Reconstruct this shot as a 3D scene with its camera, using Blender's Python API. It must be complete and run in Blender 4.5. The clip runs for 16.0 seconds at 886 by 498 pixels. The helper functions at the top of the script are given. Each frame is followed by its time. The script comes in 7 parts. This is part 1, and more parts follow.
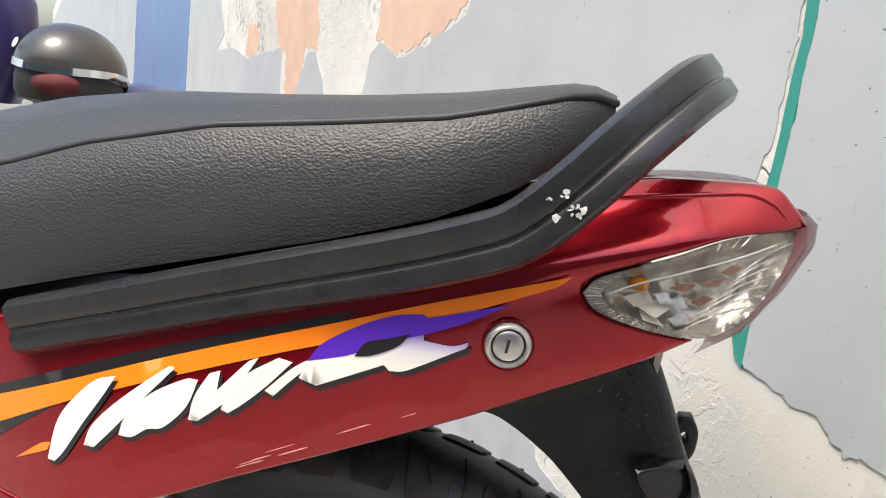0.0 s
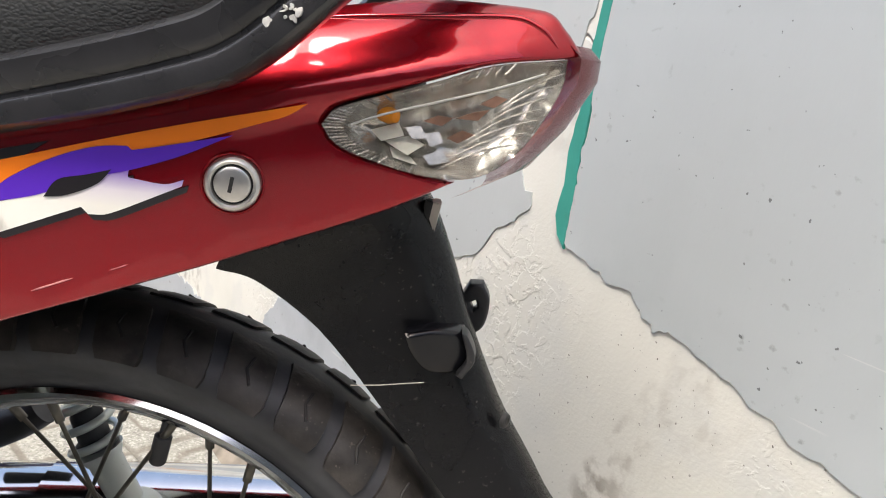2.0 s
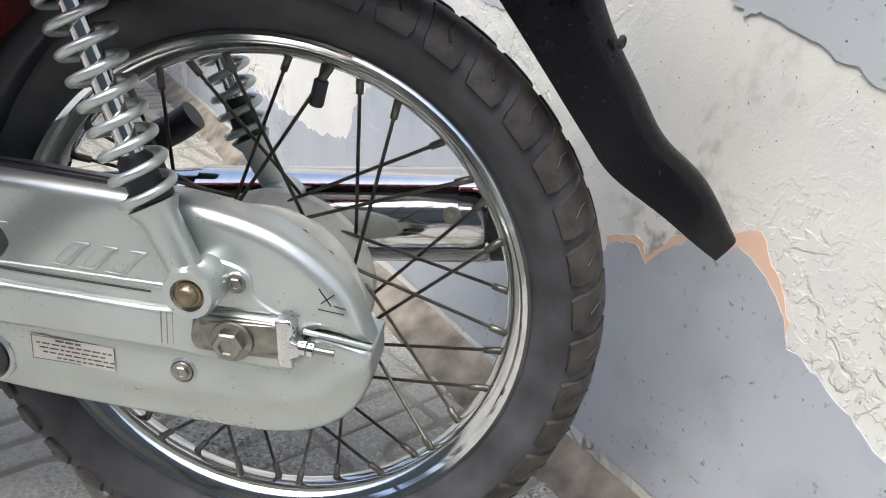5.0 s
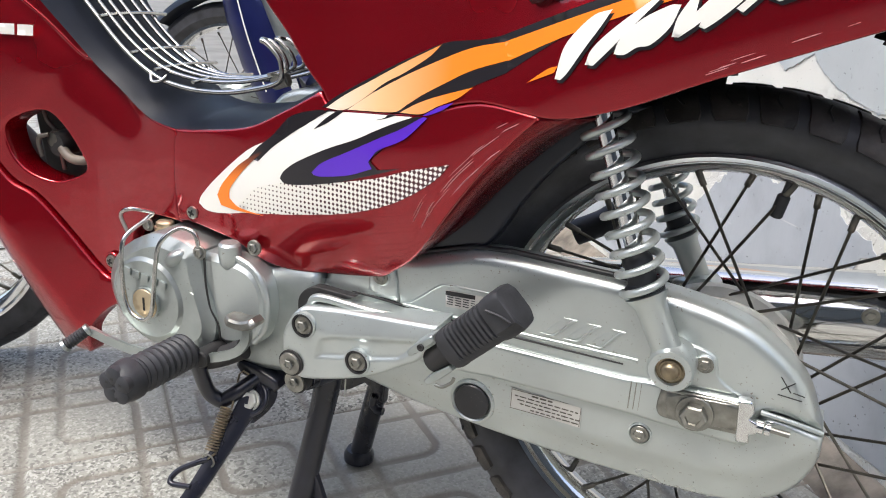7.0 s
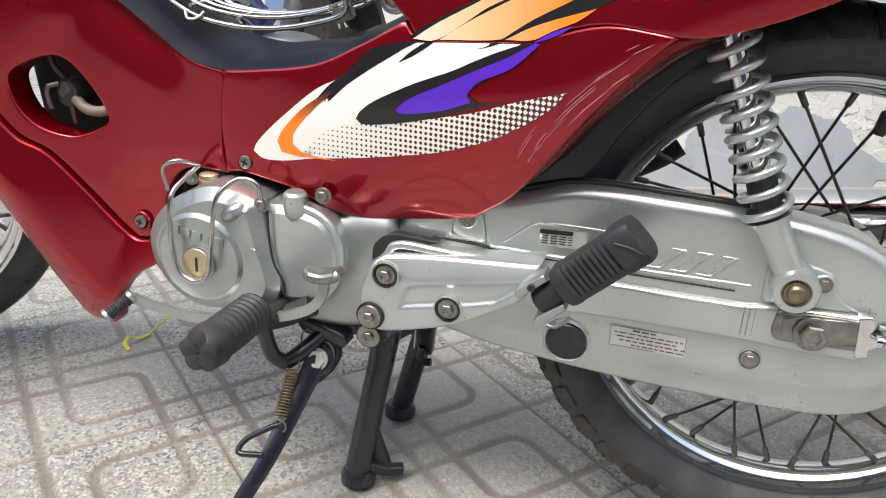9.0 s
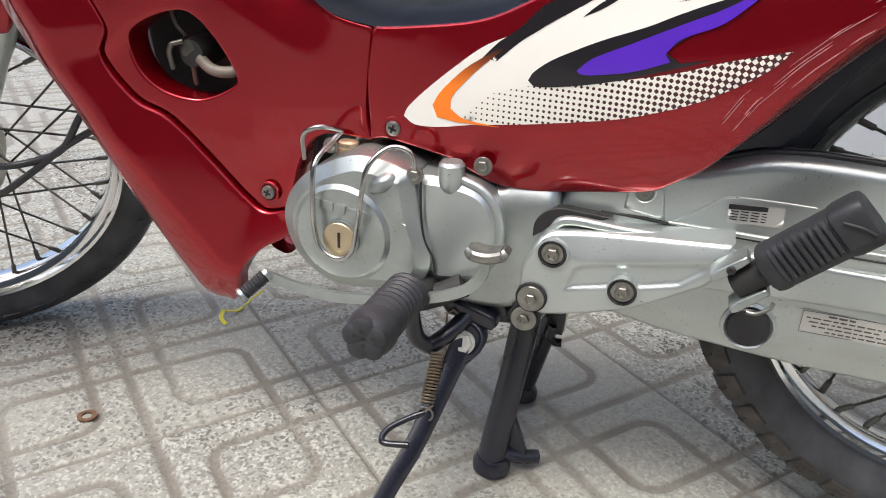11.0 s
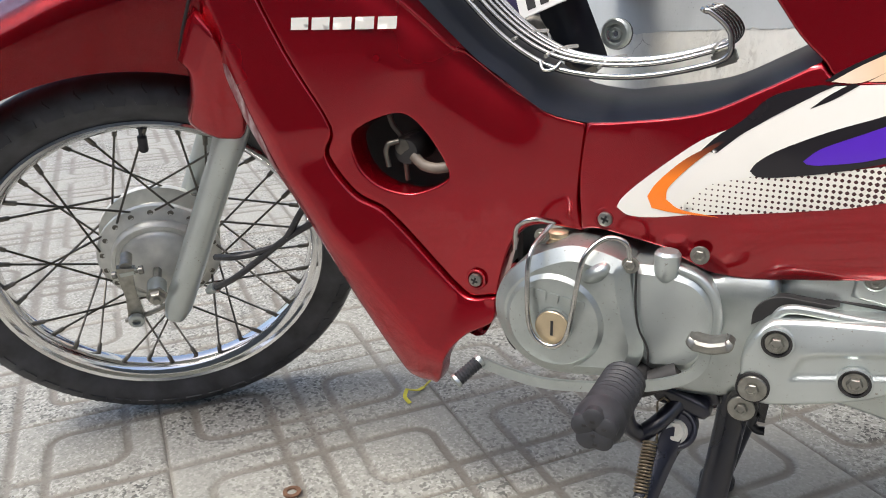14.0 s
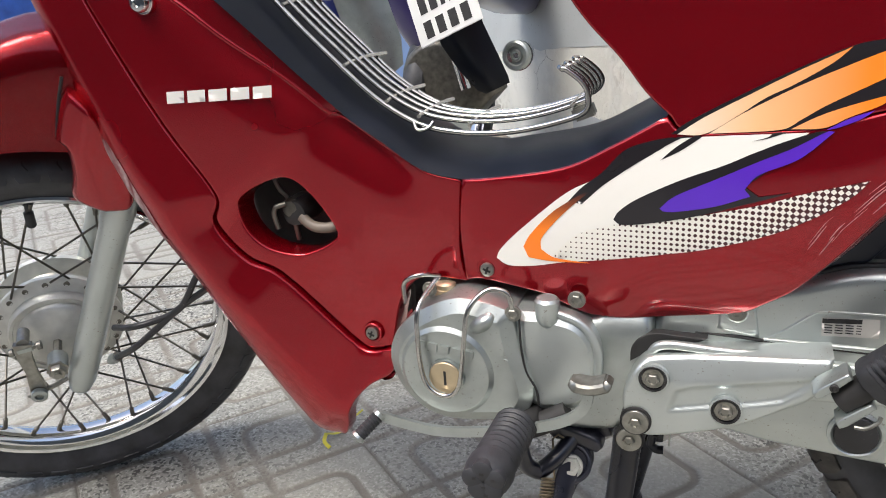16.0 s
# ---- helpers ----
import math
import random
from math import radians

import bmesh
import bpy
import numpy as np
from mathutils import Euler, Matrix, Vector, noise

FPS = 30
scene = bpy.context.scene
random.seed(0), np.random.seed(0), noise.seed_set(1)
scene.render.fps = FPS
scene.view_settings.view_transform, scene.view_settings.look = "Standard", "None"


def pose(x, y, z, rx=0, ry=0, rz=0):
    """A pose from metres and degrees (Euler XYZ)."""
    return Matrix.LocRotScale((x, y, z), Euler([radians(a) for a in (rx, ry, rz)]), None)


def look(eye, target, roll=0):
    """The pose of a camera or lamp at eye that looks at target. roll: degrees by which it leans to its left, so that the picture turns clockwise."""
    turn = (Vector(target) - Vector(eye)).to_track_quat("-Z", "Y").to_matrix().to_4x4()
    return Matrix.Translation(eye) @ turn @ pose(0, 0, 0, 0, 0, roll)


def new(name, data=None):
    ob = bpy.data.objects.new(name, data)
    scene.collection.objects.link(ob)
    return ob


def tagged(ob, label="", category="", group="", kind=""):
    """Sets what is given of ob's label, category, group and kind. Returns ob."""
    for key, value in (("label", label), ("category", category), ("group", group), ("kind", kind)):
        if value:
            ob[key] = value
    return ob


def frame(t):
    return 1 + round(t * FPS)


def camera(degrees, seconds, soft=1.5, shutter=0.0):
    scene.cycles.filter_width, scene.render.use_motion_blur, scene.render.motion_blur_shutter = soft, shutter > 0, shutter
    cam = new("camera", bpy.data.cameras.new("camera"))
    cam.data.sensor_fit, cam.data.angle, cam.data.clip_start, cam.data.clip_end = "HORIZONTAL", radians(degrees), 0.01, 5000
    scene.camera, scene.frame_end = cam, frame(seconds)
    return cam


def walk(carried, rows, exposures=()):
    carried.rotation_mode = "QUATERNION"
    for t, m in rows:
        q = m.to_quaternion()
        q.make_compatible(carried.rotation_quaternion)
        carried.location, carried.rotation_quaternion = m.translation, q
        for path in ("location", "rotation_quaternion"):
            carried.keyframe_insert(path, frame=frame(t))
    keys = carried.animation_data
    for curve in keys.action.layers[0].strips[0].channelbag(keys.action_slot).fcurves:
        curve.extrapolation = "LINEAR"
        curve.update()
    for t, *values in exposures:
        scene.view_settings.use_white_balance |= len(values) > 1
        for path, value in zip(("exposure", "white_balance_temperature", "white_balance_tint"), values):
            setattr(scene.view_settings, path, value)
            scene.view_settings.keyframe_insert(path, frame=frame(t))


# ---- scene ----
cam = camera(58.28, 16.0, soft=1.0)
PATH = [
    (0, (0.1378, -0.5341, 0.8295), (-0.2023, 1.4051, 0.4777), 6.42),
    (0.5, (0.1660, -0.5084, 0.8357), (-0.1302, 1.4370, 0.4783), 5.36),
    (1, (0.2030, -0.4880, 0.8445), (-0.0038, 1.4730, 0.5103), 4.82),
    (1.5, (0.2163, -0.4802, 0.8170), (0.0733, 1.4684, 0.3895), 5.98),
    (2, (0.2215, -0.4751, 0.7836), (0.1476, 1.4590, 0.2797), 7.98),
    (2.5, (0.2381, -0.4929, 0.7423), (0.2307, 1.4146, 0.1413), 8.98),
    (3, (0.2507, -0.5208, 0.7152), (0.3196, 1.3748, 0.0811), 10.53),
    (3.2, (0.2507, -0.5297, 0.7017), (0.3263, 1.3605, 0.0526), 10.33),
    (5.3, (0.1713, -0.6320, 0.6315), (-0.0710, 1.1945, -0.1465), 4.95),
    (5.5, (0.1510, -0.6464, 0.6368), (-0.1623, 1.1742, -0.1296), 4.25),
    (6, (0.0870, -0.6808, 0.6402), (-0.4651, 1.0817, -0.1273), 4.63),
    (6.5, (0.0460, -0.7208, 0.6544), (-0.6478, 1.0102, -0.0681), 3.39),
    (7, (0.0340, -0.7727, 0.6778), (-0.7175, 0.9610, 0.0225), 3.46),
    (7.5, (0.0167, -0.8089, 0.6804), (-0.6984, 0.9543, 0.0641), 3.30),
    (8, (-0.0070, -0.8378, 0.6822), (-0.6268, 0.9514, 0.0383), 2.90),
    (8.5, (-0.0588, -0.8299, 0.6661), (-0.6399, 0.9572, -0.0184), 3.41),
    (9, (-0.1579, -0.8131, 0.6397), (-0.6488, 0.9769, -0.1053), 3.07),
    (9.3, (-0.2078, -0.8114, 0.6461), (-0.7006, 0.9659, -0.1274), 3.40),
    (9.5, (-0.2302, -0.8162, 0.6375), (-0.7710, 0.9485, -0.1327), 2.83),
    (9.7, (-0.2518, -0.8144, 0.6343), (-0.7799, 0.9461, -0.1542), 3.12),
    (11.8, (-0.3420, -0.7765, 0.6106), (-0.8519, 0.9678, -0.2245), 2.52),
    (12, (-0.3536, -0.7769, 0.6197), (-0.8645, 0.9700, -0.2095), 1.96),
    (12.5, (-0.3659, -0.7901, 0.6225), (-0.9932, 0.9515, -0.1348), 1.86),
    (13, (-0.3928, -0.8165, 0.6182), (-1.1329, 0.8851, -0.1281), 2.04),
    (13.5, (-0.3979, -0.8268, 0.6283), (-1.1894, 0.8685, -0.0785), 0.38),
    (14, (-0.3931, -0.8325, 0.6430), (-1.2197, 0.8580, -0.0344), -1.10),
    (14.5, (-0.3936, -0.8298, 0.6648), (-1.1949, 0.8771, -0.0020), -2.97),
    (15, (-0.3854, -0.8100, 0.6844), (-1.1127, 0.9414, 0.0492), -4.35),
    (15.5, (-0.3759, -0.8044, 0.6868), (-1.0750, 0.9506, 0.0302), -4.94),
    (16, (-0.3408, -0.8143, 0.6960), (-1.0282, 0.9420, 0.0305), -4.02),
]
walk(cam, [(t, look(eye, target, roll)) for t, eye, target, roll in PATH],
     [(0, 1.16, 6850, 10), (2.5, 1.12, 6800, 10), (5.5, 1.04, 6300, 10), (9, 1.02, 6550, 10), (12, 0.84, 6500, 10), (16, 0.84, 6520, 10)])

# ---------- world and light ----------
world = bpy.data.worlds.new("sky")
scene.world = world
world.use_nodes = True
wn = world.node_tree
sky = wn.nodes.new("ShaderNodeTexSky")
sky.sky_type = "NISHITA"
sky.sun_disc = False
sky.sun_elevation, sky.sun_rotation = radians(64), radians(200)
sky.air_density, sky.dust_density, sky.ozone_density = 1.0, 4.0, 1.0
wn.links.new(sky.outputs[0], wn.nodes["Background"].inputs[0])
wn.nodes["Background"].inputs[1].default_value = 0.15
sun = new("sun", bpy.data.lights.new("sun", "SUN"))
sun.data.energy, sun.data.angle, sun.data.color = 1.5, radians(24), (0.99, 0.985, 0.93)
sun.matrix_world = look((0, 0, 0), (0.26, 0.40, -1.0))


# ---------- materials ----------
def mat(name, color, rough=0.5, metal=0.0, coat=0.0, var=0.12, scale=30.0, bump=0.0, bscale=300.0, spec=0.5, specks=None):
    m = bpy.data.materials.new(name)
    m.use_nodes = True
    nt = m.node_tree
    b = nt.nodes["Principled BSDF"]
    b.inputs["Roughness"].default_value = rough
    b.inputs["Metallic"].default_value = metal
    b.inputs["Coat Weight"].default_value = coat
    b.inputs["Coat Roughness"].default_value = 0.04
    b.inputs["Specular IOR Level"].default_value = spec
    tc = nt.nodes.new("ShaderNodeTexCoord")
    n1 = nt.nodes.new("ShaderNodeTexNoise")
    n1.inputs["Scale"].default_value, n1.inputs["Detail"].default_value = scale, 6
    nt.links.new(tc.outputs["Object"], n1.inputs["Vector"])
    ramp = nt.nodes.new("ShaderNodeValToRGB")
    c = Vector(color)
    ramp.color_ramp.elements[0].position, ramp.color_ramp.elements[1].position = 0.3, 0.7
    ramp.color_ramp.elements[0].color = (*(c * (1 - var)), 1)
    ramp.color_ramp.elements[1].color = (*(c * (1 + var)), 1)
    nt.links.new(n1.outputs["Fac"], ramp.inputs["Fac"])
    color_out = ramp.outputs["Color"]
    if specks:
        fine, wide, both = nt.nodes.new("ShaderNodeTexNoise"), nt.nodes.new("ShaderNodeTexNoise"), nt.nodes.new("ShaderNodeMath")
        fine.inputs["Scale"].default_value, wide.inputs["Scale"].default_value = 330, 16
        wide.inputs["Detail"].default_value = 4
        both.operation = "MULTIPLY"
        for tex, lo, hi, slot in ((fine, 0.66, 0.72, 0), (wide, 0.42, 0.66, 1)):
            nt.links.new(tc.outputs["Object"], tex.inputs["Vector"])
            cut = nt.nodes.new("ShaderNodeMapRange")
            cut.inputs["From Min"].default_value, cut.inputs["From Max"].default_value = lo, hi
            nt.links.new(tex.outputs["Fac"], cut.inputs["Value"])
            nt.links.new(cut.outputs["Result"], both.inputs[slot])
        tone_mix = nt.nodes.new("ShaderNodeMix")
        tone_mix.data_type = "RGBA"
        tone_mix.inputs[7].default_value = (*specks, 1)
        nt.links.new(both.outputs[0], tone_mix.inputs[0])
        nt.links.new(color_out, tone_mix.inputs[6])
        color_out = tone_mix.outputs[2]
    nt.links.new(color_out, b.inputs["Base Color"])
    if var > 0:
        n3 = nt.nodes.new("ShaderNodeTexNoise")
        n3.inputs["Scale"].default_value, n3.inputs["Detail"].default_value = scale * 0.35, 4
        nt.links.new(tc.outputs["Object"], n3.inputs["Vector"])
        mr = nt.nodes.new("ShaderNodeMapRange")
        mr.inputs["To Min"].default_value, mr.inputs["To Max"].default_value = max(0.0, rough - 0.08), min(1.0, rough + 0.08)
        nt.links.new(n3.outputs["Fac"], mr.inputs["Value"])
        nt.links.new(mr.outputs["Result"], b.inputs["Roughness"])
    if bump > 0:
        n2 = nt.nodes.new("ShaderNodeTexNoise")
        n2.inputs["Scale"].default_value, n2.inputs["Detail"].default_value = bscale, 3
        nt.links.new(tc.outputs["Object"], n2.inputs["Vector"])
        bp = nt.nodes.new("ShaderNodeBump")
        bp.inputs["Strength"].default_value, bp.inputs["Distance"].default_value = bump, 0.002
        nt.links.new(n2.outputs["Fac"], bp.inputs["Height"])
        nt.links.new(bp.outputs["Normal"], b.inputs["Normal"])
    return m


M_RED = mat("candy_red_paint", (0.345, 0.0014, 0.009), 0.25, 0.75, 1.0, 0.05, 12, 0.0, 900, 0.4)
M_SILVER = mat("silver_paint", (0.50, 0.54, 0.525), 0.30, 0.7, 0.4, 0.06, 18, 0.03, 900, specks=(0.22, 0.19, 0.15))
M_ALU = mat("cast_aluminium", (0.42, 0.455, 0.44), 0.33, 0.8, 0.0, 0.1, 40, 0.06, 500, specks=(0.16, 0.13, 0.10))
M_HUB = mat("cast_hub_alloy", (0.62, 0.62, 0.57), 0.36, 0.3, 0.0, 0.12, 60, 0.06, 500)
M_CHROME = mat("chrome", (0.75, 0.75, 0.74), 0.10, 1.0, 0.0, 0.05, 60)
M_STEEL = mat("zinc_steel", (0.30, 0.295, 0.265), 0.36, 0.9, 0.0, 0.25, 90, 0.05, 600)
M_SPOKE = mat("dull_spoke_steel", (0.16, 0.15, 0.13), 0.45, 0.9, 0.0, 0.3, 60)
M_BLACK = mat("black_plastic", (0.022, 0.022, 0.024), 0.34, 0.0, 0.0, 0.25, 25, 0.04, 700, specks=(0.16, 0.15, 0.14))
M_LINER = mat("dark_blue_grey_plastic", (0.011, 0.014, 0.024), 0.30, 0.0, 0.0, 0.15, 15, 0.06, 900)
M_PAINT_BLACK = mat("black_enamel", (0.012, 0.013, 0.022), 0.28, 0.0, 0.3, 0.2, 40, 0.05, 300)
M_TYRE = mat("tyre_rubber", (0.041, 0.042, 0.047), 0.50, 0.0, 0.0, 0.45, 30, 0.15, 160)
M_RUBBER = mat("peg_rubber", (0.027, 0.028, 0.032), 0.55, 0.0, 0.0, 0.3, 50, 0.1, 300)
# near-black for dark parts, and to paint the shade in gaps, slots and holes
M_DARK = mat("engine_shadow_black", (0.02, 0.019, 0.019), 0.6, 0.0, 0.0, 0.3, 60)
M_WHITE = mat("decal_white", (0.82, 0.80, 0.74), 0.3, 0.0, 0.6, 0.02, 20)
M_ORANGE = mat("decal_orange", (0.95, 0.22, 0.01), 0.3, 0.0, 0.6, 0.03, 20)
M_PURPLE = mat("decal_purple", (0.09, 0.02, 0.45), 0.3, 0.0, 0.6, 0.05, 20)
M_DECALBLACK = mat("decal_black", (0.012, 0.010, 0.012), 0.3, 0.0, 0.6, 0.05, 20)
M_GOLD = mat("pale_gold_cap", (0.55, 0.45, 0.30), 0.35, 0.7, 0.0, 0.08, 60)
M_REDPLASTIC = mat("dark_red_plastic", (0.2, 0.01, 0.015), 0.35, 0.0, 0.3, 0.1, 20)
M_BLUE = mat("blue_paint", (0.012, 0.02, 0.13), 0.3, 0.1, 0.8, 0.1, 15)
M_TARP = mat("blue_tarpaulin", (0.03, 0.10, 0.40), 0.5, 0.0, 0.0, 0.25, 8, 0.3, 25)
M_YELLOW = mat("yellow_plastic_strip", (0.55, 0.50, 0.04), 0.45, 0.0, 0.0, 0.15, 60)


# ---------- mesh helpers ----------
def smooth(me, angle=35):
    for p in me.polygons:
        p.use_smooth = True
    bm = bmesh.new()
    bm.from_mesh(me)
    lim = radians(angle)
    for e in bm.edges:
        e.smooth = e.calc_face_angle(3.2) < lim if len(e.link_faces) == 2 else False
    bm.to_mesh(me)
    bm.free()


def obj(name, me, material, parent=None, label="", angle=38):
    if isinstance(me, bmesh.types.BMesh):
        m2 = bpy.data.meshes.new(name)
        bmesh.ops.recalc_face_normals(me, faces=me.faces)
        me.to_mesh(m2)
        me.free()
        me = m2
        smooth(me, angle)
    if not me.materials:
        me.materials.append(material)
    ob = new(name, me)
    if parent is not None:
        ob.parent = parent
    return tagged(ob, label)


def part(name, bm, material, parent, label="", angle=38):
    return obj(name, bm, material, parent, label, angle)


def lerp(x, table):
    return float(np.interp(x, [a for a, b in table], [b for a, b in table]))


def spline(pts, n=6, closed=False, corner=55):
    """A smooth line through the points; bends sharper than corner degrees stay sharp."""
    P = [Vector(p) for p in pts]
    k = len(P)
    sharp = []
    for i in range(k):
        if not closed and i in (0, k - 1):
            sharp.append(True)
            continue
        a, b = P[i] - P[i - 1], P[(i + 1) % k] - P[i]
        sharp.append(a.length > 1e-9 and b.length > 1e-9 and a.angle(b) > radians(corner))
    out = []
    for i in range(k if closed else k - 1):
        p1, p2 = P[i], P[(i + 1) % k]
        p0 = P[i - 1] if (closed or i > 0) and not sharp[i] else p1 - (p2 - p1)
        j = (i + 2) % k
        p3 = P[j] if (closed or i + 2 < k) and not sharp[(i + 1) % k] else p2 + (p2 - p1)
        t1, t2 = (p2 - p0) * 0.5, (p3 - p1) * 0.5
        d = (p2 - p1).length
        for t in (t1, t2):
            if t.length > 1.3 * d:
                t *= 1.3 * d / t.length
        for s in range(n):
            u = s / n
            out.append((2 * u**3 - 3 * u**2 + 1) * p1 + (u**3 - 2 * u**2 + u) * t1 + (3 * u**2 - 2 * u**3) * p2 + (u**3 - u**2) * t2)
    if not closed:
        out.append(P[-1])
    return out


def resample(loop, step):
    out = []
    k = len(loop)
    for i in range(k):
        a, b = loop[i], loop[(i + 1) % k]
        m = max(1, int((b - a).length / step + 0.5))
        out += [a.lerp(b, s / m) for s in range(m)]
    return out


def edge_dist(pts, loop):
    L = np.array([tuple(p) for p in loop])
    A, B = L, np.roll(L, -1, 0)
    Q = np.array([tuple(p) for p in pts])
    D = B - A
    t = np.clip(((Q[:, None] - A) * D).sum(2) / np.maximum((D * D).sum(1), 1e-12), 0, 1)
    return np.sqrt((((A + t[..., None] * D) - Q[:, None]) ** 2).sum(2).min(1))


def inside(pts, loop):
    L = np.array([tuple(p) for p in loop])
    x0, y0 = L[:, 0], L[:, 1]
    x1, y1 = np.roll(x0, -1), np.roll(y0, -1)
    Q = np.array([tuple(p) for p in pts])
    c = (y0 > Q[:, 1:2]) != (y1 > Q[:, 1:2])
    xi = (x1 - x0) * (Q[:, 1:2] - y0) / np.where(y1 == y0, 1e-12, y1 - y0) + x0
    return (c & (Q[:, 0:1] < xi)).sum(1) % 2 == 1


def sheet(loops, step, rings=()):
    """Triangles that fill the first loop less the others: flat points, triangles and the edge loops' point numbers."""
    from mathutils.geometry import delaunay_2d_cdt
    pts, edges, loop_ids = [], [], []
    for lp in loops:
        b = len(pts)
        pts += lp
        loop_ids.append(list(range(b, b + len(lp))))
        edges += [(b + i, b + (i + 1) % len(lp)) for i in range(len(lp))]
    extra = []
    for r in rings:
        for li, lp in enumerate(loops):
            k = len(lp)
            for i in range(k):
                t = (lp[(i + 1) % k] - lp[i - 1])
                if t.length < 1e-9:
                    continue
                t.normalize()
                for s in (1, -1):
                    extra.append((lp[i] + s * r * Vector((t.y, -t.x)), 0.93 * r))
    xs, ys = [p.x for p in loops[0]], [p.y for p in loops[0]]
    rmax = max(rings) if rings else 0.0
    gx = np.arange(min(xs), max(xs), step)
    gy = np.arange(min(ys), max(ys), step * 0.87)
    for j, y in enumerate(gy):
        for x in gx:
            extra.append((Vector((x + (j % 2) * step * 0.5, y)), rmax + 0.45 * step))
    if extra:
        Q = [e[0] for e in extra]
        need = np.array([e[1] for e in extra])
        ok = inside(Q, loops[0])
        for lp in loops[1:]:
            ok &= ~inside(Q, lp)
        for lp in loops:
            ok &= edge_dist(Q, lp) >= np.minimum(need, 1e9) - 1e-6
        pts = pts + [q for q, o in zip(Q, ok) if o]
    v, e, f, ov, oe, of = delaunay_2d_cdt(pts, edges, [], 0, 1e-7)
    cent = [sum((v[i] for i in t), Vector((0, 0))) / len(t) for t in f]
    ok = inside(cent, loops[0])
    for lp in loops[1:]:
        ok &= ~inside(cent, lp)
    back = {}
    for i, src in enumerate(ov):
        for s in src:
            back[s] = i
    ids = [[back[i] for i in lp if i in back] for lp in loop_ids]
    return v, [t for t, o in zip(f, ok) if o], ids


def pillow(outline, face, depth, r=0.004, step=0.02, holes=(), sharp_n=5, corner=55, bevel=0.0):
    """A panel over an outline in x and z: its face at y = face(x, z), the rim rounded by r (or bevelled flat, falling by bevel), the sides going back by depth."""
    fn = face if callable(face) else (lambda x, z: face)
    loops = []
    for o in (outline, *holes):
        lp = resample([Vector((p[0], p[1])) for p in spline([(a, b, 0) for a, b in o], sharp_n, True, corner)], max(step * 0.6, r * 0.8))
        loops.append(lp)
    rings = [r * k for k in ((0.06, 0.5, 0.94, 1.0) if bevel else (0.12, 0.4, 0.75, 1.0))] if r > 0 else []
    v, f, ids = sheet(loops, step, rings)
    d = np.min([edge_dist(v, lp) for lp in loops], axis=0)
    bm = bmesh.new()
    vs = []
    for p, dd in zip(v, d):
        k = 1 - min(dd / r, 1) if r > 0 else 0
        vs.append(bm.verts.new((p.x, fn(p.x, p.y) + (bevel * k + .003 * max(0, (k - .94) / .06) if bevel else r * (1 - math.sqrt(max(0, 1 - k * k)))), p.y)))
    for t in f:
        try:
            bm.faces.new([vs[i] for i in t])
        except ValueError:
            pass
    for lp in ids:
        bk = [bm.verts.new((v[i].x, vs[i].co.y + depth, v[i].y)) for i in lp]
        for a in range(len(lp)):
            b = (a + 1) % len(lp)
            try:
                bm.faces.new((vs[lp[a]], vs[lp[b]], bk[b], bk[a]))
            except ValueError:
                pass
    bm.normal_update()
    return bm


def decal(name, outline, face, material, parent, lift=0.0006, step=0.012, label="", corner=40, holes=()):
    loops = [resample([Vector((p[0], p[1])) for p in spline([(a, b, 0) for a, b in o], 6, True, corner)], step * 0.7) for o in (outline, *holes)]
    v, f, ids = sheet(loops, step)
    me = bpy.data.meshes.new(name)
    me.from_pydata([(p.x, face(p.x, p.y) - lift, p.y) for p in v], [], [list(t) for t in f])
    bm = bmesh.new()
    bm.from_mesh(me)
    bmesh.ops.recalc_face_normals(bm, faces=bm.faces)
    if sum(fc.normal.y for fc in bm.faces) > 0:
        bmesh.ops.reverse_faces(bm, faces=bm.faces)
    bm.to_mesh(me)
    bm.free()
    for p in me.polygons:
        p.use_smooth = True
    return obj(name, me, material, parent, label)


def frames_along(P, up=None):
    T = [(P[min(i + 1, len(P) - 1)] - P[max(i - 1, 0)]).normalized() for i in range(len(P))]
    n = up or (Vector((0, 0, 1)) if abs(T[0].z) < 0.9 else Vector((0, 1, 0)))
    out = []
    for t in T:
        n = (n - t * n.dot(t)).normalized()
        out.append((t, n, t.cross(n)))
    return out


def sweep(bm, pts, prof, up=None, n=6, caps=True, closed=False, scales=None, raw=False):
    """Sweeps a closed profile of (across, up) pairs, or a radius, along a line."""
    P = [Vector(p) for p in pts] if raw else spline(pts, n, closed)
    if isinstance(prof, (int, float)):
        sides = 18 if prof > .004 else 10
        prof = [(prof * math.cos(2 * math.pi * k / sides), prof * math.sin(2 * math.pi * k / sides)) for k in range(sides)]
    F = frames_along(P, up)
    if closed:
        T = [(P[(i + 1) % len(P)] - P[i - 1]).normalized() for i in range(len(P))]
        nn, F = F[0][1], []
        for t in T:
            nn = (nn - t * nn.dot(t)).normalized()
            F.append((t, nn, t.cross(nn)))
    rings = []
    for i, (p, (t, u, s)) in enumerate(zip(P, F)):
        k = 1.0 if scales is None else float(np.interp(i / (len(P) - 1), np.linspace(0, 1, len(scales)), scales))
        rings.append([bm.verts.new(p + s * a * k + u * b * k) for a, b in prof])
    m = len(prof)
    for i in range(len(rings) if closed else len(rings) - 1):
        r0, r1 = rings[i], rings[(i + 1) % len(rings)]
        for j in range(m):
            bm.faces.new((r0[j], r0[(j + 1) % m], r1[(j + 1) % m], r1[j]))
    if caps and not closed:
        bm.faces.new(list(reversed(rings[0])))
        bm.faces.new(rings[-1])
    return bm


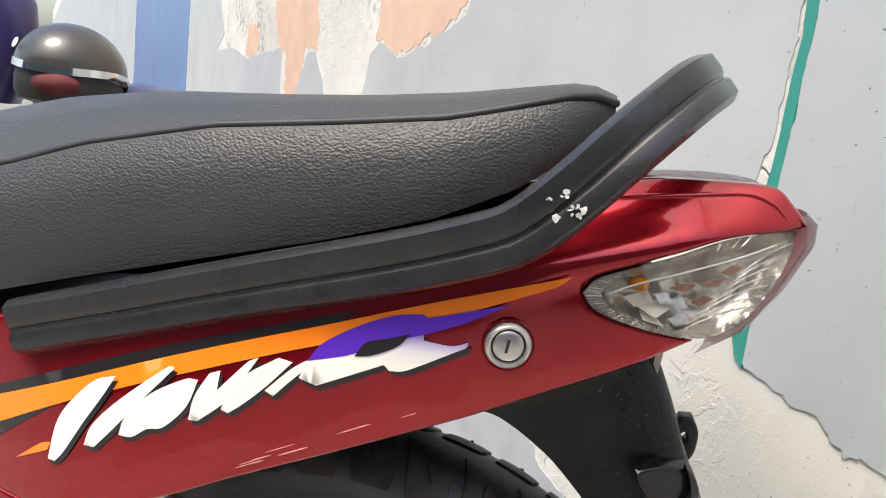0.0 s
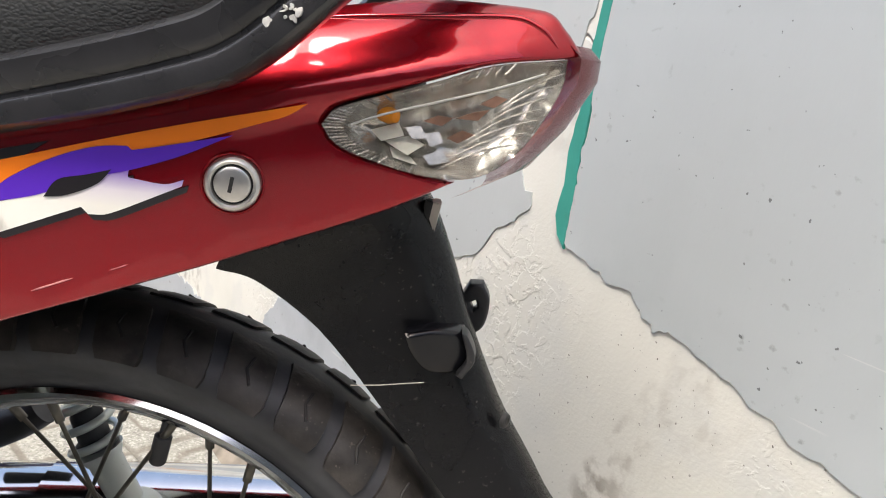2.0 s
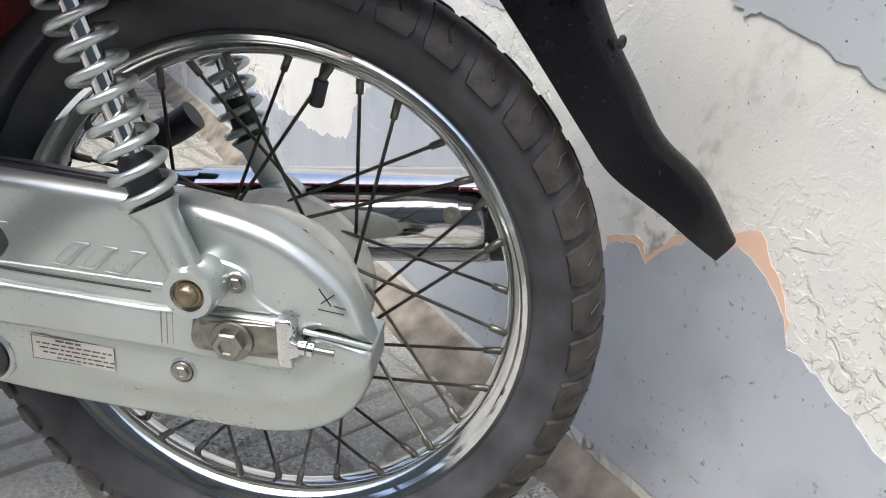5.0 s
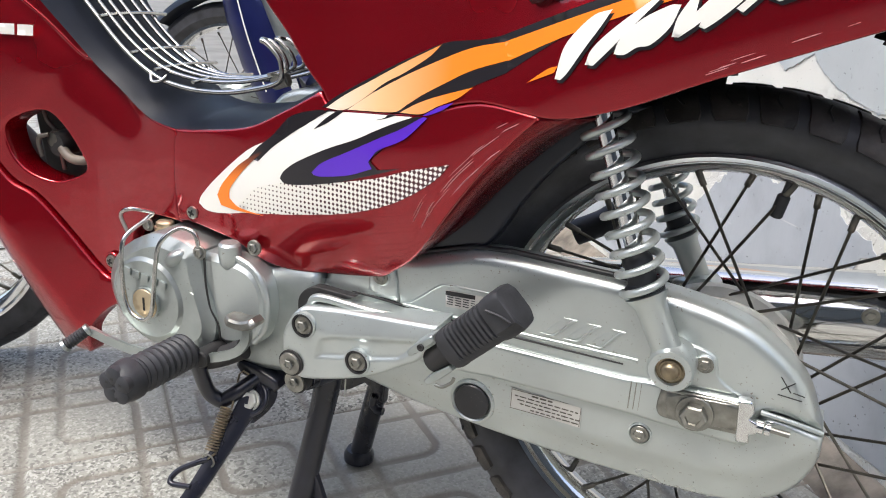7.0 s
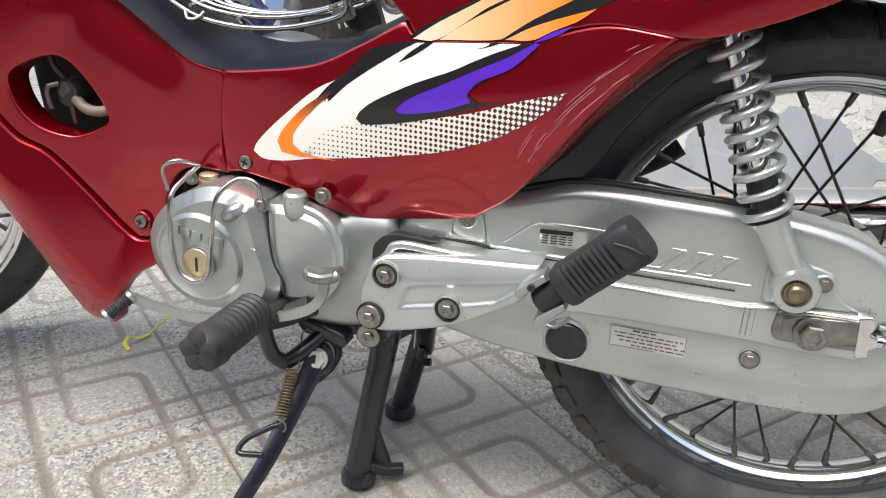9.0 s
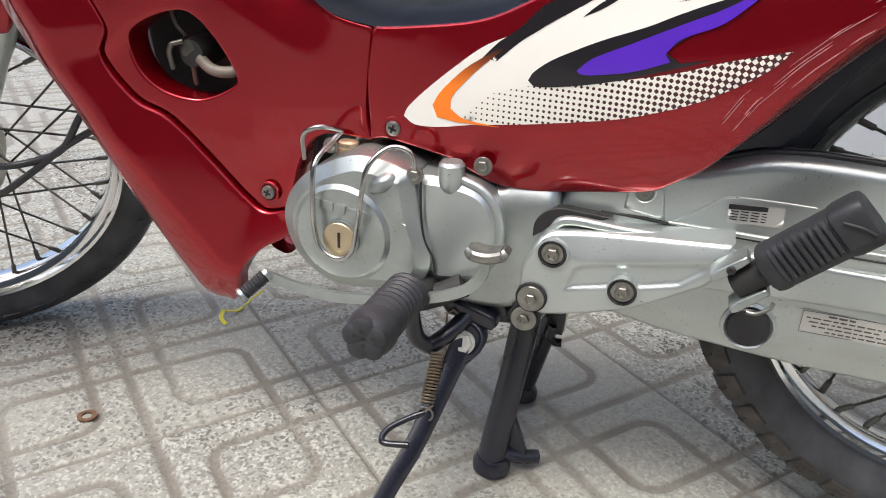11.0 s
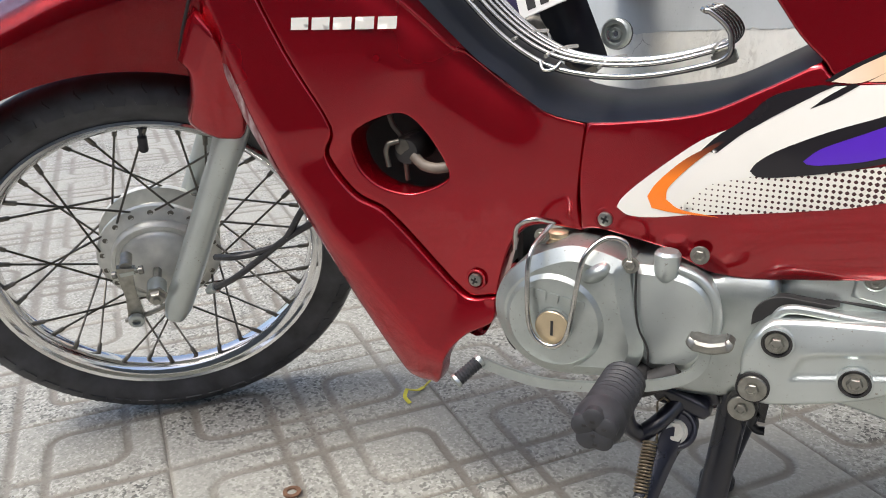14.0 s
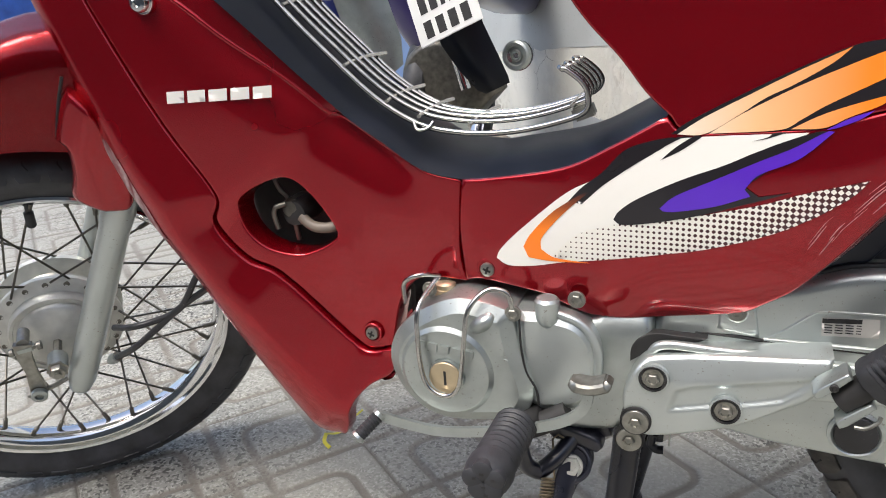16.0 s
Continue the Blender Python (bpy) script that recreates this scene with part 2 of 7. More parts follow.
def lathe(bm, prof, m=None, segs=32, closed=False):
    """Turns a profile of (radius, height) round the y axis (height goes to -y, towards the camera side), then places it by m."""
    m = m or Matrix()
    rings = []
    for r, h in prof:
        if r < 1e-6:
            rings.append([bm.verts.new(m @ Vector((0, -h, 0)))])
        else:
            rings.append([bm.verts.new(m @ Vector((r * math.cos(2 * math.pi * k / segs), -h, r * math.sin(2 * math.pi * k / segs)))) for k in range(segs)])
    pairs = list(zip(rings, rings[1:])) + ([(rings[-1], rings[0])] if closed else [])
    for a, b in pairs:
        for k in range(segs):
            j = (k + 1) % segs
            if len(a) == 1 and len(b) == 1:
                continue
            if len(a) == 1:
                bm.faces.new((a[0], b[j], b[k]))
            elif len(b) == 1:
                bm.faces.new((a[k], a[j], b[0]))
            else:
                bm.faces.new((a[k], a[j], b[j], b[k]))
    return bm


def loft(bm, rows, closed=False, cap=True):
    R = [[bm.verts.new(p) for p in row] for row in rows]
    m = len(R[0])
    for a, b in zip(R, R[1:]):
        for j in range(m if closed else m - 1):
            bm.faces.new((a[j], a[(j + 1) % m], b[(j + 1) % m], b[j]))
    if closed and cap:
        bm.faces.new(list(reversed(R[0])))
        bm.faces.new(R[-1])
    return bm


def box(bm, c, s, m=None, bev=0.002):
    r = bmesh.ops.create_cube(bm, size=1.0)
    vs = r["verts"]
    for v in vs:
        v.co = Vector((v.co.x * s[0], v.co.y * s[1], v.co.z * s[2]))
    es = list({e for v in vs for e in v.link_edges})
    if bev > 0:
        g = bmesh.ops.bevel(bm, geom=es, offset=bev, segments=2, affect="EDGES")
        vs = list({v for f in g["faces"] for v in f.verts} | {v for v in vs if v.is_valid})
    M = Matrix.Translation(c) @ (m or Matrix())
    for v in vs:
        v.co = M @ v.co
    return bm


def solid(bm, t):
    """Gives an open sheet its thickness."""
    g = bmesh.ops.solidify(bm, geom=list(bm.faces), thickness=t)
    return bm


def bolt(name, x, y, z, r, h, parent, material, hexed=True, washer=0.0, label="", m=None):
    bm = bmesh.new()
    M = Matrix.Translation((x, y, z)) @ (m or Matrix())
    if washer:
        lathe(bm, [(0, 0), (washer, 0), (washer, 0.002), (washer * 0.96, 0.0025), (0, 0.0025)], M, 20)
    if hexed:
        lathe(bm, [(r, 0), (r, h * 0.85), (r * 0.88, h), (r * 0.55, h), (r * 0.5, h * 0.8), (0, h * 0.8)], M, 6)
    else:
        lathe(bm, [(r, 0), (r, h * 0.6), (r * 0.85, h * 0.95), (r * 0.5, h), (r * 0.42, h * 0.75), (0, h * 0.75)], M, 20)
    return part(name, bm, material, parent, label, 30)


def empty(name, label, category, group=""):
    return tagged(new(name), label, category, group)


def rough(bm, amount, scale=40.0):
    for v in bm.verts:
        v.co += amount * noise.noise_vector(v.co * scale)
    return bm


# ---------- place: pavement and wall ----------
# base slab toned darker so the unseen ground dims reflections in the panels
M_TERRAZZO = mat("darkened_pavement", (0.18, 0.177, 0.165), 0.85, 0.0, 0.0, 0.2, 4, 0.2, 200)


def nodes_of(name, rough):
    """A new material with short helpers to wire noise, ramps and mixes."""
    m = bpy.data.materials.new(name)
    m.use_nodes = True
    N, K = m.node_tree.nodes, m.node_tree.links
    b = N["Principled BSDF"]
    b.inputs["Roughness"].default_value = rough
    tc = N.new("ShaderNodeTexCoord")

    def tex(scale, detail=4, distort=0.0, stretch=None):
        n = N.new("ShaderNodeTexNoise")
        n.inputs["Scale"].default_value, n.inputs["Detail"].default_value, n.inputs["Distortion"].default_value = scale, detail, distort
        src = tc.outputs["Object"]
        if stretch:
            mp = N.new("ShaderNodeMapping")
            mp.inputs["Scale"].default_value = stretch
            K.new(src, mp.inputs[0])
            src = mp.outputs[0]
        K.new(src, n.inputs["Vector"])
        return n.outputs["Fac"]

    def cell(scale, feature="F1"):
        v = N.new("ShaderNodeTexVoronoi")
        v.feature = feature
        v.inputs["Scale"].default_value = scale
        n = N.new("ShaderNodeTexNoise")
        n.inputs["Scale"].default_value, n.inputs["Detail"].default_value = scale * 2.2, 3
        K.new(tc.outputs["Object"], n.inputs["Vector"])
        a = N.new("ShaderNodeVectorMath")
        a.operation = "MULTIPLY_ADD"
        a.inputs[1].default_value = (.35 / scale,) * 3
        K.new(n.outputs["Color"], a.inputs[0])
        K.new(tc.outputs["Object"], a.inputs[2])
        K.new(a.outputs[0], v.inputs["Vector"])
        return v.outputs["Distance"]

    def ramp(src, lo, hi, a=0.0, c=1.0):
        r = N.new("ShaderNodeMapRange")
        r.inputs["From Min"].default_value, r.inputs["From Max"].default_value = lo, hi
        r.inputs["To Min"].default_value, r.inputs["To Max"].default_value = a, c
        K.new(src, r.inputs["Value"])
        return r.outputs["Result"]

    def mul(a, c, kind="MULTIPLY"):
        x = N.new("ShaderNodeMath")
        x.operation = kind
        for i, v in enumerate((a, c)):
            if isinstance(v, (int, float)):
                x.inputs[i].default_value = v
            else:
                K.new(v, x.inputs[i])
        return x.outputs[0]

    def mix(fac, a, c):
        x = N.new("ShaderNodeMix")
        x.data_type = "RGBA"
        K.new(fac, x.inputs[0])
        for i, v in ((6, a), (7, c)):
            if isinstance(v, tuple):
                x.inputs[i].default_value = (*v, 1)
            else:
                K.new(v, x.inputs[i])
        return x.outputs[2]

    def finish(col, height, strength, dist):
        K.new(col, b.inputs["Base Color"])
        bp = N.new("ShaderNodeBump")
        bp.inputs["Strength"].default_value, bp.inputs["Distance"].default_value = strength, dist
        K.new(height, bp.inputs["Height"])
        K.new(bp.outputs["Normal"], b.inputs["Normal"])
        return m
    return tex, cell, ramp, mul, mix, finish


def plaster():
    """Old limewashed plaster: smooth coats with crumbled patches, flaked edges, mould specks and hairline cracks."""
    tex, cell, ramp, mul, mix, finish = nodes_of("old_cream_plaster", .85)
    col = mix(ramp(tex(3.2, 6), .38, .62), (.63, .625, .575), (.735, .725, .675))
    col = mix(mul(ramp(tex(11, 6), .52, .62), .5), col, (.58, .585, .565))
    grime = mul(ramp(tex(2.6, 4, 1.5), .52, .68), ramp(tex(46, 6), .46, .60))
    col = mix(mul(grime, .8), col, (.25, .22, .185))
    crumble = ramp(tex(2.4, 4), .44, .58)
    flakes = ramp(tex(34, 8, .4), .475, .515)
    chips = mul(ramp(tex(105, 4), .56, .60), crumble)
    specks = mul(ramp(tex(210, 2), .68, .72), ramp(tex(7, 4), .42, .58))
    col = mix(mul(mul(flakes, crumble), .22), col, (.52, .50, .45))
    col = mix(mul(specks, .9), col, (.10, .09, .08))
    crack = mul(ramp(cell(6.5, "DISTANCE_TO_EDGE"), .0, .010, 1, 0), ramp(tex(3.3, 3), .55, .60))
    col = mix(mul(crack, .8), col, (.15, .13, .11))
    h = mul(mul(flakes, crumble), mul(chips, .7), "ADD")
    h = mul(h, mul(tex(260, 3), .22), "ADD")
    return finish(col, mul(h, crack, "SUBTRACT"), .85, .0016)


def wall_coat(name, color, stain=.5, seed=0.0):
    """Brushed emulsion paint with faint clouds, sparse chips and thin scratches."""
    tex, cell, ramp, mul, mix, finish = nodes_of(name, .58)
    c = Vector(color)
    col = mix(ramp(tex(2.2 + seed, 5), .35, .65), tuple(c * .93), tuple(c * 1.06))
    col = mix(mul(ramp(tex(9 + seed, 5), .50, .70), .4 * stain), col, tuple(c * .72))
    col = mix(mul(ramp(tex(95 + seed, 5), .64, .74), mul(ramp(tex(5, 3), .45, .6), stain)), col, (.17, .165, .16))
    col = mix(mul(ramp(tex(150 + seed, 2), .735, .76), .8), col, (.07, .07, .07))
    line = mul(ramp(tex(3, 2, 0, (1, 1, 60)), .69, .70), ramp(tex(6 + seed, 2), .58, .62))
    col = mix(mul(line, .5), col, (.62, .62, .60))
    h = mul(mul(tex(60, 4, 0, (1, 1, .25)), .5), mul(tex(14, 5), .8), "ADD")
    return finish(col, h, .35, .003)


M_PLASTER = plaster()
FLOOR_M = pose(0, 0, 0, 0.38, -0.5, 0)
bm = bmesh.new()
box(bm, (0, 0, -0.15), (60, 60, 0.288), None, 0)
floor = tagged(obj("floor", bm, M_TERRAZZO), "grey speckled terrazzo pavement with rounded grooves", "pavement", kind="structure")
floor.matrix_world = FLOOR_M
WALL_ANGLE = math.degrees(math.atan2(-1.2938, 1.0))
WALL_M = Matrix.Translation((0, 0.6469, 0)) @ pose(0, 0, 0, 0, 0, WALL_ANGLE)
bm = bmesh.new()
box(bm, (-19.0, 0.28, 1.5), (42.0, 0.56, 3.2), None, 0)
wall = tagged(obj("wall_back", bm, M_PLASTER), "old plaster wall with peeling pale blue paint", "wall", kind="structure")
wall.matrix_world = WALL_M


# ---------- the red motorcycle ----------
bike = empty("motorcycle", "dark red underbone motorcycle with orange decals on its centre stand", "motorcycle")

WIDTH = [(-1.3, .17), (-1.1, .15), (-1.0, .133), (-.9, .115), (-.86, .107), (-.80, .088), (-.74, .077), (-.64, .083), (-.54, .093), (-.375, .106),
         (-.24, .131), (-.147, .148), (-.06, .145), (.02, .135), (.085, .122), (.133, .107), (.20, .088), (.25, .067), (.285, .04), (.305, .0)]
MIDDLE = [(-.6, .42), (-.24, .51), (-.147, .59), (.085, .70), (.26, .76)]


def soft(x, table):
    """The table's value, averaged a little along x so that the body has no kinks."""
    return sum(lerp(x + d, table) * w for d, w in ((-.04, .1), (-.02, .2), (0, .4), (.02, .2), (.04, .1)))


def side(x, z):
    """The left face of the body."""
    d = z - soft(x, MIDDLE)
    k = 2.0 * d * d * min(1, max(0, (x + .6) / .2))
    if d > 0 and x < -.14:
        k = k / (1 + (d / .10) ** 2 * min(1, (-.14 - x) / .1))
    return -(soft(x, WIDTH) - k)


def line_dist(x, z, line):
    best = 9.0
    for (a, b), (c, d) in zip(line, line[1:]):
        ux, uz = c - a, d - b
        t = min(1, max(0, ((x - a) * ux + (z - b) * uz) / (ux * ux + uz * uz)))
        best = min(best, math.hypot(a + t * ux - x, b + t * uz - z))
    return best


# edge lines of the mouldings
COVER_FOLD = [(-1.02, .80), (-.892, .678), (-.85, .629), (-.794, .585), (-.758, .556), (-.70, .518), (-.66, .498), (-.63, .490)]
TAIL_FOLD = [(.02, .722), (.092, .746), (.124, .757), (.159, .764), (.222, .777), (.257, .786)]
LAMP_RIDGE = [(.06, .722), (.108, .741), (.127, .7495), (.168, .7625), (.196, .7725), (.221, .780), (.245, .787)]


def signed_dist(x, z, line):
    """Distance to a line that runs rearwards, positive above it."""
    best, sg = 9.0, 1
    for (a, b), (c, d) in zip(line, line[1:]):
        ux, uz = c - a, d - b
        t = min(1, max(0, ((x - a) * ux + (z - b) * uz) / (ux * ux + uz * uz)))
        h = math.hypot(a + t * ux - x, b + t * uz - z)
        if h < best:
            best, sg = h, (1 if ux * (z - b) - uz * (x - a) > 0 else -1)
    return best * sg


def fold(d, w=.0025):
    """A smooth hinge: nothing below zero, d above."""
    return w * math.log1p(math.exp(max(-30.0, min(30.0, d / w))))


COVER_FOLD = [(p.x, p.y) for p in spline([(a, b, 0) for a, b in COVER_FOLD], 5)]


def cover_face(x, z):
    """The centre cover: folded back above its edge line, stepped in towards the opening."""
    y = side(x, z)
    if x < -.63:
        f = min(1, (-.63 - x) / .08)
        d = signed_dist(x, z, COVER_FOLD)
        y += f * f * (3 - 2 * f) * (4.2 * max(0.0, .05 + d) ** 2 if d < 0 else .0105 + .12 * d)
    y += .0045 / (1 + math.exp(-(line_side(x, z)) / .006)) * min(1, max(0, (x + 1.0) / .1))
    return y


def line_side(x, z):
    """Signed distance to the soft step that runs from the upper fold to the opening: positive towards the rear."""
    (ax, az), (bx, bz) = (-.758, .556), (-.868, .463)
    nx, nz = bz - az, -(bx - ax)
    L = math.hypot(nx, nz)
    return ((x - ax) * nx + (z - az) * nz) / L * (1 if nz < 0 else -1)


def tail_face(x, z):
    """The tail cover: folded in above its edge line."""
    y = side(x, z)
    if x > .0:
        zf = float(np.interp(x, [p[0] for p in TAIL_FOLD], [p[1] for p in TAIL_FOLD]))
        f = min(1, x / .08)
        d = z - zf
        y += f * f * (3 - 2 * f) * (.50 * fold(d, .002) + 3.0 * max(0.0, d - .018) ** 1.5)
    if x > .09:
        d = signed_dist(x, z, LAMP_RIDGE)
        f = min(1, (x - .09) / .04, max(0, (.245 - x) / .03))
        y += f * (.26 if d > 0 else .40) * (math.sqrt(min(abs(d), .013) ** 2 + .0022 ** 2) - .0022)
    return y


def mirrored(ob, name=None):
    """The same part on the far side."""
    me = ob.data.copy()
    me.transform(Matrix.Diagonal((1, -1, 1, 1)))
    me.flip_normals()
    o = new(name or ob.name.split(".")[0], me)
    o.parent = ob.parent
    return o


# side cover below the seat
SIDE = [(-.601, .495), (-.572, .498), (-.498, .511), (-.449, .534), (-.403, .56), (-.389, .5475), (-.33, .5505), (-.277, .5572), (-.217, .5738), (-.158, .5705),
        (-.182, .546), (-.208, .516), (-.234, .481), (-.262, .441), (-.288, .408), (-.310, .389), (-.335, .373), (-.421, .358), (-.469, .359), (-.497, .37),
        (-.518, .38), (-.583, .39), (-.602, .387), (-.606, .442)]
side_cover = part("side_cover", pillow(SIDE, side, 0.02, 0.0028, 0.012), M_RED, bike)
mirrored(side_cover)
OUTER = spline([(a, 0, b) for a, b in ((-.158, .5705), (-.182, .546), (-.208, .516), (-.234, .481), (-.262, .441), (-.288, .408), (-.308, .391))], 5)
INWARD = spline([(a, 0, b) for a, b in ((-.112, .570), (-.152, .546), (-.185, .516), (-.212, .487), (-.238, .454), (-.272, .420), (-.298, .398))], 5)
rows = []
for p, q in zip(OUTER, INWARD):
    y0 = side(p.x - .003, p.z) + .0012
    rows.append([Vector((p.x - .003 + (q.x - p.x + .003) * math.sin(u), y0 + (-.070 - y0) * (1 - math.cos(u)), p.z + (q.z - p.z) * math.sin(u))) for u in np.linspace(0, math.pi / 2, 9)])
rolled = part("rolled_edge", solid(loft(bmesh.new(), rows), .0025), M_RED, side_cover, "", 60)
# tail cover
TAIL = [(-.401, .561), (-.422, .581), (-.446, .612), (-.472, .640), (-.495, .672), (-.52, .72), (-.40, .705), (-.30, .675), (-.241, .666), (-.091, .711), (.007, .742), (.085, .778),
        (.154, .797), (.184, .803), (.24, .805), (.253, .796), (.263, .785), (.256, .783), (.219, .7755), (.19, .764), (.149, .7475), (.1415, .738),
        (.149, .729), (.165, .723), (.194, .7165), (.207, .715), (.178, .699), (.14, .682), (.096, .664), (.034, .639), (-.034, .611), (-.092, .585),
        (-.147, .570), (-.217, .574), (-.277, .558), (-.33, .5525), (-.389, .5495)]
tail = part("tail_cover", pillow(TAIL, tail_face, 0.02, 0.0024, 0.0042), M_RED, bike)
mirrored(tail)
# top of the tail
rows = []
for x, z in spline([(.05, .767), (.12, .7885), (.184, .8010), (.23, .8035), (.252, .7965), (.262, .784)], 4):
    w = -tail_face(x, z) - .002
    rows.append([Vector((x, -w * c, z + .003 * (1 - abs(c) ** 2.5))) for c in np.linspace(1, -1, 15)])
part("tail_top", solid(loft(bmesh.new(), rows), -.003), M_RED, bike)
bm = bmesh.new()
rows = []
for x, z, w in ((.255, .790, .055), (.262, .784, .055), (.262, .772, .058), (.249, .745, .064), (.232, .722, .072), (.207, .708, .082)):
    rows.append([Vector((x + .016 * (1 - c * c), w * c, z)) for c in np.linspace(-1, 1, 13)])
part("rear_lamp_surround", solid(loft(bm, rows), .004), M_RED, bike)

# seat
SEAT = [(-.46, .745, .737, .702, .05), (-.40, .758, .742, .700, .085), (-.33, .775, .748, .690, .105), (-.26, .798, .756, .680, .118), (-.212, .811, .766, .688, .122), (-.154, .820, .786, .706, .124),
        (-.074, .826, .805, .729, .124), (.0, .833, .815, .750, .12), (.058, .841, .824, .769, .113), (.1, .849, .836, .79, .1), (.128, .854, .845, .812, .085), (.146, .848, .842, .83, .06)]
def seat_rows():
    xs = [s[0] for s in SEAT]
    out = []
    for x in np.linspace(xs[0], xs[-1], 48):
        zt, zp, zb, w = [float(np.interp(x, xs, [s[k] for s in SEAT])) for k in (1, 2, 3, 4)]
        half = [(w * .97, zb), (w, zb + .25 * (zp - zb)), (w * 1.0, zb + .6 * (zp - zb)), (w * .95, zp - .004), (w * .90, zp + .001), (w * .7, zp + .62 * (zt - zp)), (w * .4, zp + .93 * (zt - zp)), (0, zt)]
        out.append([Vector((x, -a, b)) for a, b in half] + [Vector((x, a, b)) for a, b in reversed(half[:-1])])
    return out
rows = seat_rows()
M_SEAT = mat("black_grained_vinyl", (0.036, 0.038, 0.039), 0.46, 0.0, 0.0, 0.12, 9)
nt = M_SEAT.node_tree
tcn, vor, nzz, bmp = nt.nodes.new("ShaderNodeTexCoord"), nt.nodes.new("ShaderNodeTexVoronoi"), nt.nodes.new("ShaderNodeTexNoise"), nt.nodes.new("ShaderNodeBump")
vor.feature = "SMOOTH_F1"
vor.inputs["Scale"].default_value, vor.inputs["Smoothness"].default_value = 600, 0.12
mp = nt.nodes.new("ShaderNodeMapping")
mp.inputs["Scale"].default_value = (0.8, 1, 1.1)
mp.inputs["Rotation"].default_value = (0, 0.25, 0)
nzz.inputs["Scale"].default_value = 260
mx = nt.nodes.new("ShaderNodeVectorMath")
mx.operation = "MULTIPLY_ADD"
mx.inputs[1].default_value = (0.0014, 0.0014, 0.0014)
nt.links.new(nzz.outputs["Color"], mx.inputs[0])
nt.links.new(tcn.outputs["Object"], mx.inputs[2])
nt.links.new(tcn.outputs["Object"], nzz.inputs["Vector"])
nt.links.new(mx.outputs[0], mp.inputs["Vector"])
nt.links.new(mp.outputs[0], vor.inputs["Vector"])
nt.links.new(vor.outputs["Distance"], bmp.inputs["Height"])
bmp.invert = True
bmp.inputs["Strength"].default_value, bmp.inputs["Distance"].default_value = 0.5, 0.0009
nt.links.new(bmp.outputs["Normal"], nt.nodes["Principled BSDF"].inputs["Normal"])
seat = part("seat", loft(bmesh.new(), rows, closed=True), M_SEAT, bike, "black grained vinyl seat with welted edge", 60)
bm = bmesh.new()
for sgn in (1, -1):
    sweep(bm, [Vector((r[4].x, sgn * (r[4].y - .0012), r[4].z - .001)) for r in rows], .0024, raw=True)
part("seat_piping", bm, M_RUBBER, seat)

# grab rail
M_RAIL = mat("worn_black_coating", (0.019, 0.019, 0.021), 0.27, 0.0, 0.25, 0.25, 35, 0.06, 500)
half = [(-.182, -.128, .674), (-.12, -.131, .694), (-.04, -.132, .720), (.04, -.131, .745), (.085, -.13, .761), (.107, -.129, .772), (.13, -.126, .794), (.155, -.117, .822), (.178, -.098, .846), (.19, -.07, .855), (.197, -.03, .859)]
full = half + [(x, -y, z) for x, y, z in reversed(half)]
prof = [(.0122, .004), (.0122, .013), (.007, .0165), (-.007, .0165), (-.012, .013), (-.012, -.013), (-.007, -.0165), (.007, -.0165), (.012, -.013), (.0122, -.0045), (.0116, -.0032), (.0100, -.0024), (.0100, -.0006), (.0114, .0008)]
rail = part("grab_rail", sweep(bmesh.new(), full, prof, n=5), M_RAIL, bike, "black plastic coated grab rail with white scuffs")

# leg shield and centre cover
COVER = [(-.811, .638), (-.773, .598), (-.727, .555), (-.689, .53), (-.647, .503), (-.603, .494), (-.6065, .455), (-.6085, .413), (-.602, .384), (-.643, .384), (-.665, .377), (-.682, .356), (-.692, .325),
         (-.698, .294), (-.738, .292), (-.823, .382), (-.858, .403), (-.886, .443), (-.880, .476), (-.926, .556), (-.968, .644), (-1.01, .74), (-.90, .74)]
HOLE = [(-.86, .462), (-.847, .478), (-.816, .491), (-.795, .487), (-.772, .461), (-.755, .43), (-.759, .419), (-.782, .407), (-.804, .403), (-.834, .412), (-.854, .433)]
cover = part("centre_cover", pillow(COVER, cover_face, 0.03, 0.0028, 0.0055, [HOLE]), M_RED, bike)
WING = [(-1.01, .74), (-.970, .644), (-.928, .556), (-.882, .476), (-.889, .443), (-.86, .401), (-.825, .38), (-.74, .29), (-.698, .292), (-.7, .265), (-.728, .246), (-.746, .228), (-.756, .209), (-.762, .188), (-.770, .172),
        (-0.780, 0.169), (-0.797, 0.172), (-0.811, 0.182), (-0.834, 0.219), (-0.876, 0.292), (-0.927, 0.382), (-0.958, 0.430), (-0.987, 0.482), (-1.011, 0.548), (-1.029, 0.611), (-1.047, 0.671), (-1.065, 0.728)]
WING_EDGE = [(-1.065, 0.728), (-1.047, 0.671), (-1.029, 0.611), (-1.011, 0.548), (-0.987, 0.482), (-0.958, 0.430), (-0.927, 0.382), (-0.876, 0.292), (-0.834, 0.219), (-0.811, 0.182), (-0.797, 0.172), (-0.780, 0.169)]
SEAM = [(-1.01, .74), (-.970, .644), (-.928, .556), (-.882, .476), (-.889, .443), (-.86, .401), (-.825, .38), (-.74, .29), (-.70, .285)]
def wing_face(x, z):
    d = line_dist(x, z, SEAM)
    e = line_dist(x, z, WING_EDGE)
    valley = -.20 * d + .62 * fold(d - .64 * (d + e), .003)
    return side(x, z) + max(-.02, min(valley, .01)) * min(1, (.80 - z) / .1) + .30 * fold(.010 - e, .002)
wing = part("leg_shield", pillow(WING, wing_face, 0.02, 0.0028, 0.007), M_RED, bike)
part("far_centre_cover", pillow(COVER, lambda x, z: -cover_face(x, z) - .004, -.03, 0.0, 0.02), M_RED, bike)
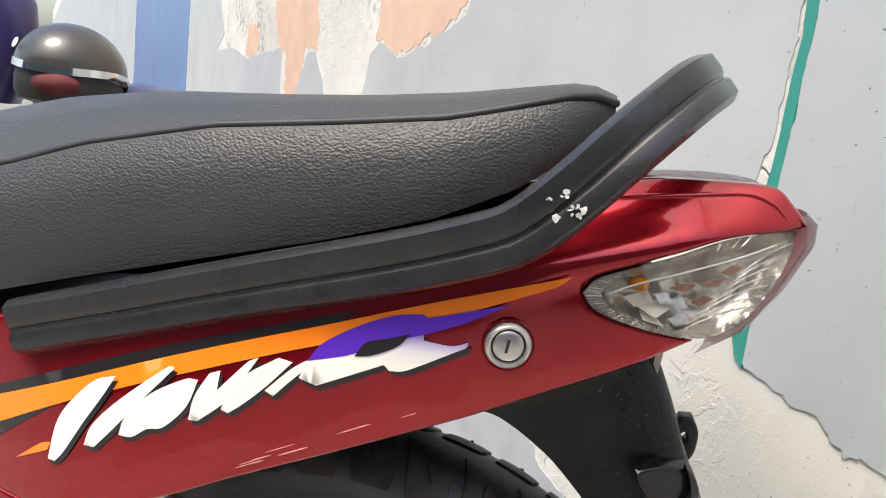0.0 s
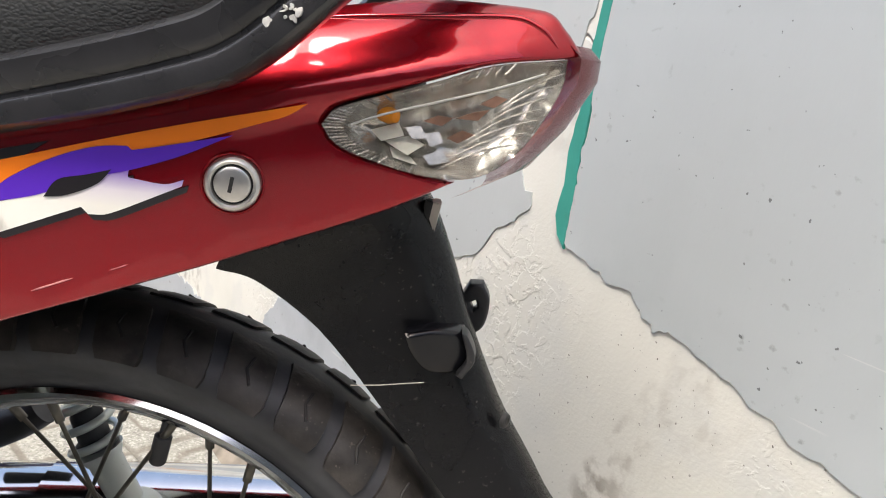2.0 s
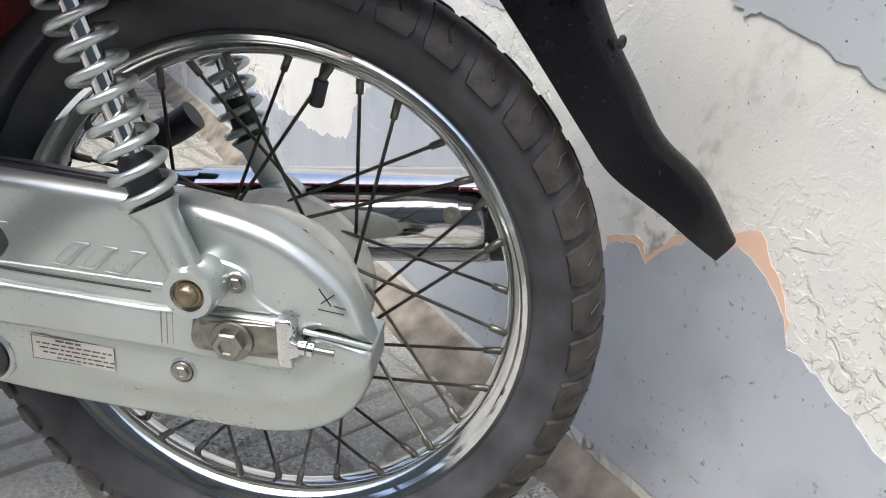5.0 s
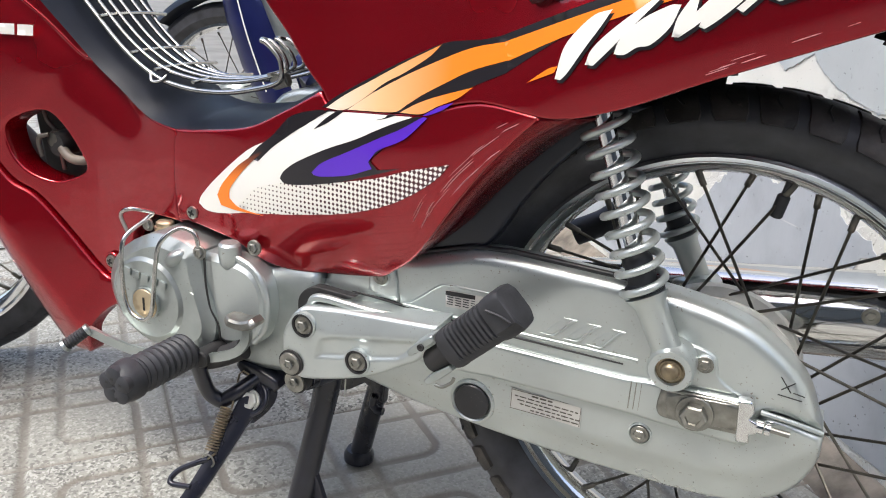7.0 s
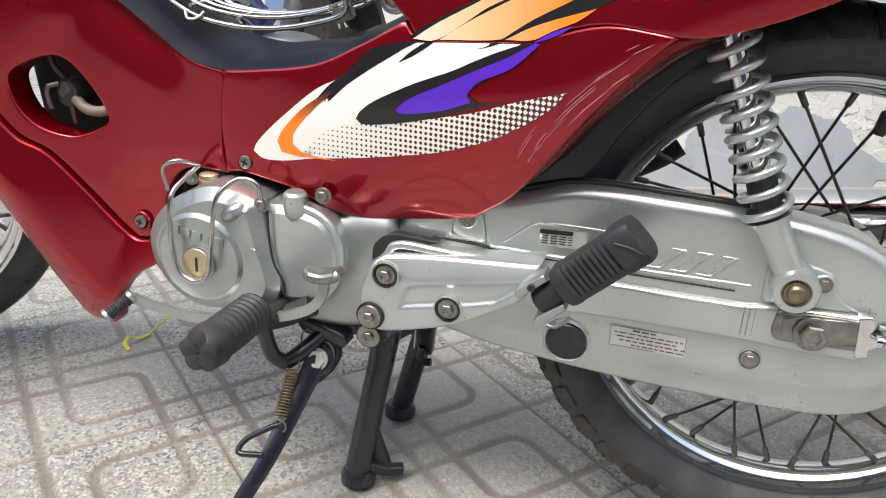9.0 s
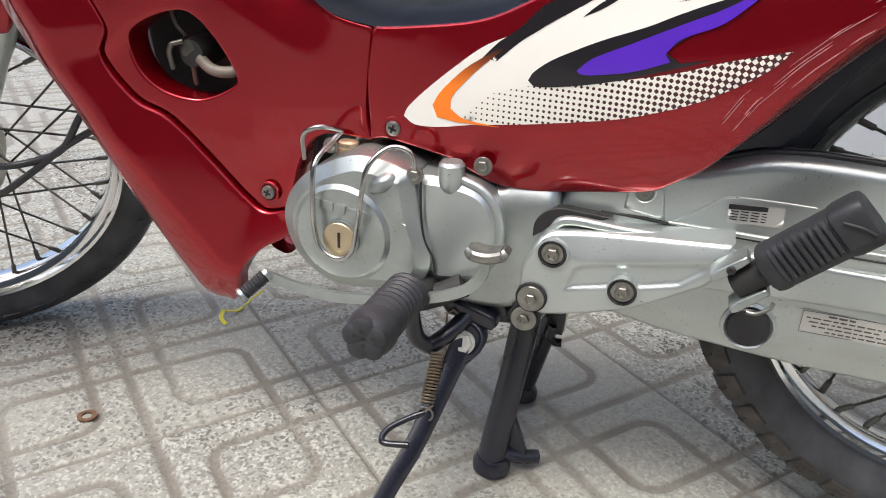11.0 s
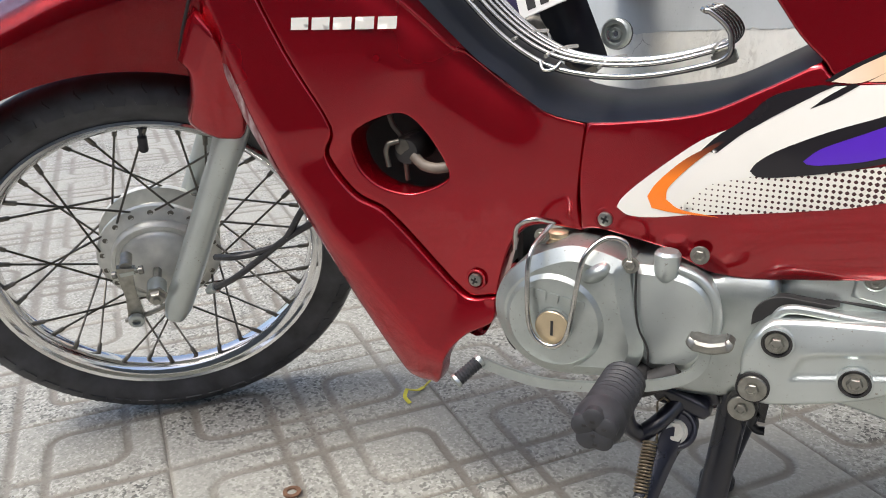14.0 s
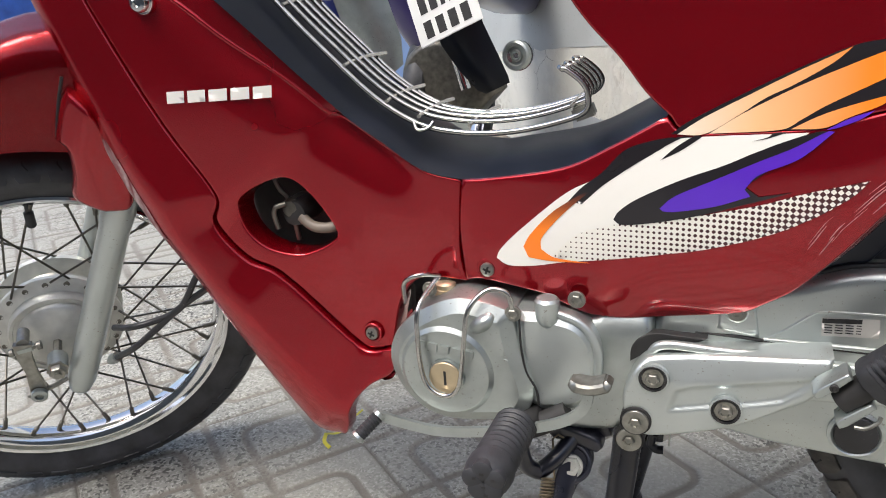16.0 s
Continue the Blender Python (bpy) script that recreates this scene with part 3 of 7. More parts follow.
mirrored(wing)

# narrow moulded creases of the covers
def crease(line, face, parent, r, sink, name="crease", n=6, scales=None):
    pts = spline([(a, 0, b) for a, b in line], n)
    return part(name, sweep(bmesh.new(), [Vector((p.x, face(p.x, p.z) + r - sink, p.z)) for p in pts], r, raw=True, scales=scales), M_RED, parent)
crease([(-.925, .702), (-.892, .678), (-.850, .6405), (-.802, .603), (-.778, .5825), (-.753, .561), (-.738, .5555), (-.70, .530), (-.676, .517), (-.650, .506)], cover_face, cover, .0026, .0014, scales=[.3, 1.2, 1.2, 1, 1, 1, .9, .9, .8, .2])
crease([(.118, .784), (.15, .789), (.193, .795), (.226, .799), (.240, .795), (.249, .787)], tail_face, tail, .0020, .0012, scales=[.2, 1, 1, 1, 1, .4])
# slotted bolt high on the centre cover
bolt("cover_bolt", -.925, side(-.925, .684) + .002, .684, .011, .010, cover, M_CHROME, False, .013, "domed chrome bolt")

# black cover over the frame in the step-through
L = [(-.86, .69), (-.811, .638), (-.773, .598), (-.727, .555), (-.689, .53), (-.647, .503), (-.601, .495), (-.572, .498), (-.498, .511), (-.449, .534), (-.403, .56)]
rows = []
for x, _, z in spline([(a, 0, b) for a, b in L], 4):
    w = -side(x, z) - .004
    rows.append([Vector((x + .012 * (1 - abs(c) ** 2), -w * c, z + .018 * (1 - abs(c) ** 3))) for c in np.linspace(1, -1, 13)])
part("frame_cover", solid(loft(bmesh.new(), rows), -.004), M_LINER, bike, "matt dark blue-grey plastic frame cover")

# chain case, lower and upper half
UP = [(-.30, .40), (-.241, .417), (-.198, .421), (-.139, .42), (-.082, .419), (-.027, .416), (.021, .406), (.055, .388), (.085, .36), (.104, .319), (.062, .326), (.043, .312), (-.044, .316), (-.131, .316), (-.257, .316), (-.366, .318), (-.424, .320), (-.40, .385), (-.35, .397)]
LOW = [(-.424, .314), (-.366, .312), (-.257, .311), (-.131, .311), (-.044, .311), (.043, .308), (.062, .324), (.105, .317), (.104, .282), (.086, .247), (.049, .226), (0, .218), (-.12, .216), (-.197, .218), (-.279, .224), (-.328, .232), (-.40, .25), (-.44, .28)]
def case_face(x, z):
    return -(.076 + .012 * min(1, max(0, (x + .25) / .3)))
def low_face(x, z):
    """The lower case: its bottom falls back below a soft crease."""
    zc = float(np.interp(x, [-.44, -.21, -.12, -.05, .01, .06, .1], [.262, .2455, .2495, .2515, .2535, .264, .30]))
    d = zc - z
    return case_face(x, z) + (.16 * d + .004 * min(1, d / .006) if d > 0 else 0)
part("chain_case_upper", pillow(UP, case_face, 0.018, 0.014, 0.012), M_SILVER, bike)
part("chain_case_lower", pillow(LOW, low_face, 0.05, 0.006, 0.010), M_SILVER, bike)

# footrest bracket: a face that leans back along its top and a sunk panel below
ARM = [(-.436, .289), (-.428, .312), (-.418, .327), (-.406, .332), (-.34, .339), (-.295, .343), (-.252, .347), (-.257, .325), (-.270, .306), (-.286, .296), (-.336, .268), (-.407, .248), (-.432, .254)]
PANEL = [Vector(p) for p in ((-.386, .3005), (-.372, .3065), (-.340, .3125), (-.266, .327), (-.275, .316), (-.292, .302), (-.319, .2945), (-.36, .2865), (-.392, .279))]
def bracket_face(x, z):
    top = float(np.interp(x, [-.43, -.405, -.372, -.266, -.25], [.318, .312, .3095, .3305, .334]))
    deep = edge_dist([(x, z)], PANEL)[0] * (1 if inside([(x, z)], PANEL)[0] else -1)
    return -.1185 + .42 * fold(z - top, .0022) + .0036 * (lambda u: u * u * (3 - 2 * u))(min(1, max(0, (deep + .0025) / .006)))
part("footrest_bracket", pillow(ARM, bracket_face, 0.05, 0.004, 0.0026), M_SILVER, bike, angle=50)

# engine
ENG = [(-.682, .303), (-.677, .328), (-.662, .349), (-.638, .367), (-.603, .381), (-.569, .378), (-.544, .37), (-.538, .334), (-.524, .283), (-.539, .252), (-.574, .243), (-.623, .239), (-.655, .253), (-.674, .276)]
SPR = [(-.547, .367), (-.516, .368), (-.484, .362), (-.466, .346), (-.459, .321), (-.463, .291), (-.48, .266), (-.525, .257), (-.55, .30)]
part("engine_cover", pillow(ENG, -.128, 0.09, 0.014, 0.008, bevel=.009), M_ALU, bike, angle=24)
part("sprocket_cover", pillow(SPR, -.115, 0.09, 0.0085, 0.012, bevel=.006), M_SILVER, bike, angle=24)
CRANK = [(-.67, .30), (-.60, .352), (-.50, .356), (-.469, .360), (-.462, .392), (-.412, .392), (-.410, .345), (-.40, .25), (-.47, .225), (-.60, .23)]
part("crankcase", pillow(CRANK, lambda x, z: -.09 + .6 * max(0, z - .345), 0.15, 0.012, 0.012), M_ALU, bike)


# wheels
def wheel(name, m, radius, width, hub_r, label):
    rim_r = .2255
    bm = lathe(bmesh.new(), [(rim_r, .024), (rim_r - .003, .026), (rim_r - .007, .0235), (rim_r - .009, .018), (rim_r - .016, .014), (rim_r - .020, .006), (rim_r - .0205, -.006), (rim_r - .016, -.014), (rim_r - .009, -.018),
                             (rim_r - .007, -.0235), (rim_r - .003, -.026), (rim_r, -.024), (rim_r, 0)], None, 96, True)
    w = part(name, bm, M_CHROME, bike, label)
    w.matrix_local = m
    h = width / 2
    d = radius - rim_r
    prof = [(rim_r - .002, .021), (rim_r + .006, .026), (rim_r + d * .3, h * .93), (rim_r + d * .52, h), (rim_r + d * .72, h * .93), (rim_r + d * .9, h * .66), (radius - .002, h * .35), (radius, 0)]
    prof = prof + [(r, -y) for r, y in reversed(prof[:-1])]
    part("tyre", lathe(bmesh.new(), prof, None, 96), M_TYRE, w, "worn black rubber tyre", 50)
    return w


REAR_Z = .3142
rear = wheel("rear_wheel", Matrix.Translation((0, 0, REAR_Z)), .2850, .084, .06, "spoked rear wheel with chrome rim")
STEER, CASTER = 44.4, 27.0
AX = Vector((math.sin(radians(CASTER)), 0, math.cos(radians(CASTER))))
FRONT_M = Matrix.Translation((-1.209, -.0656, .2637)) @ Matrix.Rotation(radians(STEER), 4, AX)
front = wheel("front_wheel", FRONT_M, .283, .072, .07, "spoked front wheel with chrome rim, steered to one side")


def gradient(name, stops, axis, lo, hi, rough=0.3):
    """Printed colour that runs along x or z of the object."""
    m = mat(name, (0.5, 0.5, 0.5), rough, 0, 0.6, 0)
    nt = m.node_tree
    tc = nt.nodes.new("ShaderNodeTexCoord")
    sp = nt.nodes.new("ShaderNodeSeparateXYZ")
    mr = nt.nodes.new("ShaderNodeMapRange")
    rp = nt.nodes.new("ShaderNodeValToRGB")
    mr.inputs["From Min"].default_value, mr.inputs["From Max"].default_value = lo, hi
    nt.links.new(tc.outputs["Object"], sp.inputs[0])
    nt.links.new(sp.outputs[axis], mr.inputs["Value"])
    nt.links.new(mr.outputs["Result"], rp.inputs["Fac"])
    els = rp.color_ramp.elements
    els[0].position, els[0].color = stops[0][0], (*stops[0][1], 1)
    els[1].position, els[1].color = stops[-1][0], (*stops[-1][1], 1)
    for p, c in stops[1:-1]:
        els.new(p).color = (*c, 1)
    nt.links.new(rp.outputs["Color"], nt.nodes["Principled BSDF"].inputs["Base Color"])
    return m


def halftone(name, lo, hi, pitch=0.0052, dark=(0.05, 0.006, 0.008)):
    """White printed dots on a red ground, the dots shrinking from lo to hi along x."""
    m = mat(name, (0.8, 0.78, 0.7), 0.3, 0, 0.6, 0)
    nt = m.node_tree
    N, K = nt.nodes, nt.links
    tc, sp = N.new("ShaderNodeTexCoord"), N.new("ShaderNodeSeparateXYZ")
    K.new(tc.outputs["Object"], sp.inputs[0])

    def op(kind, a, b=None):
        n = N.new("ShaderNodeMath")
        n.operation = kind
        for i, v in enumerate((a, b)):
            if v is None:
                continue
            if isinstance(v, (int, float)):
                n.inputs[i].default_value = v
            else:
                K.new(v, n.inputs[i])
        return n.outputs[0]

    k = math.pi / pitch
    a = op("SINE", op("MULTIPLY", op("ADD", sp.outputs[0], sp.outputs[2]), k))
    b = op("SINE", op("MULTIPLY", op("SUBTRACT", sp.outputs[0], sp.outputs[2]), k))
    pat = op("MULTIPLY", a, b)
    mr = N.new("ShaderNodeMapRange")
    mr.inputs["From Min"].default_value, mr.inputs["From Max"].default_value = lo, hi
    mr.inputs["To Min"].default_value, mr.inputs["To Max"].default_value = -1.0, 0.10
    diag = op("SUBTRACT", sp.outputs[0], op("MULTIPLY", sp.outputs[2], 1.0))
    K.new(diag, mr.inputs["Value"])
    g = op("GREATER_THAN", pat, mr.outputs["Result"])
    mx = N.new("ShaderNodeMix")
    mx.data_type = "RGBA"
    mx.inputs[6].default_value = (*dark, 1)
    mx.inputs[7].default_value = (0.82, 0.80, 0.72, 1)
    K.new(g, mx.inputs[0])
    K.new(mx.outputs[2], N["Principled BSDF"].inputs["Base Color"])
    return m


M_HALF = halftone("decal_halftone", -0.97, -0.76)
M_FADE = gradient("decal_cream_to_orange", [(0, (.85, .72, .6)), (.35, (.9, .5, .25)), (.75, (.95, .24, .02)), (1, (.95, .22, .01))], 0, -.40, -.20)
M_MARK = gradient("decal_white_fade", [(0, (.82, .8, .74)), (.5, (.75, .7, .76)), (1, (.3, .2, .55))], 2, .690, .706)

D_BLACK_EDGE = [(-0.3933, 0.5426), (-0.4203, 0.5281), (-0.4469, 0.5053), (-0.471, 0.4961), (-0.5008, 0.4756), (-0.5219, 0.4512), (-0.4957, 0.467), (-0.4563, 0.5), (-0.4281, 0.5116), (-0.4023, 0.534), (-0.3801, 0.543)]
D_WHITE = [(-0.5661, 0.4161), (-0.5622, 0.4249), (-0.5463, 0.4422), (-0.5163, 0.4692), (-0.4908, 0.4894), (-0.4663, 0.5016), (-0.4378, 0.5131), (-0.411, 0.5292), (-0.3977, 0.5406), (-0.2888, 0.5513), (-0.2968, 0.546), (-0.3267, 0.5338), (-0.3532, 0.5203), (-0.3897, 0.5048), (-0.4265, 0.4859), (-0.4431, 0.4733), (-0.4465, 0.4666), (-0.4432, 0.4612), (-0.4807, 0.4487), (-0.4966, 0.4354), (-0.5076, 0.4243), (-0.4978, 0.4174), (-0.5295, 0.4108), (-0.5538, 0.4095)]
D_HALF = [(-0.5076, 0.4243), (-0.4966, 0.4354), (-0.4807, 0.4487), (-0.4432, 0.4612), (-0.4166, 0.4635), (-0.3698, 0.4747), (-0.3234, 0.4878), (-0.2885, 0.5013), (-0.2431, 0.5156), (-0.2546, 0.5012), (-0.2792, 0.4817), (-0.3144, 0.4613), (-0.3612, 0.4433), (-0.3992, 0.4342), (-0.4473, 0.4251), (-0.4978, 0.4174)]
D_BLACK_HOOK = [(-0.448, 0.4651), (-0.4431, 0.4733), (-0.4265, 0.4859), (-0.3897, 0.5048), (-0.3532, 0.5203), (-0.3139, 0.54), (-0.2845, 0.5519), (-0.2719, 0.5536), (-0.2914, 0.5377), (-0.3162, 0.5194), (-0.3355, 0.5032), (-0.3236, 0.4955), (-0.2972, 0.5017), (-0.3698, 0.4751), (-0.4166, 0.4635), (-0.4407, 0.4607)]
D_PURPLE = [(-0.4063, 0.4786), (-0.3935, 0.4905), (-0.3615, 0.5069), (-0.3258, 0.5255), (-0.3003, 0.5383), (-0.2761, 0.553), (-0.271, 0.553), (-0.295, 0.5299), (-0.3248, 0.5144), (-0.3354, 0.5013), (-0.3305, 0.4955), (-0.3604, 0.4835), (-0.3931, 0.4764), (-0.4034, 0.4762)]
D_BLACK_UP = [(-0.3988, 0.5453), (-0.3833, 0.5569), (-0.3489, 0.5764), (-0.305, 0.5996), (-0.2636, 0.6188), (-0.2393, 0.6240), (-0.2225, 0.6262), (-0.2052, 0.6307), (-0.1980, 0.6300), (-0.1935, 0.6026), (-0.2262, 0.5869), (-0.2514, 0.5714), (-0.2776, 0.5553), (-0.3078, 0.5526)]
D_STRIPE1 = [(-0.3935, 0.5451), (-0.3712, 0.5604), (-0.3368, 0.5797), (-0.3044, 0.5976), (-0.2634, 0.6183), (-0.2759, 0.6063), (-0.302, 0.5893), (-0.3235, 0.5777), (-0.345, 0.5621), (-0.3705, 0.5463)]
D_STRIPE2 = [(-0.3666, 0.5468), (-0.3405, 0.5645), (-0.3098, 0.5821), (-0.2803, 0.5971), (-0.2343, 0.6176), (-0.2004, 0.6265), (-0.1941, 0.6125), (-0.2293, 0.5998), (-0.2547, 0.5864), (-0.2788, 0.5728), (-0.2952, 0.5617), (-0.3103, 0.5526)]
D_STRIPE3 = [(-0.3031, 0.5533), (-0.284, 0.5642), (-0.2629, 0.5732), (-0.226, 0.5861), (-0.2411, 0.5745), (-0.2612, 0.5648), (-0.2788, 0.5555)]
D_STRIPE4 = [(-0.2774, 0.5539), (-0.261, 0.5639), (-0.2446, 0.5706), (-0.2542, 0.5632), (-0.2686, 0.5563)]
D_TAILBLACK = [(-0.2052, 0.6307), (-0.1209, 0.6663), (-0.0586, 0.6893), (0.0022, 0.7092), (0.0262, 0.7166), (-0.0002, 0.6995), (-0.0736, 0.6768), (-0.1111, 0.6507), (-0.139, 0.6405), (-0.1941, 0.6026)]
D_TAILORANGE = [(-0.2004, 0.6265), (-0.0795, 0.6754), (0.0148, 0.7085), (0.0735, 0.7282), (0.1357, 0.7467), (0.1275, 0.7403), (0.1147, 0.7348), (0.0891, 0.7244), (0.0457, 0.7079), (-0.0143, 0.6879), (-0.0709, 0.6669), (-0.1116, 0.6506), (-0.1466, 0.6356), (-0.1945, 0.6117)]
D_ORANGETIP = [(-0.1739, 0.5967), (-0.1563, 0.6099), (-0.1483, 0.6129), (-0.1505, 0.6075)]
D_SH1 = [(-0.1491, 0.6028), (-0.1451, 0.6264), (-0.1361, 0.6412), (-0.1233, 0.6542), (-0.1101, 0.6592), (-0.118, 0.6446), (-0.127, 0.6298), (-0.1389, 0.6091), (-0.1443, 0.6025)]
D_SH2 = [(-0.1257, 0.6163), (-0.1214, 0.6292), (-0.1055, 0.6469), (-0.0785, 0.67), (-0.0742, 0.6701), (-0.0899, 0.6514), (-0.1087, 0.6283), (-0.1192, 0.6162)]
D_SH3 = [(-0.1043, 0.6264), (-0.1008, 0.638), (-0.0867, 0.6536), (-0.0671, 0.6651), (-0.0596, 0.6658), (-0.0652, 0.6494), (-0.0777, 0.6356), (-0.0872, 0.6329), (-0.0962, 0.6266)]
D_SH4 = [(-0.0632, 0.6426), (-0.0608, 0.6566), (-0.0536, 0.6705), (-0.0474, 0.673), (-0.0483, 0.6617), (-0.0326, 0.6799), (-0.0266, 0.6833), (-0.0414, 0.6579), (-0.0578, 0.6425)]
D_SH5 = [(-0.045, 0.6512), (-0.0417, 0.6611), (-0.0318, 0.6737), (-0.0155, 0.6849), (-0.0073, 0.6836), (-0.0215, 0.6673), (-0.0332, 0.6559), (-0.0407, 0.6499)]
D_SH6 = [(-0.0213, 0.6657), (-0.007, 0.6805), (0.0048, 0.6885), (0.0074, 0.6876), (-0.0063, 0.6743), (-0.0163, 0.6632)]
D_MARKW = [(-0.0032, 0.6754), (0.0005, 0.6848), (0.0231, 0.6926), (0.0463, 0.7033), (0.0615, 0.7082), (0.0614, 0.7044), (0.0767, 0.703), (0.0854, 0.7059), (0.0846, 0.7027), (0.0542, 0.6867), (0.0452, 0.6854), (0.0419, 0.6885), (0.0066, 0.6723)]
D_MARKP = [(0.0004, 0.6854), (0.0085, 0.6968), (0.0272, 0.7087), (0.0447, 0.7161), (0.0596, 0.7185), (0.0628, 0.7171), (0.105, 0.7287), (0.0841, 0.7171), (0.0639, 0.7085), (0.0464, 0.7026), (0.0232, 0.692)]
D_MARKBLACK = [(0.0257, 0.6914), (0.0314, 0.6999), (0.0432, 0.7035), (0.0543, 0.7073), (0.0482, 0.6997), (0.0353, 0.6932)]
D_BAND = [(-0.4, 0.541), (-0.42, 0.528), (-0.448, 0.508), (-0.478, 0.488), (-0.506, 0.469), (-0.529, 0.445), (-0.537, 0.431), (-0.532, 0.42), (-0.51, 0.418), (-0.47, 0.419), (-0.505, 0.422), (-0.519, 0.43), (-0.518, 0.441), (-0.504, 0.459), (-0.486, 0.477), (-0.465, 0.494), (-0.439, 0.511), (-0.409, 0.531), (-0.39, 0.542)]
D_BAND_TOP = [(-.491, .48), (-.478, .494), (-.459, .509), (-.44, .529), (-.422, .537), (-.401, .542), (-.394, .542), (-.408, .531), (-.419, .526), (-.44, .51), (-.459, .496), (-.478, .478)]
D_SPIKE1 = [(-.407, .522), (-.394, .534), (-.379, .544), (-.372, .544), (-.39, .531)]
D_SPIKE2 = [(-.332, .542), (-.32, .546), (-.315, .55), (-.305, .551), (-.32, .545)]
M_BAND = gradient("decal_black_to_orange", [(0, (.95, .22, .01)), (.42, (.95, .22, .01)), (.62, (.25, .05, .01)), (.75, (.012, .01, .012)), (1, (.012, .01, .012))], 2, .40, .52)

for nm, o, mt, lift, par in (
        ("decal_black", D_BLACK_EDGE, M_DECALBLACK, .0006, side_cover), ("decal_white", D_WHITE, M_WHITE, .0009, side_cover), ("decal_dots", D_HALF, M_HALF, .0009, side_cover),
        ("decal_band", D_BAND, M_BAND, .0013, side_cover), ("decal_black", D_BLACK_HOOK, M_DECALBLACK, .0013, side_cover), ("decal_purple", D_PURPLE, M_PURPLE, .0017, side_cover),
        ("decal_black", D_BAND_TOP, M_DECALBLACK, .0011, side_cover), ("decal_black", D_SPIKE1, M_DECALBLACK, .0012, side_cover), ("decal_black", D_SPIKE2, M_DECALBLACK, .0012, side_cover),
        ("decal_black", D_BLACK_UP, M_DECALBLACK, .0006, tail), ("decal_cream", D_STRIPE1, M_FADE, .001, tail), ("decal_orange", D_STRIPE2, M_FADE, .001, tail),
        ("decal_orange", D_STRIPE3, M_FADE, .001, tail), ("decal_purple", D_STRIPE4, M_PURPLE, .001, tail), ("decal_black", D_TAILBLACK, M_DECALBLACK, .0005, tail),
        ("decal_orange", D_TAILORANGE, M_ORANGE, .0009, tail), ("decal_orange", D_ORANGETIP, M_ORANGE, .0009, tail),
        ("decal_shadow", [(x + .0022, z - .0026) for x, z in D_MARKW], M_DECALBLACK, .0011, tail), ("decal_mark", D_MARKW, M_MARK, .0014, tail), ("decal_mark", D_MARKP, M_PURPLE, .0016, tail), ("decal_black", D_MARKBLACK, M_DECALBLACK, .0019, tail)):
    decal(nm, o, side, mt, par, lift)
for o in (D_SH1, D_SH2, D_SH3, D_SH4, D_SH5, D_SH6):
    decal("decal_shadow", [(x + .002, z - .0024) for x, z in o], side, M_DECALBLACK, tail, .0012)
    decal("decal_shape", o, side, M_WHITE, tail, .0015)
# scratches along the side cover's rear edge, scratches and painted reflection under the tail
rnd = random.Random(12)
M_SCRATCH = mat("scratched_paint", (.42, .20, .20), .55, 0, 0, .3, 200)
bm = bmesh.new()
for k in range(16):
    u0 = rnd.uniform(0, .8)
    off = rnd.uniform(.004, .026)
    q = []
    for u in np.linspace(u0, u0 + rnd.uniform(.08, .3), 6):
        x = float(np.interp(u, [0, .2, .4, .6, .8, 1.1], [-.262, -.248, -.222, -.197, -.172, -.142])) - off
        z = float(np.interp(u, [0, .2, .4, .6, .8, 1.1], [.442, .469, .502, .528, .549, .567])) + off * .3
        if z < .566:
            q.append(Vector((x, side(x, z) - .0002, z)))
    if len(q) > 2:
        sweep(bm, q, rnd.uniform(.00025, .0006), raw=True, scales=[.2, 1, .7, 1, .2])
part("scratched_paint", bm, M_SCRATCH, side_cover, "pale scratches and streaks in the red paint")["kind"] = "stuff"
bm = bmesh.new()
for k in range(7):
    x0 = rnd.uniform(-.04, .085)
    z0 = .617 + .41 * (x0 + .02) + rnd.uniform(.004, .012)
    q = [Vector((x0 + d, side(x0 + d, z0 + .45 * d) - .0002, z0 + .45 * d)) for d in np.linspace(0, rnd.uniform(.008, .03), 6)]
    sweep(bm, q, rnd.uniform(.0002, .0005), raw=True, scales=[.2, 1, .7, 1, .2])
part("scratched_paint", bm, M_SCRATCH, tail, "pale scratches and streaks in the red paint")["kind"] = "stuff"
# five plain white blocks on the centre cover
for i in range(5):
    x = -.916 + i * .0232
    z = .5855 + .0002 * i
    decal("badge_block", [(x - .0005, z - .0065), (x + .019, z - .006), (x + .0205, z + .0065), (x + .001, z + .006)], side, M_WHITE, cover, .001, .008)


# ---------- small parts of the body ----------
def screw(x, z, y, parent, r=.0075):
    bm = lathe(bmesh.new(), [(r * 1.0, -.003), (r * 1.0, .0002), (r * .95, .0016), (r * .7, .0026), (0, .0029)], Matrix.Translation((x, y, z)), 24)
    s = part("screw", bm, M_STEEL, parent)
    part("screw_recess", lathe(bmesh.new(), [(r * 1.6, -.0005), (r * 1.5, .0006), (r * 1.25, .0004), (r * 1.05, -.002)], Matrix.Translation((x, y + .0012, z)), 24), M_RED, s)
    bm = bmesh.new()
    for a in (20, 110):
        box(bm, (x, y - .0028, z), (r * 1.1, .001, r * .3), pose(0, 0, 0, 0, a, 0), 0)
    part("screw_slot", bm, M_DARK, s)
screw(-.722, .310, side(-.722, .31) - .001, wing)
screw(-.577, .402, side(-.577, .402) - .001, side_cover)
screw(-.59, .755, side(-.59, .7), cover)

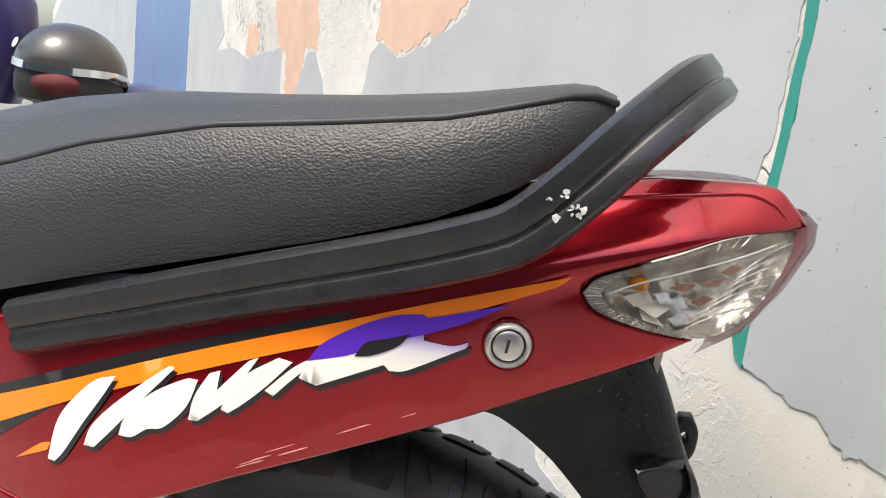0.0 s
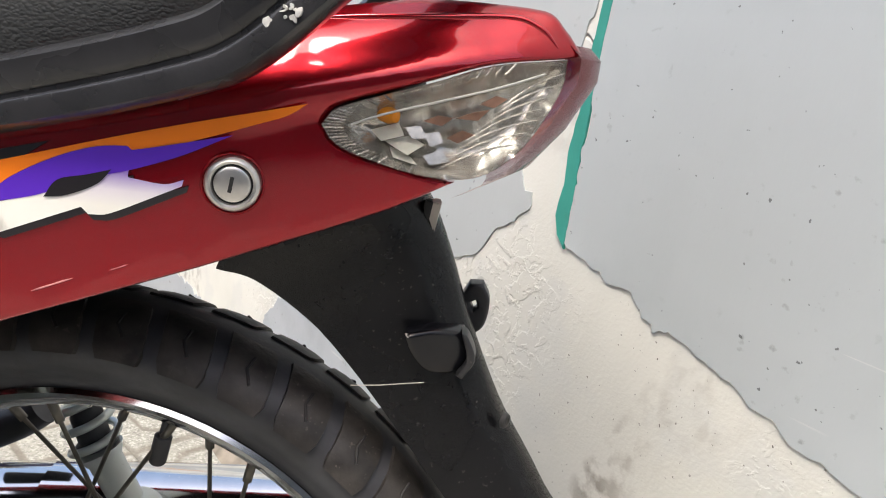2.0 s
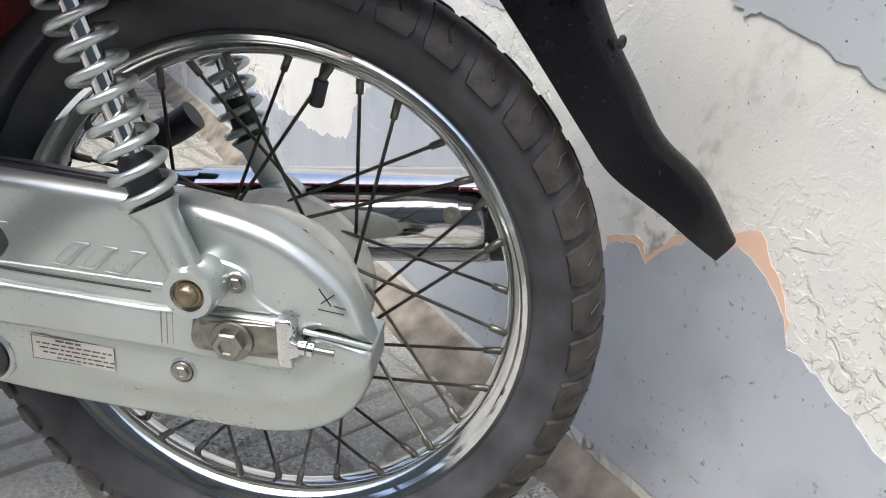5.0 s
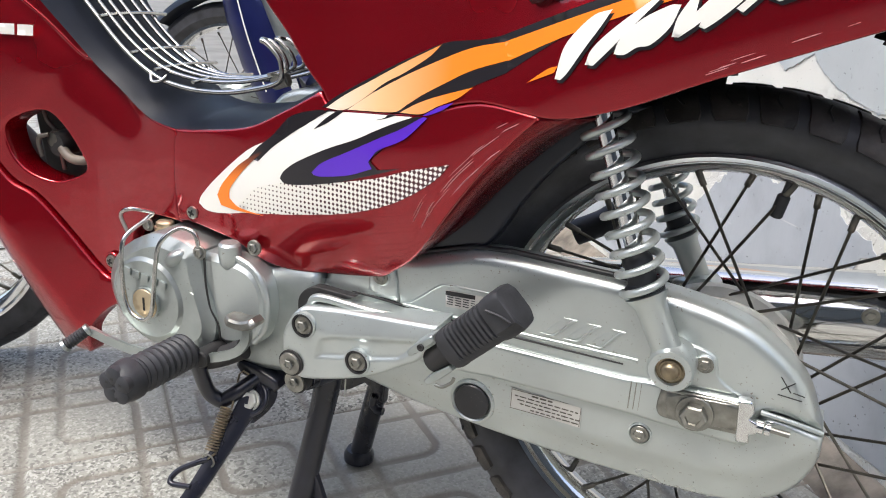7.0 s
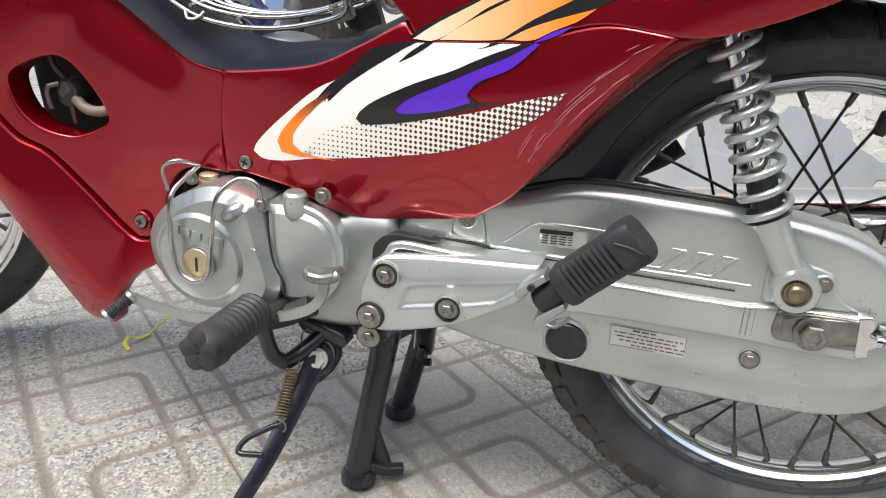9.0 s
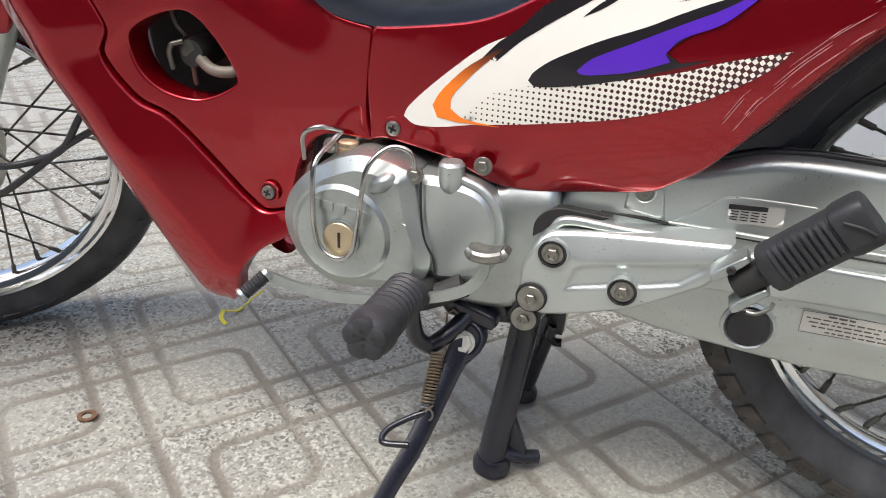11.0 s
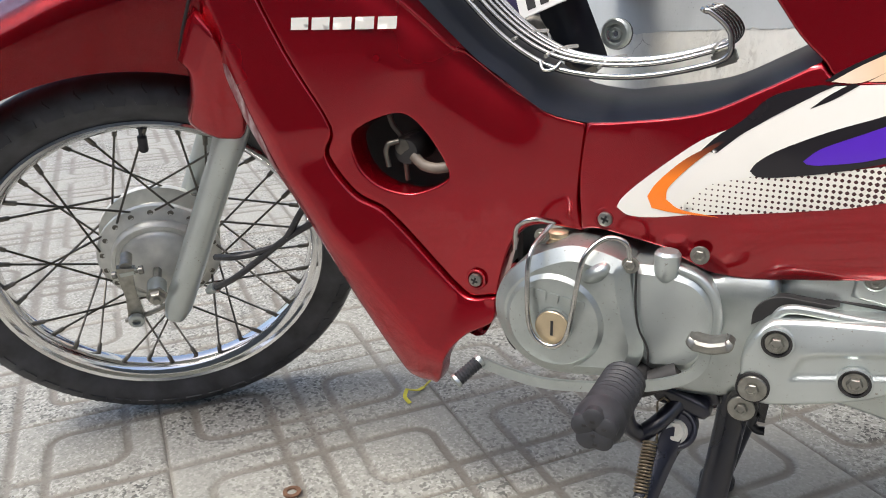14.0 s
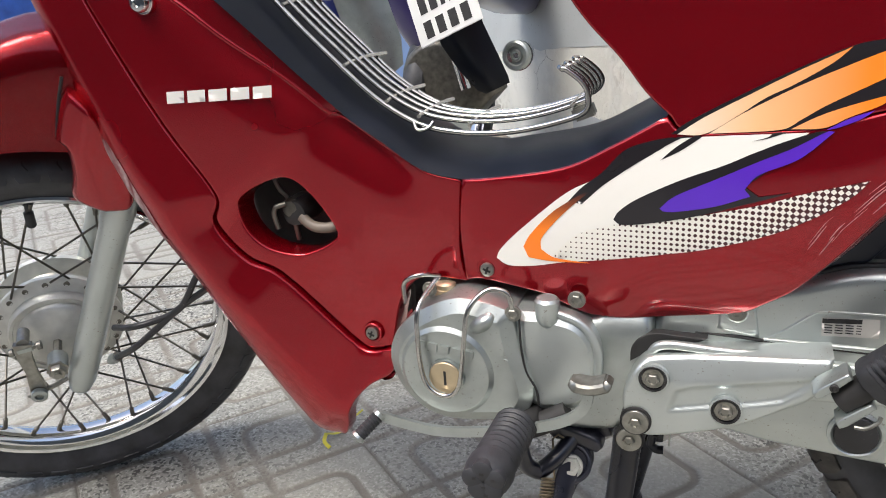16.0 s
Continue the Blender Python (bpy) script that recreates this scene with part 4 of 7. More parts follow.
# seat lock
y = side(.106, .706)
M_LOCK = mat("brushed_lock_steel", (.62, .60, .57), .34, .9, 0, .12, 120)
lock = part("seat_lock", lathe(bmesh.new(), [(.0132, -.004), (.0132, .0010), (.0124, .0026), (.0110, .0034), (.0098, .0030), (.0094, .0008), (.0088, .0006), (.0084, .0022), (.0070, .0030), (0, .0032)], Matrix.Translation((.106, y, .706)) @ pose(0, 0, 0, 0, 0, 13), 36), M_LOCK, tail, "round steel seat lock")
part("lock_recess", lathe(bmesh.new(), [(.0150, .0004), (.0145, .0014), (.0136, .0006), (.0133, -.001)], Matrix.Translation((.106, y, .706)) @ pose(0, 0, 0, 0, 0, 13), 36), M_RED, lock)
part("lock_ring", lathe(bmesh.new(), [(.0095, .0005), (.0095, .0012), (.0087, .0012), (.0087, .0005)], Matrix.Translation((.106, y, .706)) @ pose(0, 0, 0, 0, 0, 13), 36), M_DARK, lock)
bm = bmesh.new()
box(bm, (.1062, y - .0034, .706), (.0016, .001, .0075), pose(0, 0, 0, 0, 8, 0), 0)
part("keyhole", bm, M_DARK, lock)

# rear indicator lens with reflector behind
LAMP = [(.142, .738), (.149, .7465), (.19, .763), (.219, .775), (.255, .7825), (.254, .766), (.239, .736), (.219, .7195), (.194, .7175), (.165, .7235), (.149, .7295)]
def lamp_face(x, z):
    return side(x, z) - .001
M_GLASS = bpy.data.materials.new("clear_lens")
M_GLASS.use_nodes = True
b = M_GLASS.node_tree.nodes["Principled BSDF"]
b.inputs["Base Color"].default_value = (.95, .94, .9, 1)
b.inputs["Roughness"].default_value, b.inputs["IOR"].default_value, b.inputs["Transmission Weight"].default_value = .04, 1.3, 1.0
M_REFLECT = mat("reflector", (.52, .50, .47), .22, .75, 0, .35, 60, .25, 90)
M_LIT_RIDGE = mat("lit_lens_ridge", (.34, .335, .32), .25, 0, .5, .05)
M_COPPER = mat("copper_glint", (.30, .17, .125), .3, .6, 0, .3, 90)
M_AMBER = mat("amber_bulb", (.7, .25, .02), .2, 0, .3, .1)
lampg = part("indicator_lens", pillow(LAMP, lamp_face, .002, .003, .012), M_GLASS, bike, "clear ribbed indicator lens over a chrome reflector")
lampg.visible_shadow = False
def bowl(x, z):
    d = min(line_dist(x, z, LAMP + LAMP[:1]), .016)
    return lamp_face(x, z) + .0035 + .012 * math.sin(d / .016 * math.pi / 2) - .0004 * math.sin((x + .3 * z) * 700) * min(1, d / .008)
part("reflector", pillow(LAMP, bowl, .001, 0, .003), M_REFLECT, lampg, "fluted chrome reflector", 40)
# facets whose pale and copper colours put in the reflector's glints
FACETS = [([(.164, .7375), (.176, .742), (.180, .7365), (.170, .733)], 0), ([(.171, .733), (.182, .7365), (.190, .733), (.183, .7275)], 0), ([(.173, .7305), (.184, .7265), (.188, .723), (.176, .7255)], 0),
          ([(.180, .7405), (.187, .742), (.191, .7365), (.184, .7355)], 1), ([(.190, .7275), (.198, .7315), (.203, .726), (.194, .7235)], 1), ([(.188, .7445), (.195, .748), (.202, .7475), (.197, .743)], 2),
          ([(.203, .7475), (.212, .7515), (.219, .7535), (.214, .7475)], 2), ([(.200, .7375), (.207, .7420), (.213, .7405), (.206, .7355)], 2), ([(.214, .7555), (.221, .7605), (.227, .7595), (.221, .7545)], 2), ([(.189, .7385), (.196, .7400), (.199, .7350), (.193, .7325)], 1)]
for f, k in FACETS:
    cz = sum(p[1] for p in f) / 4
    part("glint_facet", pillow(f, lambda x, z: lamp_face(x, z) + .0065 + (.75, .35, .1)[k] * (z - cz), .001, 0, .006, corner=5), (M_HUB, M_REFLECT, M_COPPER)[k], lampg, ("facet coloured as a bright glint of the reflector", "", "facet coloured as a copper glint of the reflector")[k])
bm = bmesh.new()
for k in range(7):
    a, c = (.196 + .0045 * k, .7205 + .0055 * k), (.2375 + .0028 * k, .7385 + .0062 * k)
    q = [(a[0] + (c[0] - a[0]) * u, a[1] + (c[1] - a[1]) * u + .003 * math.sin(u * math.pi)) for u in np.linspace(0, 1, 8)]
    q = [p for p in q if inside([p], [Vector(v) for v in LAMP])[0]]
    if len(q) > 2:
        sweep(bm, [Vector((x, lamp_face(x, z) + .0012, z)) for x, z in q], .0005, raw=True, scales=[.3, 1, 1, .6])
part("lens_flutes", bm, M_REFLECT, lampg, "moulded flutes of the lens")
# lens ridge, the light it catches painted as a pale opaque colour
part("lens_ridge", sweep(bmesh.new(), [Vector((x, lamp_face(x, z) - .0002, z)) for x, z in ((0.156, 0.7395), (0.170, 0.746), (0.198, 0.756), (0.223, 0.765), (0.244, 0.774))], .0006), M_LIT_RIDGE, lampg)
bm = bmesh.new()
for i in range(110):
    lp = spline([(a, b2, 0) for a, b2 in LAMP], 6, True)
    p = lp[int(i / 110 * len(lp))]
    if p.x < .235 and (p.y > .735 or p.x < .19):
        c = Vector((.195, .741, 0))
        q = p.lerp(c, .17)
        sweep(bm, [Vector((p.x, lamp_face(p.x, p.y) + .004, p.y)), Vector((q.x, lamp_face(q.x, q.y) + .004, q.y))], .0006, raw=True)
part("lens_ribs", bm, M_REFLECT, lampg)
part("bulb", lathe(bmesh.new(), [(0, .012), (.005, .010), (.007, .004), (.006, -.004), (.004, -.01)], Matrix.Translation((.170, side(.168, .74) + .011, .745)) @ Matrix.Scale(.6, 4) @ pose(0, 0, 0, 0, 0, 60), 16), M_AMBER, lampg)

# scuffs on the rail
M_CHIP = mat("scuffed_coating", (.50, .50, .48), .7, 0, 0, .3, 300)
bm = bmesh.new()
rnd = random.Random(8)
for x, z, n0 in ((.126, .7932, 5), (.124, .7808, 6), (.132, .7872, 7), (.1355, .7842, 3), (.118, .7895, 2)):
    for k in range(n0):
        r0 = rnd.uniform(.0006, .0019)
        M0 = Matrix.Translation((x + rnd.gauss(0, .0016), -.1397, z + rnd.gauss(0, .0012))) @ pose(0, 0, 0, 0, rnd.uniform(-70, 70), 0) @ Matrix.Diagonal((rnd.uniform(.8, 1.5), 1, rnd.uniform(.5, 1), 1))
        lathe(bm, [(r0, -.002), (r0 * .9, .0002), (0, .0003)], M0, 7)
part("scuffs", rough(bm, .0005, 700), M_CHIP, rail, "pale scuff marks")

# rear mudguard
M_PLATEIN = mat("pale_strip", (.55, .50, .44), .5, 0, 0, .1, 40)
E1 = [(.10, .70), (.082, .645), (.102, .639), (.133, .617), (.163, .587), (.2, .5435), (.24, .495), (.266, .466), (.314, .436), (.361, .403)]
E2 = [(.165, .745), (.186, .70), (.197, .683), (.212, .652), (.228, .614), (.253, .566), (.278, .53), (.304, .494), (.342, .464), (.375, .420)]
a1, a2 = spline([(x, 0, z) for x, z in E1], 5), spline([(x, 0, z) for x, z in E2], 5)
rows = []
for i, (p, q) in enumerate(zip(a1, a2)):
    u = i / (len(a1) - 1)
    hw = float(np.interp(u, [0, .12, .35, .78, .94, 1], [.062, .060, .042, .030, .025, .012]))
    row = []
    for t in np.linspace(-1, 1, 17):
        k = (1 - abs(t) ** 2.6)
        c = p.lerp(q, k)
        row.append(Vector((c.x, hw * math.copysign(min(1, abs(t) * 1.35 if abs(t) < .5 else .675 + (abs(t) - .5) * .65), t), c.z)))
    rows.append(row)
M_MUD = mat("satin_black_plastic", (0.016, 0.016, 0.018), 0.24, 0.0, 0.15, 0.2, 14, specks=(0.10, 0.095, 0.09))
M_PIT = mat("recess_shade_black", (0.004, 0.004, 0.006), 0.25, 0, 0, .1)
mud = part("rear_mudguard", solid(loft(bmesh.new(), rows), .003), M_MUD, bike, "matt black plastic rear mudguard")
bm = pillow([(.214, .612), (.223, .631), (.232, .632), (.238, .620), (.236, .602), (.226, .594)], .030, .010, .002, .008, [[(.225, .618), (.2285, .620), (.2305, .615), (.228, .612)]])
part("mudguard_tab", bm, M_BLACK, mud, "pierced black tab")
# raised near-black face paints the shade inside the moulded socket
part("reflector_socket", pillow([(.190, .619), (.206, .622), (.2235, .620), (.229, .606), (.222, .594), (.206, .5955), (.195, .607)], lambda x, z: -.0500 + .45 * max(0, x - .19), .012, .003, .006), M_PIT, mud, "mudguard socket with the shade of its recess put into the colour")
part("socket_lip", pillow([(.2225, .6215), (.2265, .6195), (.2325, .606), (.2265, .593), (.2225, .5945), (.2275, .6055)], -.040, .012, .0015, .005), M_BLACK, mud)
part("lamp_bracket", box(bmesh.new(), (.1945, -.012, .674), (.006, .014, .036), pose(0, 0, 0, 0, 6, 0), .001), M_PLATEIN, mud, "pale strip in a dark frame")
part("bracket_frame", box(bmesh.new(), (.190, -.017, .671), (.005, .008, .044), pose(0, 0, 0, 0, 6, 0), .001), M_DARK, mud)
part("scratch", sweep(bmesh.new(), [(.163, -.0525, .5845), (.18, -.0515, .587), (.205, -.046, .5905)], .0003, raw=True), M_PLATEIN, mud)
bolt("mudguard_plug", .256, -.020, .562, .005, .003, mud, M_DARK, False, m=pose(0, 0, 0, 0, 0, 60))
# black inner mudguard ahead of the rear tyre
rows = []
for a in np.linspace(95, 172, 14):
    c = Vector((.307 * math.cos(radians(a)), 0, REAR_Z + .307 * math.sin(radians(a))))
    rows.append([Vector((c.x, y, c.z - .02 * abs(y / .062) ** 3)) for y in np.linspace(-.062, .062, 9)])
part("inner_mudguard", solid(loft(bmesh.new(), rows), .003), M_BLACK, bike)
INNER = [(-.085, .578), (-.125, .552), (-.168, .508), (-.196, .470), (-.236, .415), (-.33, .40), (-.30, .52), (-.20, .578)]
part("inner_panel", pillow(INNER, -.062, .124, .004, .03), M_LINER, bike, "dark blue-grey plastic inner panel")


# ---------- wheels: hubs and spokes ----------
def spoke_mesh(length, nipple):
    bm = bmesh.new()
    lathe(bm, [(0, 0), (.0016, 0), (.0016, -length + nipple), (.0032, -length + nipple), (.0034, -length + .001), (.0022, -length), (0, -length)], pose(0, 0, 0, 90, 0, 0), 7)
    me = bpy.data.meshes.new("spoke")
    bmesh.ops.recalc_face_normals(bm, faces=bm.faces)
    bm.to_mesh(me)
    bm.free()
    for p in me.polygons:
        p.use_smooth = True
    me.materials.append(M_SPOKE)
    return me


def add_spokes(w, hub_r, hub_y, count=36, twist=42, shift=0.0):
    rim_in = .2255 - .0185
    per = count // 2
    meshes = {}
    for s in (-1, 1):
        for i in range(per):
            a0 = 2 * math.pi * (i + (.5 if s > 0 else 0)) / per
            sgn = 1 if i % 2 else -1
            a1 = a0 + sgn * radians(twist)
            p = Vector((hub_r * math.cos(a0), s * hub_y + shift + .002 * sgn, hub_r * math.sin(a0)))
            q = Vector((rim_in * math.cos(a1), s * .004, rim_in * math.sin(a1)))
            L = (q - p).length
            key = round(L, 3)
            if key not in meshes:
                meshes[key] = spoke_mesh(L, .016)
            o = new("spoke", meshes[key])
            o.parent = w
            z = (q - p).normalized()
            x = z.orthogonal().normalized()
            yv = z.cross(x)
            o.matrix_local = Matrix(((x.x, yv.x, z.x, p.x), (x.y, yv.y, z.y, p.y), (x.z, yv.z, z.z, p.z), (0, 0, 0, 1)))


def tread(w, R, half, count, material, tall):
    """Shoulder blocks of the tyre: curved gaps between them, the inner edge in a zigzag, a small cut in each."""
    bm, cuts = bmesh.new(), bmesh.new()
    step = 2 * math.pi / count
    d = R - .2255
    prof = [(R - .028, half * 1.0), (R - .020, half * .945), (R - .011, half * .80), (R - .0055, half * .62), (R - .0018, half * .35), (R - .0008, half * .22)]
    def at(v, b, lift):
        """v runs from the shoulder (0) to the crown (1)."""
        v = min(max(v, 0), 1)
        r = float(np.interp(v, np.linspace(0, 1, 6), [p[0] for p in prof]))
        y = float(np.interp(v, np.linspace(0, 1, 6), [p[1] for p in prof]))
        ph = radians(20 + 65 * v)
        return Vector(((r + lift * math.sin(ph)) * math.cos(b), y + lift * math.cos(ph), (r + lift * math.sin(ph)) * math.sin(b)))
    for s in (-1, 1):
        for i in range(count):
            a = step * (i + (.5 if s > 0 else 0))
            top, low = [], []
            n = 7
            for k in range(n):
                v = k / (n - 1)
                bend = step * (.28 * v ** 1.5)
                wide = step * (.405 if k else .34) * (1 - .10 * max(0, v - .8) / .2)
                rt, rl = [], []
                for q in (-1, -.45, .45, 1):
                    zig = .07 * (1 - abs(q)) * (1 if k == n - 1 else 0)
                    p = at(min(1.08, v + zig), a + bend + q * wide * (.93 if abs(q) == 1 else 1), tall * (1 - .8 * v) if abs(q) < 1 and 0 < k < n - 1 else tall * .75 * (1 - .8 * v))
                    g = at(v + zig, a + bend + q * wide, -.003)
                    rt.append(bm.verts.new((p.x, s * p.y, p.z)))
                    rl.append(bm.verts.new((g.x, s * g.y, g.z)))
                top.append(rt)
                low.append(rl)
            for k in range(n - 1):
                for j in range(3):
                    bm.faces.new((top[k][j], top[k][j + 1], top[k + 1][j + 1], top[k + 1][j]))
                bm.faces.new((top[k][0], top[k + 1][0], low[k + 1][0], low[k][0]))
                bm.faces.new((top[k][3], low[k][3], low[k + 1][3], top[k + 1][3]))
            for j in range(3):
                bm.faces.new((top[0][j], low[0][j], low[0][j + 1], top[0][j + 1]))
                bm.faces.new((top[-1][j], top[-1][j + 1], low[-1][j + 1], low[-1][j]))
            pts = [at(vv, a + step * (.28 * vv ** 1.5 + o), tall * (1 - .8 * vv)) for vv, o in ((.30, -.06), (.46, .05), (.64, -.02))]
            sweep(cuts, [Vector((p.x, s * p.y, p.z)) for p in pts], .0011, raw=True)
    t = part("tread", bm, material, w, "worn tread blocks", 40)
    part("tread_cut", cuts, M_DARK, t)["kind"] = "stuff"
    return t


M_TREAD = mat("dusty_tread_rubber", (0.034, 0.030, 0.027), 0.52, 0.0, 0.0, 0.6, 60, 0.25, 220, specks=(0.12, 0.10, 0.085))
tread(rear, .2855, .042, 42, M_TREAD, .0052)["kind"] = "stuff"
tread(front, .2812, .036, 46, M_TYRE, .0022)["kind"] = "stuff"
add_spokes(rear, .075, .022)
add_spokes(front, .078, .026, 36, 40, .028)
for w, rr in ((rear, .55), (front, 1.05)):
    a = math.atan2(.508 - REAR_Z, .036) if w == rear else math.atan2(.20, .03)
    bm = bmesh.new()
    d = Vector((math.cos(a), 0, math.sin(a)))
    sweep(bm, [d * .208 + Vector((0, -.004, 0)), d * .195 + Vector((0, -.004, 0)), d * .193 + Vector((0, -.004, 0)), d * .174 + Vector((0, -.004, 0)), d * .172 + Vector((0, -.004, 0))], .006, raw=True, scales=[.55, .55, 1, 1, .8])
    part("valve", bm, M_RUBBER, w)
# rear hub: drum with drilled flanges
bm = lathe(bmesh.new(), [(0, .040), (.03, .040), (.034, .036), (.052, .036), (.055, .040), (.061, .040), (.063, .037), (.0635, .030), (.084, .029), (.088, .027), (.088, .0225), (.084, .0205), (.07, .018), (.066, .0), (.07, -.016), (.084, -.020), (.086, -.026), (.082, -.032), (.06, -.038), (.02, -.05), (0, -.05)], None, 64)
hub = part("hub", bm, M_HUB, rear, "cast aluminium drum hub")
bm = lathe(bmesh.new(), [(.02, .046), (.045, .044), (.058, .036), (.064, .030), (.078, .028), (.083, .024), (.083, .018), (.062, .014), (.055, 0), (.062, -.016), (.083, -.020), (.083, -.028), (.06, -.034), (.02, -.04), (0, -.04)], None, 48)
fhub = part("hub", bm, M_HUB, front, "cast aluminium drum hub")
fhub.location = (0, .028, 0)
for h, r, y0 in ((hub, .0765, .0294), (fhub, .0745, .0282)):
    me = None
    for i in range(18):
        ang = 2 * math.pi * (i + .25) / 18
        if me is None:
            o = part("spoke_hole", lathe(bmesh.new(), [(.0042, y0 - .002), (.0042, y0 + .0003), (.0030, y0 + .0008), (.0026, y0 + .0004), (0, y0 + .0004)], None, 12), M_SPOKE, h)
            me = o.data
        else:
            o = new("spoke_hole", me)
            o.parent = h
        o.location = (r * math.cos(ang), 0, r * math.sin(ang))
me = None
for i in range(8):
    ang = 2 * math.pi * (i + .4) / 8
    if me is None:
        o = part("drum_hole", lathe(bmesh.new(), [(.0052, .0365), (.005, .0372), (.004, .0366), (0, .0366)], None, 14), M_DARK, hub)
        me = o.data
    else:
        o = new("drum_hole", me)
        o.parent = hub
    o.location = (.0435 * math.cos(ang), 0, .0435 * math.sin(ang))


# ---------- rear suspension ----------
M_BRASS = mat("tarnished_brass", (.26, .21, .14), .35, .8, 0, .3, 90)


def shock(sy):
    top, seat_p, eye = Vector((-.128, sy * .1, .60)), Vector((-.061, sy * .1, .424)), Vector((-.027, sy * .104, .361))
    body = part("shock_absorber", sweep(bmesh.new(), [top, top.lerp(seat_p, .5), seat_p, seat_p.lerp(eye, .05), seat_p.lerp(eye, .2), seat_p.lerp(eye, .8), eye], .0105, raw=True, scales=[.6, .6, .6, 1.9, 1.35, 1.25, 1.2]), M_SILVER, bike, "chrome rod and silver spring shock absorber")
    ax = (seat_p - top)
    t = ax.normalized()
    u = t.cross(Vector((0, 1, 0))).normalized()
    v = t.cross(u)
    pts = []
    turns = 10.5
    for i in range(int(turns * 20) + 1):
        k = i / (turns * 20)
        a = 2 * math.pi * turns * k
        pts.append(top + ax * k + (u * math.cos(a) + v * math.sin(a)) * .0198)
    part("spring", sweep(bmesh.new(), pts, .0036, raw=True), M_SILVER, body, "silver painted coil spring", 60)
    part("rod", sweep(bmesh.new(), [top, seat_p], .0085, raw=True), M_CHROME, body)
    bm = sweep(bmesh.new(), [seat_p + t * -.035, seat_p + t * -.03, seat_p + t * -.008, seat_p + t * -.004, seat_p], .013, raw=True, scales=[.7, 1, 1, 1.35, 1.35])
    part("bump_stop", bm, M_RUBBER, body)
    m = Matrix.Translation(eye) @ Matrix.Scale(-sy, 4, Vector((0, 1, 0)))
    part("shock_eye", lathe(bmesh.new(), [(0, -.02), (.0195, -.02), (.0205, -.014), (.0205, .012), (.0185, .016), (.013, .016), (.0125, .011), (0, .011)], m, 32), M_SILVER, body)
    part("acorn_nut", lathe(bmesh.new(), [(.0135, .0108), (.0135, .0120), (.0105, .0124), (.0100, .0145), (.0085, .0150), (.0078, .0185), (.0055, .0205), (0, .0212)], m, 18), M_BRASS, body, "brass-coloured acorn nut")
    return body
shock(-1)
shock(1)

# ---------- chain case details ----------
case_low = bpy.data.objects["chain_case_lower"]
case_up = bpy.data.objects["chain_case_upper"]
yc = case_face
for i in range(3):
    x = -.157 + i * .0235
    lip = sweep(bmesh.new(), [Vector((a, yc(a, b) - .0004, b)) for a, b in ((x, .3505), (x + .013, .3505), (x + .017, .3535), (x + .030, .3690), (x + .035, .3715), (x + .022, .3718))], .0013, scales=[.3, 1, 1, 1, 1, .3])
    part("louvre", lip, M_SILVER, case_up)
    louv = [(x + .004, .353), (x + .013, .353), (x + .027, .369), (x + .018, .369)]
    part("louvre", pillow(louv, lambda a, b: yc(a, b) - .0004 + .05 * (b - .361), .004, .0010, .006), M_SILVER, case_up)
part("recess_edge", sweep(bmesh.new(), [Vector((x, yc(x, z) + .0008, z)) for x, z in ((-.309, .3435), (-.295, .353), (-.272, .372), (-.262, .3765), (-.222, .378), (-.19, .378))], .0016), M_SILVER, case_up)
part("upper_rib", sweep(bmesh.new(), [Vector((x, yc(x, z) + .001, z)) for x, z in ((-.31, .3435), (-.2, .3425), (-.1, .3455), (-.06, .3465))], .0028, raw=True), M_SILVER, case_up)
ARMBAR = [(-.275, .3285), (-.202, .3285), (-.071, .3300), (-.044, .3330), (.041, .3375), (.047, .331), (.046, .297), (.042, .2925), (-.03, .2915), (-.066, .2925), (-.199, .2895), (-.233, .2865), (-.29, .285)]
arm = part("swing_arm", pillow(ARMBAR, lambda x, z: yc(x, z) - .007, .014, .0055, .010), M_SILVER, bike, "silver painted swing arm over the chain case")
for k in range(4):
    part("arm_notch", sweep(bmesh.new(), [Vector((-.062 + k * .0048, yc(-.06, .3) - .0068, .328)), Vector((-.062 + k * .0048, yc(-.06, .3) - .0068, .300))], .0006, raw=True), M_STEEL, arm)
BOSS = [(-.05, .372), (-.027, .377), (-.008, .376), (.007, .370), (.0105, .360), (.0125, .352), (.022, .345), (.036, .339), (-.05, .335)]
part("shock_boss", pillow(BOSS, lambda x, z: yc(x, z) - .003, .008, .003, .010), M_SILVER, case_up)
CASE_TAB = [(-.352, .352), (-.349, .378), (-.342, .386), (-.326, .386), (-.319, .378), (-.314, .346)]
part("case_tab", pillow(CASE_TAB, lambda x, z: yc(x, z) - .004, .008, .003, .010), M_SILVER, case_up)
# dark line painting the shade along the split of the case
part("split_shadow", sweep(bmesh.new(), [Vector((x, yc(x, z) - .0004, z)) for x, z in ((-.372, .3455), (-.33, .3445), (-.288, .341), (-.243, .340), (-.182, .3385), (-.073, .340))], .0012, raw=True, scales=[.6, 1.5, 1.2, 1, .9, .7]), M_DARK, case_up)
part("top_lip", sweep(bmesh.new(), [Vector((x, yc(x, z) + .013, z)) for x, z in ((-.30, .4015), (-.241, .4185), (-.198, .4225), (-.139, .4215), (-.082, .4205), (-.06, .42))], .003, raw=True), M_BLACK, case_up)
cap = part("inspection_cap", lathe(bmesh.new(), [(.0195, -.002), (.0195, .0025), (.0185, .0035), (.012, .0042), (0, .0044)], Matrix.Translation((-.223, yc(-.22, .25) - .001, .254)), 36), M_BLACK, case_low, "round black rubber inspection cap")
